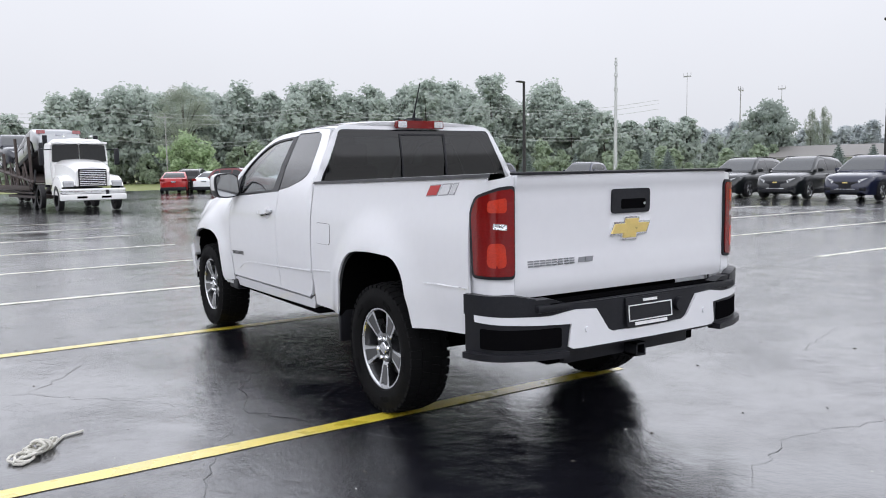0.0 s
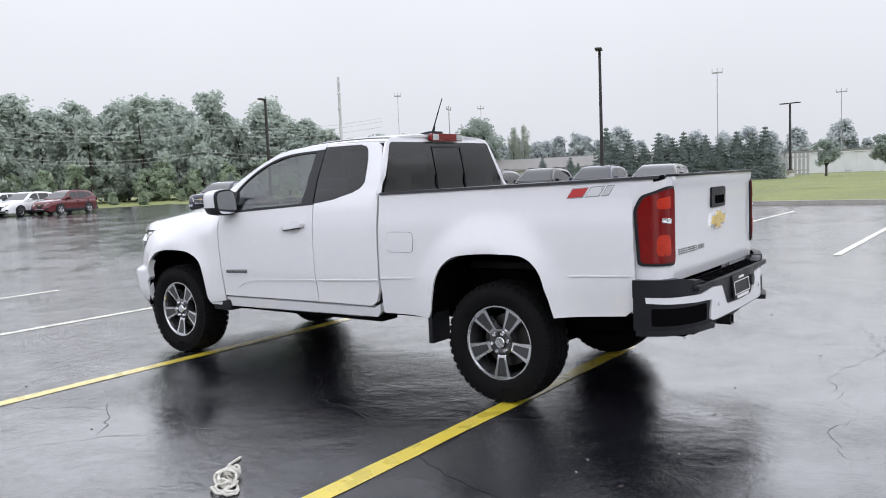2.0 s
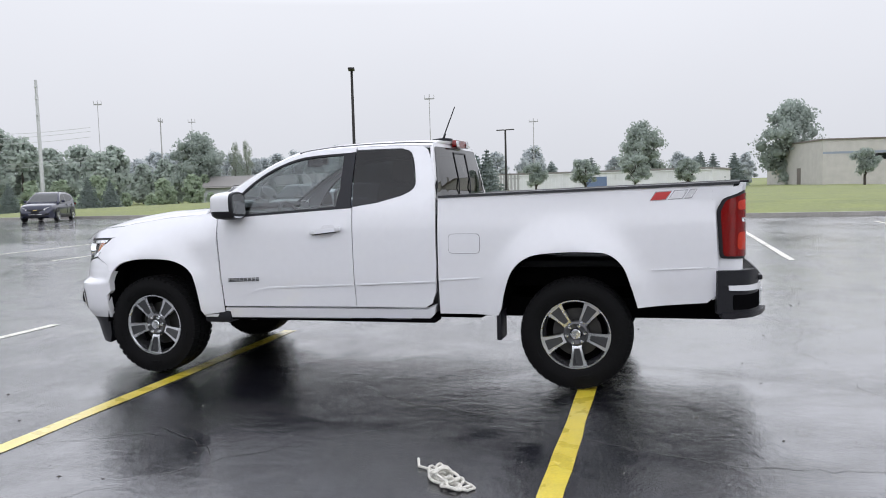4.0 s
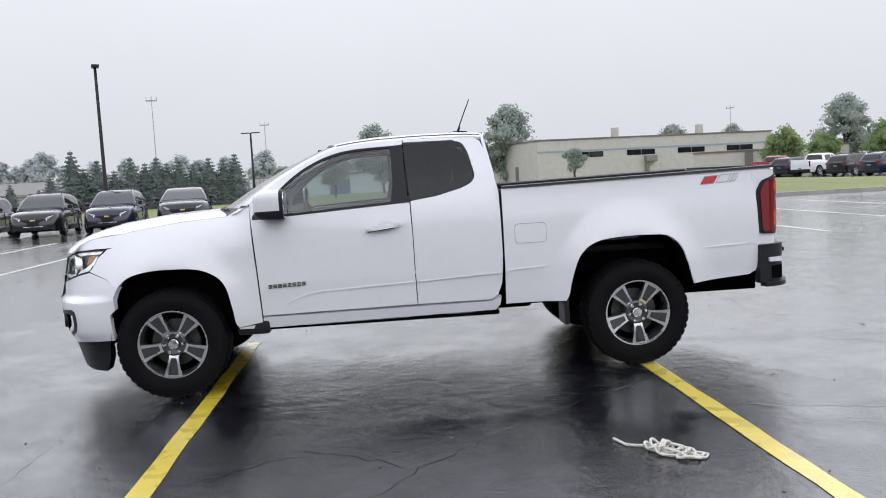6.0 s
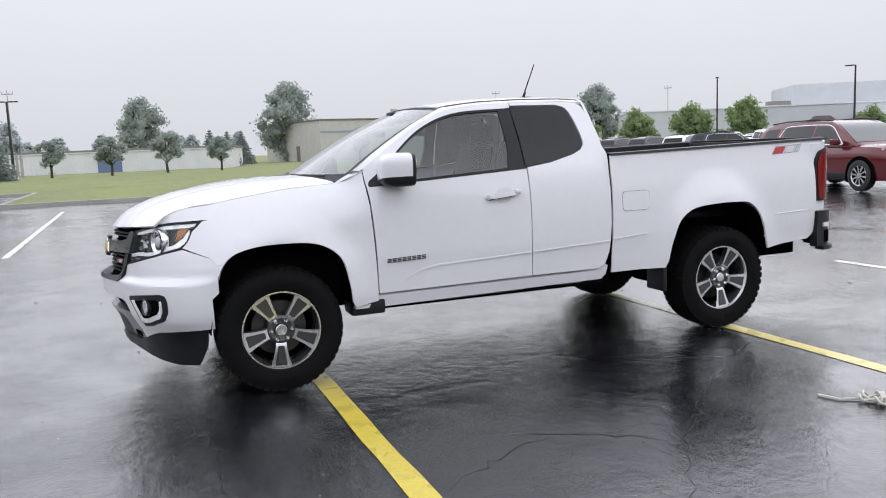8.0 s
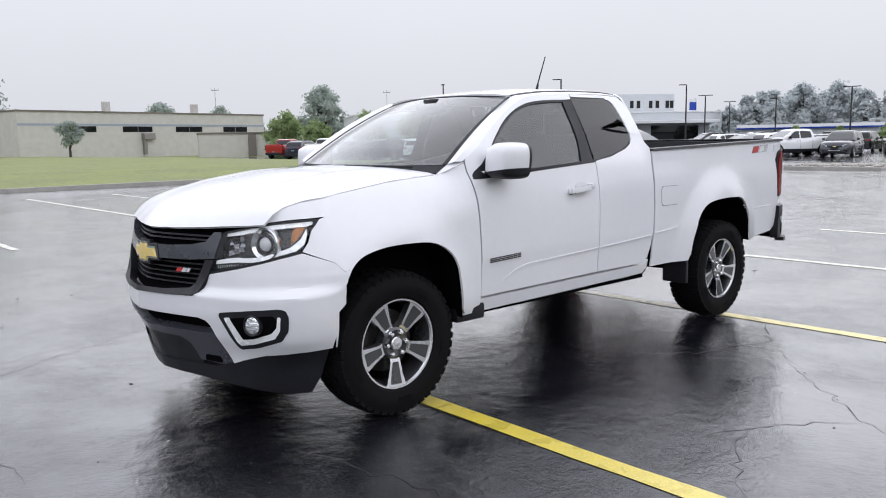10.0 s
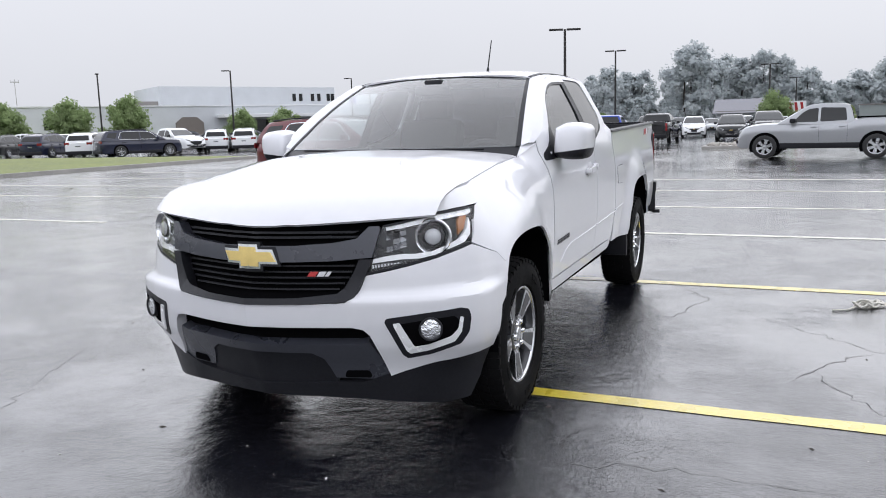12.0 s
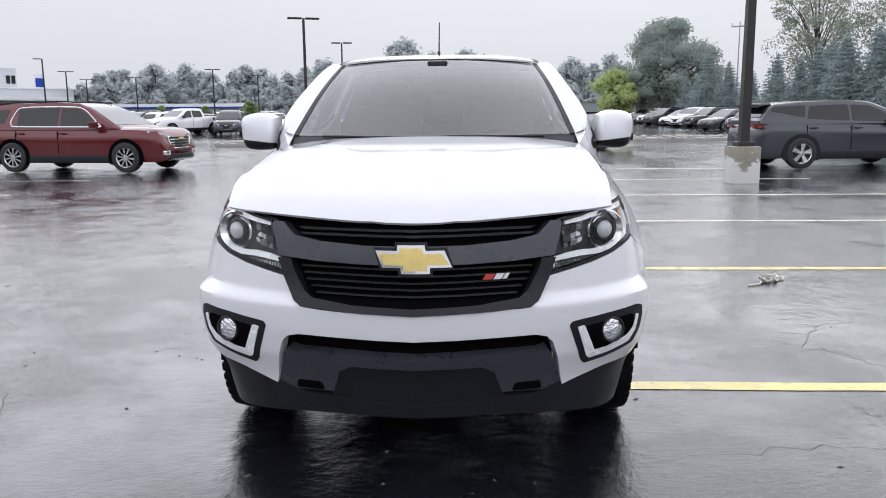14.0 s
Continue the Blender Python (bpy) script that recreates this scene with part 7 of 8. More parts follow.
# the tractor and its car-carrier trailer
semi = thing("semi_truck", "white day-cab semi tractor with a chrome bumper, wet", "semi truck")
semi.matrix_world = pose(2.12, 27.9, 0, 0, 0, -86)
SW = paint("semi_white_paint", (0.80, 0.80, 0.79))
part("hood", hull(bmesh.new(), [[(x, 0, z + 0.05), (x, w * 0.7, z), (x, w, z - 0.15), (x, w * 1.02, 0.95)] for x, w, z in ((-1.95, 0.92, 1.95), (-1.5, 0.86, 1.93), (-1.0, 0.78, 1.88), (-0.5, 0.70, 1.80), (-0.2, 0.64, 1.71), (-0.06, 0.58, 1.60))]), SW, semi)
for sgn in (-1, 1):
    bm = bmesh.new()
    hull(bm, [[(x, 0.55, z), (x, 0.80, z), (x, 1.08, z - 0.06), (x, 1.12, z - 0.25), (x, 1.10, 0.62)] for x, z in ((-1.75, 1.05), (-1.55, 1.24), (-1.25, 1.36), (-0.95, 1.39), (-0.6, 1.35), (-0.3, 1.24), (-0.12, 1.12), (-0.05, 0.98))])
    bmesh.ops.delete(bm, geom=[v for v in bm.verts if v.co.y < 0], context="VERTS")
    if sgn < 0:
        bmesh.ops.scale(bm, vec=(1, -1, 1), verts=bm.verts)
    bmesh.ops.recalc_face_normals(bm, faces=bm.faces)
    part("fender", bm, SW, semi)
    part("headlamp", boxed(-0.16, -0.03, sgn * 0.66, sgn * 1.04, 0.93, 1.16, 0.05, 3), HEADLAMP, semi)
    part("mirror", boxed(-1.95, -1.80, sgn * 1.28, sgn * 1.46, 1.75, 2.40, 0.04), BLACK, semi)
    part("mirror_arm", cyl(bmesh.new(), (-1.9, sgn * 1.0, 2.35), (-1.88, sgn * 1.36, 2.35), 0.02, n=6), BLACK, semi)
    part("exhaust_stack", cyl(bmesh.new(), (-3.3, sgn * 0.95, 0.9), (-3.3, sgn * 0.95, 2.95), 0.09, n=12), BLACK, semi)
    part("air_horn", cyl(bmesh.new(), (-2.2, sgn * 0.5, 2.88), (-1.9, sgn * 0.5, 2.88), 0.04, n=8), CHROME, semi)
    for wx in (-0.95, -4.3, -5.5):
        tyre, rim = car_wheel(0.50, "ten")
        share("wheel", tyre, semi, pose(wx, sgn * 1.02, 0.50, 0, 0, 90 if sgn > 0 else -90))
part("cab", hull(bmesh.new(), [[(x, 0, z + 0.06), (x, 0.80, z + 0.02), (x, 1.0, z - 0.12), (x, 1.05, z - 0.4), (x, 1.05, 1.0)] for x, z in ((-3.15, 2.72), (-2.3, 2.74), (-2.0, 2.66))]), SW, semi)
bm = bmesh.new()
for sgn in (-1, 1):
    panel(bm, rounded([(sgn * 0.02, 1.88), (sgn * 0.99, 1.88), (sgn * 0.95, 2.52), (sgn * 0.02, 2.55)], 0.05), lambda y, z: Vector((-1.925 - 0.02 * (z - 1.86) - 0.03 * abs(y), y, z)), 0.2, 0.02, (-1, 0, 0))
part("windscreen", bm, CARGLASS, semi)
part("cab_front", boxed(-2.02, -1.93, -1.02, 1.02, 1.1, 1.86, 0.04), SW, semi)
part("visor", boxed(-2.0, -1.72, -1.0, 1.0, 2.56, 2.64, 0.03), SW, semi)
gr = part("grille", boxed(-0.09, -0.03, -0.50, 0.50, 0.93, 1.58, 0.03), BLACK, semi)
for i in range(9):
    part("grille_bar", boxed(-0.04, -0.005, -0.46, 0.46, 0.97 + i * 0.066, 0.995 + i * 0.066, 0.005), CHROME, gr)
part("bumper", boxed(-0.22, 0.06, -1.16, 1.16, 0.42, 0.66, 0.06, 3), SW, semi)
part("bumper_top", boxed(-0.24, 0.03, -1.14, 1.14, 0.675, 0.86, 0.05, 3), CHROME, semi)
part("plate", boxed(0.03, 0.045, 0.42, 0.54, 0.62, 0.80, 0.005), BLACK, semi)
bm = bmesh.new()
for x in (-0.6, 0.25):
    box(bm, 0.055, 0.066, x, x + 0.35, 0.50, 0.58)
part("bumper_vent", bm, VOID, semi)
part("frame_rail", boxed(-6.2, -0.5, -0.45, 0.45, 0.60, 0.90, 0.02), STEEL, semi)
carrier = thing("car_carrier_trailer", "rusty dark steel car-carrier trailer loaded with wet cars", "trailer")
carrier.matrix_world = pose(1.62, 33.4, 0, 0, 0, -82)
RUST = mat("rusty_dark_steel", (0.06, 0.045, 0.04), rough=0.6, metal=0.3, var=0.5, scale=4)
for sgn in (-1, 1):
    part("lower_rail", boxed(-13.0, 0.4, sgn * 1.10, sgn * 1.25, 0.75, 0.95, 0.02), RUST, carrier)
    part("upper_rail", cyl(bmesh.new(), (0.9, sgn * 1.15, 1.10), (-6.5, sgn * 1.15, 1.75), 0.07, n=8), RUST, carrier)
    part("upper_rail", cyl(bmesh.new(), (-6.5, sgn * 1.15, 1.75), (-12.8, sgn * 1.15, 1.6), 0.07, n=8), RUST, carrier)
    for x in (0.6, -0.5, -1.6, -2.7, -3.8, -6.2, -9.2, -12.4):
        part("post", cyl(bmesh.new(), (x, sgn * 1.17, 0.85), (x - 0.25, sgn * 1.15, 2.95 if x in (0.6, -1.6) else 2.35 if x == -3.8 else 1.75), 0.06, n=8), RUST, carrier)
    for x in (0.4, -0.8, -2.0, -3.2, -4.6):
        part("brace", cyl(bmesh.new(), (x, sgn * 1.19, 0.75), (x - 0.9, sgn * 1.17, 1.95), 0.035, n=6), RUST, carrier)
    part("ramp", boxed(-4.4, 0.9, sgn * 0.45, sgn * 1.0, 0.40, 0.52, 0.02), RUST, carrier)
    part("hose", tube(bmesh.new(), [(0.9, sgn * 1.1, 1.6), (1.0, sgn * 1.16, 1.1), (0.8, sgn * 1.2, 0.8), (0.3, sgn * 1.2, 0.9)], 0.025, 6), BLACK, carrier)
    for x in (-9.6, -10.8):
        share("wheel", car_wheel(0.50, "ten")[0], carrier, pose(x, sgn * 1.0, 0.50, 0, 0, 90 if sgn > 0 else -90))
part("deck", boxed(-13.0, 0.4, -1.1, 1.1, 0.60, 0.68), RUST, carrier)
part("upper_deck", sheet([(-1.1, 0), (1.1, 0), (1.1, 7.4), (-1.1, 7.4)], lambda y, t: Vector((0.9 - t, y, 1.10 + 0.088 * t)), (1.1, 1.5), 0.05, (0, 0, -1)), RUST, carrier)
up = copy_thing(sedan_silver, carrier.matrix_world @ pose(-1.6, 0, 1.78, 0, 13, 180))
copy_thing(suv_grey, carrier.matrix_world @ pose(-7.0, 0, 1.72, 0, 0, 0))


# ---- plants ----
BARK = mat("wet_bark", (0.055, 0.045, 0.038), rough=0.8, var=0.4, scale=5, bump=0.6, bump_scale=30)


def foliage(name, colour, var=0.35):
    m, nt, b = nodes_of(name)
    n, l = nt.nodes, nt.links
    geo, tc = n.new("ShaderNodeNewGeometry"), n.new("ShaderNodeTexCoord")
    no = n.new("ShaderNodeTexNoise")
    no.inputs["Scale"].default_value, no.inputs["Detail"].default_value = 0.45, 3
    l.new(tc.outputs["Object"], no.inputs["Vector"])
    add = n.new("ShaderNodeMath")
    l.new(geo.outputs["Random Per Island"], add.inputs[0])
    l.new(no.outputs["Fac"], add.inputs[1])
    mr = n.new("ShaderNodeMapRange")
    mr.inputs["From Min"].default_value, mr.inputs["From Max"].default_value = 0.3, 1.7
    mr.inputs["To Min"].default_value, mr.inputs["To Max"].default_value = 1 - var, 1 + var
    l.new(add.outputs[0], mr.inputs["Value"])
    sc = n.new("ShaderNodeVectorMath")
    sc.operation = "SCALE"
    sc.inputs[0].default_value = colour
    l.new(mr.outputs[0], sc.inputs["Scale"])
    l.new(sc.outputs[0], b.inputs["Base Color"])
    b.inputs["Roughness"].default_value = 0.85
    b.inputs["Specular IOR Level"].default_value = 0.08
    tr = n.new("ShaderNodeBsdfTranslucent")
    l.new(sc.outputs[0], tr.inputs["Color"])
    mix = n.new("ShaderNodeMixShader")
    mix.inputs[0].default_value = 0.5
    l.new(b.outputs[0], mix.inputs[1])
    l.new(tr.outputs[0], mix.inputs[2])
    l.new(mix.outputs[0], n["Material Output"].inputs[0])
    return m


# Most leaf colours are lifted toward grey-green: distance haze is put into them.
LEAF = foliage("broad_leaves", (0.40, 0.47, 0.355), 0.15)
LEAF_BRIGHT = foliage("fresh_leaves", (0.29, 0.37, 0.18), 0.2)
LEAF_BUSH = foliage("pale_green_leaves", (0.42, 0.52, 0.33), 0.15)
LEAF_YELLOW = foliage("yellow_green_leaves", (0.50, 0.58, 0.27), 0.15)
LEAF_DARK = foliage("dark_leaves", (0.38, 0.43, 0.39), 0.12)
# The wood's and far trees' colours carry the most painted haze.
LEAF_FAR = foliage("haze_lightened_leaves", (0.465, 0.52, 0.47), 0.10)
LEAF_MIST = foliage("haze_painted_leaves", (0.54, 0.575, 0.585), 0.04)
LEAF_THIN = foliage("sparse_grey_leaves", (0.34, 0.38, 0.31), 0.15)
NEEDLE = foliage("spruce_needles", (0.36, 0.42, 0.415), 0.18)
NEEDLE_FAR = foliage("distant_spruce_needles", (0.255, 0.30, 0.285), 0.2)


def cards(points, sizes, rng, nor, loose=1.5, aspect=1.5):
    """Small leaf-shaped faces at the points, lying loosely across the given normals: vertices and faces."""
    n = len(points)
    d = np.asarray(nor) + rng.normal(size=(n, 3)) * loose
    d /= np.linalg.norm(d, axis=1)[:, None]
    e = np.cross(d, rng.normal(size=(n, 3)))
    e /= np.linalg.norm(e, axis=1)[:, None]
    f = np.cross(d, e)
    s = np.asarray(sizes)[:, None]
    P = np.asarray(points)
    v = np.stack([P - e * s * 0.5, P - f * s * 0.3 * aspect, P + e * s * 0.5 - d * s * 0.1, P + f * s * 0.3 * aspect], 1).reshape(-1, 3)
    q = np.arange(n * 4).reshape(-1, 4)
    return v, q


def leaf_mesh(name, v, q, m):
    me = bpy.data.meshes.new(name)
    me.from_pydata(v.tolist(), [], q.tolist())
    me.materials.append(m)
    return me


def crown_points(rng, clumps, per, near=0.70, reach=0.55):
    """Points in the skins of the clumps, and the way out of the crown at each."""
    out, nor = [], []
    for c, r in clumps:
        d = rng.normal(size=(per, 3))
        d[:, 2] += 0.25
        d /= np.linalg.norm(d, axis=1)[:, None]
        rad = r * (near + reach * rng.random(per) ** 1.3)
        out.append(np.array(c) + d * rad[:, None] * np.array([1, 1, 0.85]))
        e = d + rng.normal(size=(per, 3)) * 0.30 + np.array([0, 0, 0.25])
        nor.append(e / np.linalg.norm(e, axis=1)[:, None])
    return np.concatenate(out), np.concatenate(nor)


ICO = bmesh.new()
bmesh.ops.create_icosphere(ICO, subdivisions=1, radius=1.0)
ICO_V = np.array([tuple(v.co) for v in ICO.verts])
ICO_F = np.array([[v.index for v in f.verts] for f in ICO.faces])
ICO.free()


def lumps(name, clumps, rng, m, k):
    """Uneven inner masses of the crown, under the leaves."""
    n = len(ICO_V)
    V = np.concatenate([np.array(c) + ICO_V * r * k * np.array([1, 1, 0.85]) * (0.80 + 0.36 * rng.random((n, 1))) for c, r in clumps])
    V[:, 2] = np.maximum(V[:, 2], 0.02)
    F = np.concatenate([ICO_F + n * i for i in range(len(clumps))])
    me = leaf_mesh(name, V, F, m)
    me.polygons.foreach_set("use_smooth", [True] * len(me.polygons))
    return me


def broad_tree(name, label, H, R, m, seed, trunk=0.28, per=150, leaf=0.35, clumps=26, low=0.30, thin=False):
    """A tapered trunk with limbs and an uneven crown of leaves."""
    rng = np.random.default_rng(seed)
    root = thing(name, label, "tree")
    bm = bmesh.new()
    tr = (0.008 if thin else 0.022) * H + 0.02
    tube(bm, [(0, 0, -0.1), (0.02 * H, 0, H * 0.2), (0.0, 0.01 * H, H * 0.45), (0.02 * H, 0.02 * H, H * 0.8)], [tr * 1.2, tr, tr * 0.7, tr * 0.2], 8)
    cl = []
    for i in range(clumps):
        t = low + (1 - low) * (i + rng.random()) / clumps
        a = rng.random() * 2 * math.pi
        w = R * math.sin(math.pi * min(0.97, max(0.12, (t - low * 0.65) / (1 - low * 0.55)))) ** 0.7
        rr = w * (0.25 + 0.65 * rng.random())
        c = (rr * math.cos(a), rr * math.sin(a), H * (0.04 + 0.90 * t) - 0.25 * R * rng.random())
        cl.append((c, R * (0.15 + 0.17 * rng.random()) * (0.8 if thin else 1)))
        if i % 2 == 0:
            z0 = c[2] * (0.45 + 0.2 * rng.random())
            tube(bm, [(0.01 * H, 0, z0), (c[0] * 0.5, c[1] * 0.5, (z0 + c[2]) / 2 + 0.03 * H), c], [tr * 0.45, tr * 0.3, tr * 0.1], 5)
    part("trunk", bm, BARK, root)
    pts, nor = crown_points(rng, cl, per)
    v, q = cards(pts, leaf * (0.6 + 0.8 * rng.random(len(pts))), rng, nor)
    crown = share("crown", leaf_mesh("crown", v, q, m), root, Matrix.Identity(4))
    crown["kind"] = "stuff"
    if not thin:
        share("crown_core", lumps("crown_core", cl, rng, m, 0.62), crown, Matrix.Identity(4))["kind"] = "stuff"
    return root


def spruce(name, label, H, R, m, seed, density=1.0, leaf=0.22):
    """Whorls of drooping boughs, each a flat spray of needles, round a straight trunk."""
    rng = np.random.default_rng(seed)
    root = thing(name, label, "tree")
    bm = bmesh.new()
    tube(bm, [(0, 0, -0.1), (0, 0, H * 0.5), (0, 0, H * 0.98)], [0.018 * H, 0.011 * H, 0.003 * H], 7)
    pts, sz, nor = [], [], []
    whorls = int(H * 3.0)
    for w in range(whorls):
        t = (w + 0.3) / whorls
        z = H * (0.04 + 0.94 * t)
        reach = R * (1 - t) ** 0.80 + 0.08
        n = max(6, int(13 * (1 - t) + 5))
        off = rng.random() * 6
        for k in range(n):
            a = off + 2 * math.pi * k / n + rng.normal() * 0.12
            r = reach * (0.72 + 0.42 * rng.random())
            droop = 0.26 * r
            if k % 3 == 0 and t < 0.8:
                tube(bm, [(0, 0, z), (0.5 * r * math.cos(a), 0.5 * r * math.sin(a), z - 0.1 * r), (r * math.cos(a), r * math.sin(a), z - droop)], [0.02, 0.014, 0.005], 4)
            m_ = max(8, int(r * 46 * density))
            s = 0.25 + 0.75 * rng.random(m_) ** 0.6
            side = rng.normal(size=m_) * 0.20 * r * (0.45 + s * 0.5)
            x = r * s * math.cos(a) - side * math.sin(a)
            y = r * s * math.sin(a) + side * math.cos(a)
            zz = z - droop * s ** 1.5 + 0.07 * r * np.where(s > 0.85, 1, 0) + rng.normal(size=m_) * 0.03 - np.abs(side) * 0.30
            pts.append(np.stack([x, y, zz], 1))
            sz.append(leaf * (0.6 + 0.7 * rng.random(m_)))
            e = np.stack([0.55 * s * math.cos(a) + rng.normal(size=m_) * 0.25, 0.55 * s * math.sin(a) + rng.normal(size=m_) * 0.25, 0.75 + 0 * s], 1)
            nor.append(e / np.linalg.norm(e, axis=1)[:, None])
    pts, sz, nor = np.concatenate(pts), np.concatenate(sz), np.concatenate(nor)
    part("trunk", bm, BARK, root)
    v, q = cards(pts, sz, rng, nor, 0.75, 1.0)
    crown = share("crown", leaf_mesh("crown", v, q, m), root, Matrix.Identity(4))
    core = [((0, 0, H * (0.06 + 0.86 * i / 14)), 0.62 * R * (1 - i / 15) ** 0.85 + 0.03) for i in range(15)]
    share("crown_core", lumps("crown_core", core, rng, m, 1.0), crown, Matrix.Identity(4))
    return root


def polar(az, d, ox=-3.0, oy=2.0):
    return ox + d * math.cos(radians(az)), oy + d * math.sin(radians(az))


# the wood beyond the lot
def woodland(name, label, spans, m, seed, leaf=0.55, per=70, k_in=0.56):
    """A belt of joined crowns: spans of (azimuth from, to, distance, top height, step)."""
    rng = np.random.default_rng(seed)
    pts, bm, core = [], bmesh.new(), []
    for a0, a1, dist, top, step in spans:
        n = max(1, int(radians(abs(a1 - a0)) * dist / step))
        for i in range(n):
            a = a0 + (a1 - a0) * (i + rng.random()) / n
            d = dist + rng.normal() * 4
            x, y = polar(a, d)
            H = top * (0.80 + 0.28 * rng.random())
            R = H * (0.30 + 0.12 * rng.random())
            tube(bm, [(x, y, -0.2), (x + 0.2, y, H * 0.4), (x, y + 0.2, H * 0.85)], [0.22, 0.15, 0.04], 5)
            cl = []
            for k in range(60):
                t = 0.05 + 0.95 * (k + rng.random()) / 60
                w = R * math.sin(math.pi * min(0.96, 0.25 + 0.75 * t)) ** 0.6 * (0.3 + 0.7 * rng.random())
                b = rng.random() * 6.283
                cl.append(((x + w * math.cos(b), y + w * math.sin(b), H * (0.04 + 0.92 * t)), R * (0.11 + 0.14 * rng.random())))
            p, nrm = crown_points(rng, cl, per, 0.55, 1.15)
            out = (p - np.array([x, y, H * 0.45])) / R
            nrm = 0.35 * nrm + out / np.maximum(0.3, np.linalg.norm(out, axis=1))[:, None]
            pts.append((p, nrm))
            core += cl
    P, N = np.concatenate([p for p, _ in pts]), np.concatenate([p for _, p in pts])
    P[:, 2] = np.maximum(P[:, 2], 0.1)
    v, q = cards(P, leaf * (0.5 + rng.random(len(P))), rng, N, 0.7)
    root = tagged(new(name), label, "trees", "", "stuff")
    part("trunks", bm, BARK, root)["kind"] = "stuff"
    share("leaves", leaf_mesh("leaves", v, q, m), root, Matrix.Identity(4))["kind"] = "stuff"
    share("inner_foliage", lumps("inner_foliage", core, rng, m, k_in), root, Matrix.Identity(4))["kind"] = "stuff"
    return root


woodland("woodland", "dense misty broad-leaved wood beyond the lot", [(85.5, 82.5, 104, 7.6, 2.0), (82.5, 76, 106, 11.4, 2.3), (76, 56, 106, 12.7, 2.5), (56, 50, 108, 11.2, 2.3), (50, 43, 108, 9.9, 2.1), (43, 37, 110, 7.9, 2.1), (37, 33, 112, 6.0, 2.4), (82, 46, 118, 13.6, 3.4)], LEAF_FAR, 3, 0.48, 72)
woodland("scrub", "lighter scrub and young trees along the wood's edge", [(84.5, 47, 100, 4.6, 3.0), (47, 30, 98, 3.4, 3.5), (60, 30, 88, 1.4, 3.5), (88, 60, 98, 1.6, 3.0)], LEAF, 4, 0.36, 42)
woodland("far_trees", "trees far behind the buildings, distance haze painted into their leaves", [(42, 22, 145, 8.4, 2.4), (24, 6, 150, 8.2, 4.6), (8, -12, 160, 6.5, 7), (-62, -81, 135, 9.0, 2.2), (-60, -101, 124, 3.6, 2.6), (-81.8, -90.3, 122, 12.2, 2.4), (-90.3, -94.5, 128, 7.8, 2.6), (-94.5, -104, 140, 10.6, 2.8), (-60, -101, 128, 5.8, 2.0)], LEAF_MIST, 5, 0.42, 62, 0.72)
woodland("hedge", "row of rounded green shrubs in the far lot", [(-64, -78, 84, 2.6, 4.0)], LEAF_BRIGHT, 6, 0.26, 35)

t_big = broad_tree("broad_tree", "large open broad-leaved tree behind the buildings", 11.5, 5.0, LEAF_DARK, 11, per=90, leaf=0.36, clumps=80, low=0.15)
t_big.matrix_world = Matrix.Translation((*polar(-32.5, 138), 0))
copy_thing(t_big, Matrix.Translation((*polar(0.0, 118), 0)) @ pose(0, 0, 0, 0, 0, 80) @ Matrix.Diagonal((0.80, 0.80, 0.90, 1)))
copy_thing(t_big, Matrix.Translation((*polar(-10.1, 112), 0)) @ pose(0, 0, 0, 0, 0, 200) @ Matrix.Diagonal((1.0, 1.0, 1.02, 1)))
copy_thing(t_big, Matrix.Translation((*polar(-21.5, 150), 0)) @ pose(0, 0, 0, 0, 0, 120) @ Matrix.Diagonal((0.9, 0.9, 0.80, 1)))
copy_thing(t_big, Matrix.Translation((*polar(-25.5, 150), 0)) @ pose(0, 0, 0, 0, 0, 20) @ Matrix.Diagonal((0.6, 0.6, 0.75, 1)))
copy_thing(t_big, Matrix.Translation((*polar(32.0, 104), 0)) @ pose(0, 0, 0, 0, 0, 300) @ Matrix.Diagonal((0.8, 0.8, 0.82, 1)))
t_dark = broad_tree("broad_tree", "tall dense dark green tree beside the spruces", 9.5, 4.2, LEAF_DARK, 12, per=330, leaf=0.17, clumps=120, low=0.08)
t_dark.matrix_world = Matrix.Translation((*polar(-103.2, 99, -0.2, 6.9), 0)) @ Matrix.Diagonal((1.55, 1.55, 1.31, 1))
t_yel = broad_tree("broad_tree", "small yellow-green tree across the lot", 4.0, 2.2, LEAF_YELLOW, 13, per=110, leaf=0.20, clumps=44, low=0.2)
t_yel.matrix_world = Matrix.Translation((*polar(-99.8, 94, -0.2, 6.9), 0)) @ Matrix.Diagonal((1.5, 1.5, 1.6, 1))
t_thin = broad_tree("broad_tree", "tall sparse tree rising over the spruces", 12.5, 4.2, LEAF_THIN, 14, per=230, leaf=0.125, clumps=70, low=0.35, thin=True)
t_thin.matrix_world = Matrix.Translation((*polar(-112.5, 86, -0.2, 6.9), 0)) @ Matrix.Diagonal((1.3, 1.3, 1.3, 1))
copy_thing(t_thin, Matrix.Translation((*polar(-117.5, 83, -0.2, 6.9), 0)) @ pose(0, 0, 0, 0, 0, 130))
copy_thing(t_thin, Matrix.Translation((*polar(74.0, 92), 0)) @ pose(0, 0, 0, 0, 0, 50) @ Matrix.Diagonal((0.74, 0.74, 0.72, 1)))
for az, k in ((29.5, 0.66), (28.7, 0.68)):
    copy_thing(t_thin, Matrix.Translation((*polar(az, 106), 0)) @ pose(0, 0, 0, 0, 0, az * 90) @ Matrix.Diagonal((0.20, 0.20, 0.77 * k, 1)))
t_bush = broad_tree("rounded_bush", "large rounded fresh green bush at the wood's edge", 5.6, 3.4, LEAF_BUSH, 17, per=130, leaf=0.26, clumps=70, low=0.03)
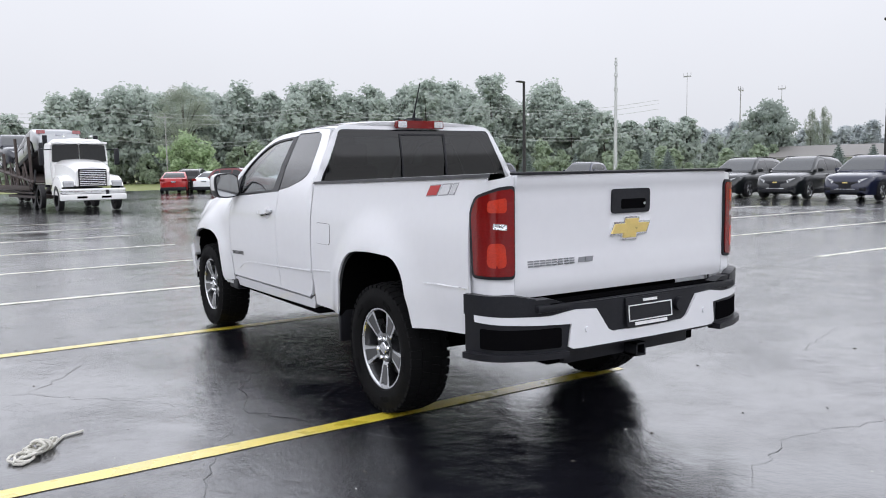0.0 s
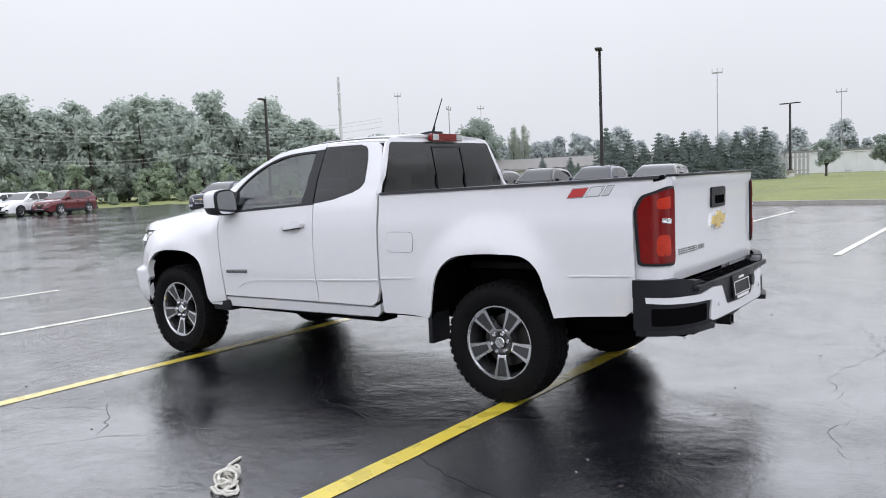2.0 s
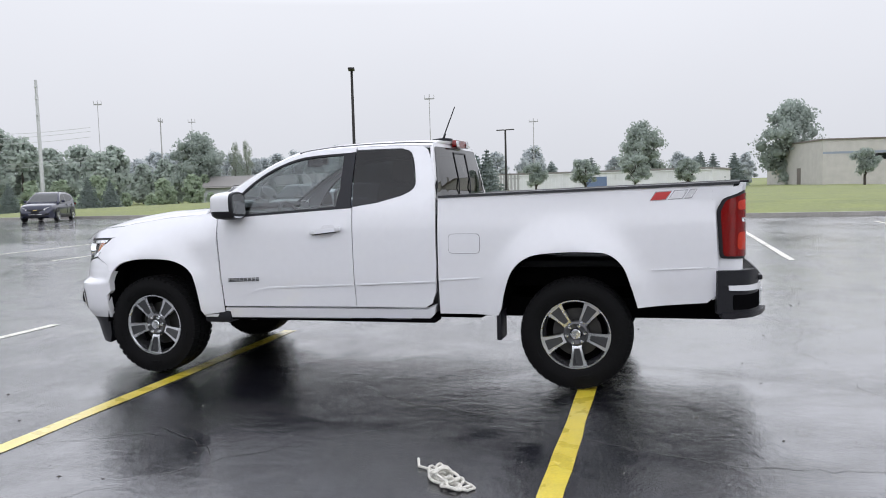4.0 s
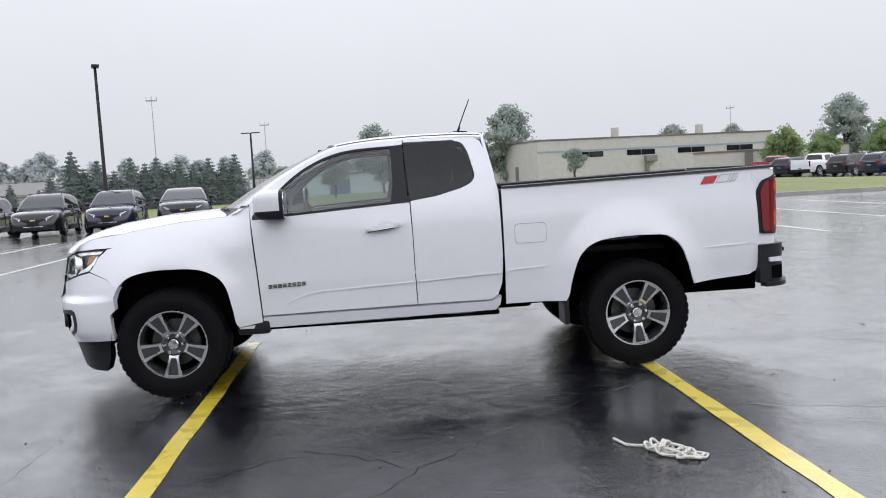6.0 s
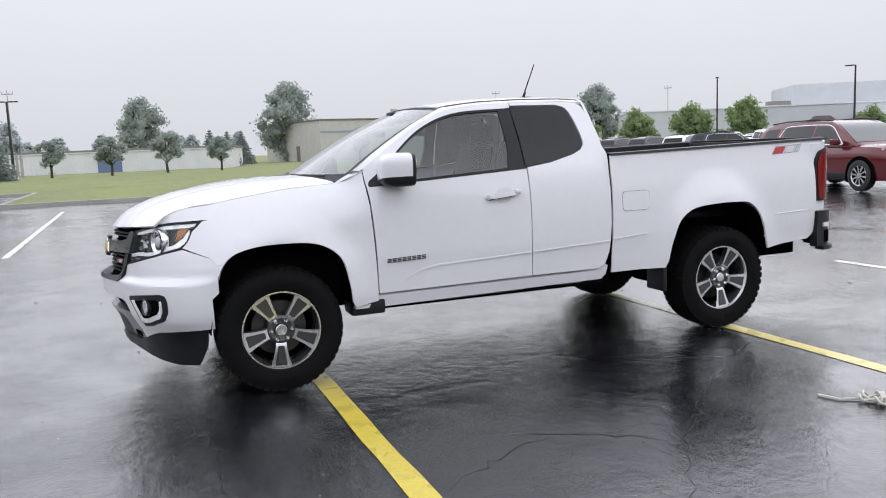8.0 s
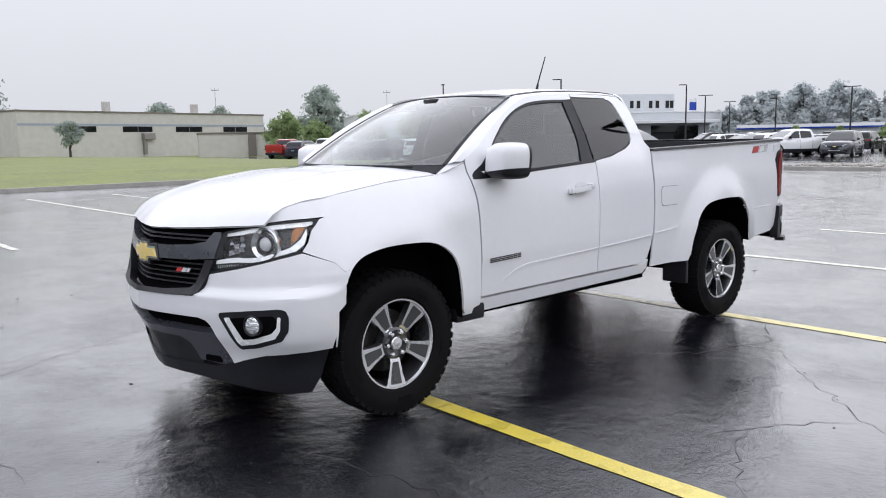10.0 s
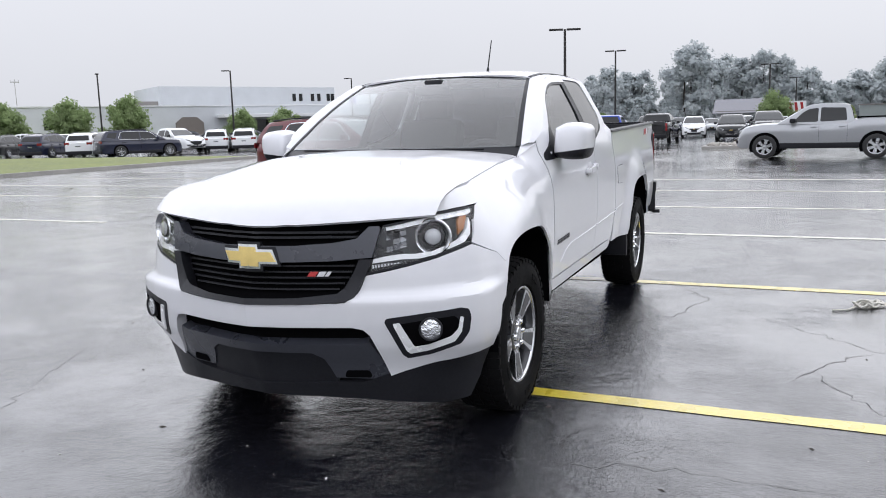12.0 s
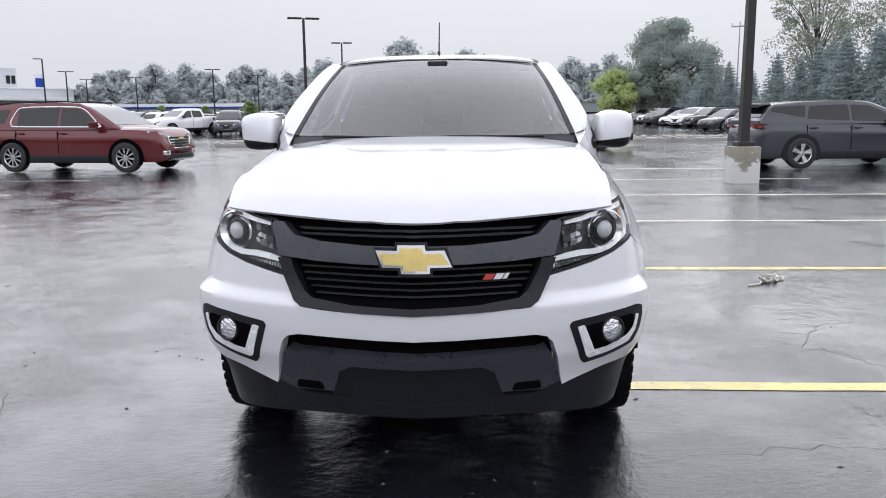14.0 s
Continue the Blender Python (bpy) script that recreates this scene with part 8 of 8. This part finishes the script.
t_bush.matrix_world = Matrix.Translation((20.8, 84.0, -0.05))
t_young = broad_tree("lollipop_tree", "small round-crowned dark tree on the lawn before a white wall", 2.9, 1.15, LEAF_DARK, 15, per=80, leaf=0.12, clumps=40, low=0.42)
t_young["group"] = "young trees on the lawn"
t_young.matrix_world = Matrix.Translation((59.5, 9.3, lawn_z(59.5)))
for y, k in ((5.2, 1.05), (1.2, 1.12), (-2.8, 0.98)):
    copy_thing(t_young, Matrix.Translation((59.0, y, lawn_z(59))) @ pose(0, 0, 0, 0, 0, y * 50) @ Matrix.Diagonal((k, k, k, 1)))
copy_thing(t_young, Matrix.Translation((82.0, -20.6, lawn_z(82.0, -20.6))) @ Matrix.Diagonal((1.4, 1.4, 1.35, 1)))
t_round = broad_tree("round_shrub_tree", "round bright green tree before the white building", 4.3, 2.4, LEAF_BRIGHT, 16, per=110, leaf=0.18, clumps=70, low=0.05)
t_round["group"] = "round trees by the building"
for i, (az, d, k) in enumerate(((-31.5, 90, 1.12), (-33.6, 98, 0.85), (-37.3, 92, 1.0), (-40.9, 92, 1.05), (-44.4, 90, 1.1), (-51.9, 92, 0.8), (-54.8, 92, 0.8), (-88.4, 68, 0.7))):
    m = Matrix.Translation((*polar(az, d, -3.0, 6.0), 0)) @ pose(0, 0, 0, 0, 0, 67 * i) @ Matrix.Diagonal((k, k, k, 1))
    if i == 0:
        t_round.matrix_world = m
    else:
        copy_thing(t_round, m)

# spruces
s_a = spruce("spruce", "blue-green spruce in a row behind the parked cars", 5.4, 1.9, NEEDLE_FAR, 21, 0.5, 0.24)
s_a["group"] = "spruces in a row"
s_b = spruce("spruce", "tall layered blue spruce at the lot's edge", 8.0, 2.9, NEEDLE, 22, 0.75, 0.19)
s_b["group"] = "tall spruces"
first = True
for i in range(13):
    t = (i + 0.25 * math.sin(i * 5.3)) / 12
    k = (0.86, 0.74, 0.82, 0.70, 0.84, 0.78)[i % 6] + 0.03 * math.sin(i * 3.7)
    m = Matrix.Translation((50.9 + 3.5 * t, 22.9 - 10.4 * t, 0.2)) @ pose(0, 0, 0, 0, 0, 77 * i) @ Matrix.Diagonal((0.88, 0.88, k, 1))
    if first:
        s_a.matrix_world, first = m, False
    else:
        copy_thing(s_a, m)
for i, (az, d, k) in enumerate(((51.0, 72, 0.62), (48.9, 72, 0.66), (45.4, 74, 0.62), (40.6, 80, 0.75), (39.2, 82, 0.70), (28.4, 80, 0.72), (26.4, 80, 0.70), (24.1, 78, 0.86), (25.6, 60, 0.5), (7.9, 84, 0.90), (5.0, 86, 0.98), (2.2, 88, 0.9), (-3.4, 88, 1.0), (-2.6, 100, 1.15), (-4.8, 102, 1.1), (-12.5, 150, 1.45), (-19.5, 160, 1.5), (-35.6, 165, 1.5), (-27.0, 150, 1.5))):
    copy_thing(s_a, Matrix.Translation((*polar(az, d, -4.0, -1.0), 0.1)) @ pose(0, 0, 0, 0, 0, 41 * i) @ Matrix.Diagonal((k, k, k * 0.9, 1)))
first = True
for i, (az, d, k) in enumerate(((-105.9, 62, 0.70), (-107.2, 60, 0.82), (-108.6, 58, 0.72), (-110.2, 56, 0.85), (-111.6, 54, 0.80), (-112.6, 53, 0.92), (-114.2, 51, 1.02), (-116.0, 50, 1.05), (-117.9, 48, 1.08), (-119.8, 46, 1.12), (-121.8, 46, 1.15), (-104.6, 66, 0.66), (-113.4, 57, 1.0), (-116.9, 55, 1.1), (-119.0, 54, 1.1))):
    k *= 1.3 if first else 1.0
    m = Matrix.Translation((*polar(az, 1.3 * d, -0.2, 6.9), -0.03)) @ pose(0, 0, 0, 0, 0, 59 * i) @ Matrix.Diagonal((k, k, k, 1))
    if first:
        s_b.matrix_world, first = m, False
    else:
        copy_thing(s_b, m)

# the belt of trees along the other side of the lot, mirrored in the door glass
t_belt = broad_tree("broad_tree", "tall dark green tree along the far side of the lot", 14.0, 5.5, LEAF_THIN, 31, per=34, leaf=0.75, clumps=46, low=0.1)
t_belt["group"] = "trees along the other side of the lot"
for i in range(15):
    m = Matrix.Translation((-52 - 2.5 * (i % 3), -17 + 4.6 * i, -0.03)) @ pose(0, 0, 0, 0, 0, 71 * i) @ Matrix.Diagonal((1, 1, (0.9, 1.05, 0.8, 1.0)[i % 4], 1))
    if i:
        copy_thing(t_belt, m)
    else:
        t_belt.matrix_world = m

# ---- lamps and poles ----
POLE = mat("dark_bronze_pole", (0.035, 0.033, 0.032), rough=0.45, metal=0.4, var=0.2)
WOODPOLE = mat("grey_wood_pole", (0.34, 0.34, 0.34), rough=0.8, var=0.3)
GALV = mat("grey_steel_pole", (0.50, 0.51, 0.52), rough=0.5, metal=0.2, var=0.15)


def street_lamp(H, heads, base=0.70, label="dark square street lamp on a concrete base"):
    root = thing("street_lamp", label, "street lamp", None, "lot lamps")
    bm = bmesh.new()
    box(bm, -0.255, 0.255, -0.255, 0.255, -0.2, base, 0.03)
    part("base", bm, PEELING, root, "tan concrete base with peeling white paint")
    part("foot", boxed(-0.16, 0.16, -0.16, 0.16, base, base + 0.09, 0.01), POLE, root)
    bm = bmesh.new()
    rings = [[bm.verts.new((sx * w, sy * w, z)) for sx, sy in ((-1, -1), (1, -1), (1, 1), (-1, 1))] for w, z in ((0.085, base), (0.06, H))]
    for k in range(4):
        bm.faces.new((rings[0][k], rings[0][(k + 1) % 4], rings[1][(k + 1) % 4], rings[1][k]))
    bm.faces.new(rings[1])
    part("pole", bm, POLE, root, "", 0)
    for sgn in (1, -1)[:heads]:
        part("head", boxed(sgn * 0.10, sgn * 0.85, -0.16, 0.16, H - 0.06, H + 0.03, 0.02), POLE, root)
    return root


lamp1 = street_lamp(7.3, 1)
lamp2 = street_lamp(6.7, 2, 0.70, "dark street lamp with two flat heads on a concrete base")
lamp1.matrix_world = pose(31.5, 14.3, 0, 0, 0, 200)
copy_thing(lamp1, pose(29.3, 36.2, 0, 0, 0, 205) @ Matrix.Diagonal((1, 1, 0.93, 1)))
copy_thing(lamp1, pose(-5.38, -8.66, 0, 0, 0, 4))
lamp2.matrix_world = pose(8.08, -32.2, 0, 0, 0, 20) @ Matrix.Diagonal((0.9, 0.9, 0.885, 1))
copy_thing(lamp1, pose(58.8, -51.2, 0, 0, 0, -40))
copy_thing(lamp2, pose(9.9, -54.2, 0, 0, 0, 10) @ Matrix.Diagonal((1, 1, 1.12, 1)))
copy_thing(lamp2, pose(59, 11.7, 0.3, 0, 0, 75) @ Matrix.Diagonal((1, 1, 0.945, 1)))
for az, d in ((-62.5, 93), (-63.7, 112), (-66.7, 106), (-71.6, 86), (-74.6, 99), (-53.0, 80), (-61.2, 95), (-90.1, 75), (-91.4, 103)):
    copy_thing(lamp2 if az not in (-53.0, -61.2) else lamp1, pose(*polar(az, d, -0.5, 6.9), 0, 0, 0, az + 80))


def utility_pole(H, arms, m, r=0.16, label="tall power-line pole with crossarms"):
    root = thing("utility_pole", label, "utility pole")
    part("pole", cyl(bmesh.new(), (0, 0, -0.2), (0, 0, H), r, r * 0.6, 10), m, root)
    for z, w in arms:
        part("crossarm", boxed(-w, w, -0.06, 0.06, z - 0.06, z + 0.06, 0.01), m, root)
        for s in (-1, 1):
            part("insulator", cyl(bmesh.new(), (s * w * 0.93, 0, z + 0.05), (s * w * 0.93, 0, z + 0.32), 0.05, n=6), m, root)
    return root


up1 = utility_pole(14.0, ((13.2, 0.6), (11.9, 0.7), (10.2, 0.7)), GALV, 0.24, "tall grey steel power pole above the wood")
up1.matrix_world = pose(*polar(44.8, 97, -3.0, -4.0), 0, 0, 0, 30)
up2 = utility_pole(9.0, ((8.6, 1.0),), WOODPOLE, 0.10, "grey weathered wooden power pole with crossarms")
up2.matrix_world = pose(*polar(36.6, 135, -3, -4), 0, 0, 0, 20) @ Matrix.Diagonal((1.3, 1.3, 1.5, 1))
for az, d, k in ((39.0, 170, 1.5), (16.2, 120, 1.15), (8.6, 130, 0.9), (33.0, 180, 1.3), (-24.7, 165, 0.95), (-36.9, 175, 0.95), (-107.3, 74.5, 0.71), (75.55, 85.8, 0.56)):
    copy_thing(up2, pose(*polar(az, d, -3, 0), 0, 0, 0, az + 75) @ Matrix.Diagonal((0.6, 0.6, k, 1)))
wires = thing("power_lines", "sagging power lines before the wood", "cables")
for z0, dz in ((8.2, 0), (8.5, 0.1), (7.4, 0.2), (5.4, 0.1), (5.1, 0.0)):
    pts = []
    for i in range(41):
        a = 92 - 52 * i / 40
        x, y = polar(a, 86 + 6 * math.sin(radians(a)), -3, 0)
        pts.append((x, y, z0 + dz - 0.8 * math.sin(math.pi * ((i % 10) / 10))))
    part("wire", tube(bmesh.new(), pts, 0.022, 4), GALV, wires)

# ---- buildings ----
# Lightened tan: the haze over this distance is put into the block colour.
TAN = mat("tan_block", (0.46, 0.445, 0.415), rough=0.75, var=0.15, scale=1.2, bump=0.3, bump_scale=30)
TANDARK = mat("tan_block_trim", (0.16, 0.14, 0.125), rough=0.7, var=0.2)
PALEBLUE = mat("faded_blue_band", (0.26, 0.30, 0.36), rough=0.7, var=0.15)
WALLWHITE = mat("white_metal_siding", (0.64, 0.65, 0.66), rough=0.5, var=0.1, scale=1.0)
RENDER_GREY = mat("pale_grey_render", (0.50, 0.52, 0.54), rough=0.7, var=0.1, scale=0.6)
ROOFGREY = mat("grey_roof", (0.20, 0.19, 0.18), rough=0.7, var=0.2)


def building(name, label, m, length, depth, height, mat_w, roof_m=ROOFGREY):
    """Its long front runs along local x at y 0, the rest behind it."""
    root = thing(name, label, "building", m)
    part("wall", boxed(0, length, 0, depth, -0.5, height), mat_w, root, "", 0)
    part("roof", boxed(-0.12, length + 0.12, -0.12, depth + 0.12, height, height + 0.18, 0.02), roof_m, root, "", 0)
    return root


def facing(x0, y0, x1, y1):
    """The pose of a front from its left end to its right end as seen from the lot."""
    return pose(x0, y0, 0, 0, 0, math.degrees(math.atan2(y1 - y0, x1 - x0)))


tan = building("tan_block_building", "long low tan concrete-block building with slit windows", facing(94.65, -19.0, 101, -53.7), 35.2, 20, 5.5, TAN, TANDARK)
part("band", boxed(0, 35.2, -0.03, 0.02, 3.9, 4.15), PALEBLUE, tan, "", 0)
for i in range(4):
    w = part("window", boxed(5.2 + i * 7.6, 9.3 + i * 7.6, -0.04, 0.10, 3.15, 3.85), CARGLASS, tan, "", 0)
    part("mullion", boxed(7.2 + i * 7.6, 7.3 + i * 7.6, -0.06, -0.04, 3.15, 3.85), TANDARK, w, "", 0)
part("duct", boxed(15.3, 16.9, -0.7, 0.0, 2.2, 3.0, 0.05), ROOFGREY, tan, "", 0)
part("duct", boxed(15.4, 15.8, -0.5, 0.0, 0.3, 2.3, 0.05), ROOFGREY, tan, "", 0)
for x in (14, 27.5):
    part("chimney", boxed(x, x + 0.8, 6, 6.8, 5.5, 7.2), TAN, tan, "", 0)
part("door", boxed(-0.05, 0.02, 7, 8.2, 0, 2.4), TANDARK, tan, "", 0)
low = building("low_block_wall", "low weathered tan block enclosure with a crumbling pier", facing(81.6, -34.4, 76.6, -46.4), 10.8, 5, 2.6, TAN, TANDARK)
part("pier", boxed(5.4, 6.3, -0.2, 0.0, 0, 2.55, 0.05), TANDARK, low, "", 0)
building("tan_annex", "lower tan extension behind the enclosure", facing(101.5, -54, 100, -64), 10.5, 8, 3.1, TAN, TANDARK)

wall_b = building("white_metal_building", "long low white corrugated-metal building beyond the lawn", facing(79, 16.5, 74.5, -5.6), 22.5, 14, 2.35, WALLWHITE)
for i in range(56):
    part("rib", boxed(0.2 + i * 0.4, 0.28 + i * 0.4, -0.035, 0.0, 0.0, 2.32), WALLWHITE, wall_b, "", 0)
part("panel", boxed(10.0, 12.2, -0.05, -0.036, 0.0, 1.9), mat("blue_door", (0.12, 0.17, 0.28), 0.5), wall_b, "faded blue door", 0)
part("gutter", boxed(-0.1, 22.6, -0.1, 0.02, 2.24, 2.345), WALLWHITE, wall_b, "", 0)
fence = thing("slat_fence", "small grey slatted timber enclosure on the lawn", "fence")
fence.matrix_world = pose(66, 14.6, 0.33, 0, 0, -80)
for i in range(9):
    part("slat", boxed(i * 0.32, i * 0.32 + 0.2, -0.02, 0.02, 0, 1.9), WOODPOLE, fence, "", 0)
part("rail", boxed(0, 2.8, 0.02, 0.06, 0.4, 0.5), WOODPOLE, fence, "", 0), part("rail", boxed(0, 2.8, 0.02, 0.06, 1.5, 1.6), WOODPOLE, fence, "", 0)

dealer = building("white_showroom", "long pale grey showroom building with a taller block behind", facing(90, -62, 60, -112), 58, 20, 5.2, RENDER_GREY, WALLWHITE)
part("upper_block", boxed(25, 55, 10, 24, 5.2, 8.6), RENDER_GREY, dealer, "", 0)
for x0 in (47.0, 48.2, 50.4, 51.6, 53.4, 54.2):
    part("window", boxed(x0, x0 + 0.6, 9.93, 10.0, 6.3, 7.5), CARGLASS, dealer, "", 0)
part("sign", boxed(55.0, 56.4, 5, 5.2, 5.0, 7.6), WALLWHITE, dealer, "white sign board with a blue band and no lettering", 0)
part("sign_panel", boxed(55.1, 56.3, 4.95, 5.0, 5.7, 7.0), PAINTS["blue"], dealer, "", 0)
for x0, x1, z0, z1 in ((7, 10.5, 2.3, 3.6), (34, 42, 1.0, 3.2), (46, 54, 1.0, 3.2)):
    part("window", boxed(x0, x1, -0.05, 0.02, z0, z1), CARGLASS, dealer, "", 0)
part("canopy", boxed(30, 56, -3.0, 0, 3.5, 4.0, 0.05), WALLWHITE, dealer, "", 0)
part("entrance_gable", sheet([(24.0, 0.0), (28.0, 0.0), (28.0, 2.9), (27.0, 3.7), (25.0, 3.7), (24.0, 2.9)], lambda x, z: Vector((x, -0.3, z)), 4, 0.3, (0, 1, 0)), TANDARK, dealer, "", 0)
part("roof_unit", boxed(20, 23, 4, 6, 5.4, 6.1, 0.05), ROOFGREY, dealer, "", 0)

shed = building("grey_low_building", "long low grey building with a shallow brown roof behind spruces", facing(*polar(35.2, 102, -3, -4), *polar(22, 92, -3, -4)), 24, 10, 1.9, RENDER_GREY)
bm = bmesh.new()
hull(bm, [[(x, 0, 3.4), (x, 5.5, 1.9)] for x in (-0.4, 24.4)])
bmesh.ops.translate(bm, vec=(0, 5, 0), verts=bm.verts)
part("pitched_roof", bm, ROOFGREY, shed, "", 0)
house = building("small_house", "small dark-roofed house among the trees", facing(*polar(-86.0, 92, -1.5, 7), *polar(-92.5, 92, -1.5, 7)), 6.0, 8, 2.0, RENDER_GREY)
bm = bmesh.new()
hull(bm, [[(x, 0, 3.5), (x, 4.6, 1.95)] for x in (-0.4, 6.4)])
bmesh.ops.translate(bm, vec=(0, 4, 0), verts=bm.verts)
part("pitched_roof", bm, mat("dark_shingle", (0.22, 0.22, 0.24), 0.8), house, "", 0)
gas = building("far_canopy", "long flat canopy building with a blue and white edge", facing(*polar(-64.5, 112, -0.5, 7), *polar(-73.5, 110, -0.5, 7)), 18, 6, 2.2, RENDER_GREY)
part("edge", boxed(-0.5, 18.5, -0.4, 0, 2.2, 2.8), PAINTS["white"], gas, "", 0)
part("edge_stripe", boxed(-0.5, 18.5, -0.43, -0.4, 2.2, 2.4), PAINTS["blue"], gas, "", 0)
building("long_far_building", "long low green-grey building far across the lot", facing(*polar(-94.5, 118, -1.5, 7), *polar(-101, 112, -1.5, 7)), 14, 8, 2.6, mat("green_grey_siding", (0.26, 0.29, 0.28), 0.7))
cont = thing("hazard_striped_barrier", "red and white chevron-striped truck tail in the far lot", "truck")
cont.matrix_world = pose(-2.2, -62, 0, 0, 0, -90)
part("body", boxed(0, 4, -1.25, 1.25, 0.5, 2.6), PAINTS["white"], cont, "", 0)
for i in range(6):
    part("stripe", sheet([(-1.25 + i * 0.42, 0.9), (-1.05 + i * 0.42, 0.9), (-0.80 + i * 0.42, 2.5), (-1.0 + i * 0.42, 2.5)], lambda y, z: Vector((-0.01, max(-1.25, min(1.25, y)), z)), 1, 0.008, (1, 0, 0)), PAINTS["brightred"], cont, "", 0)
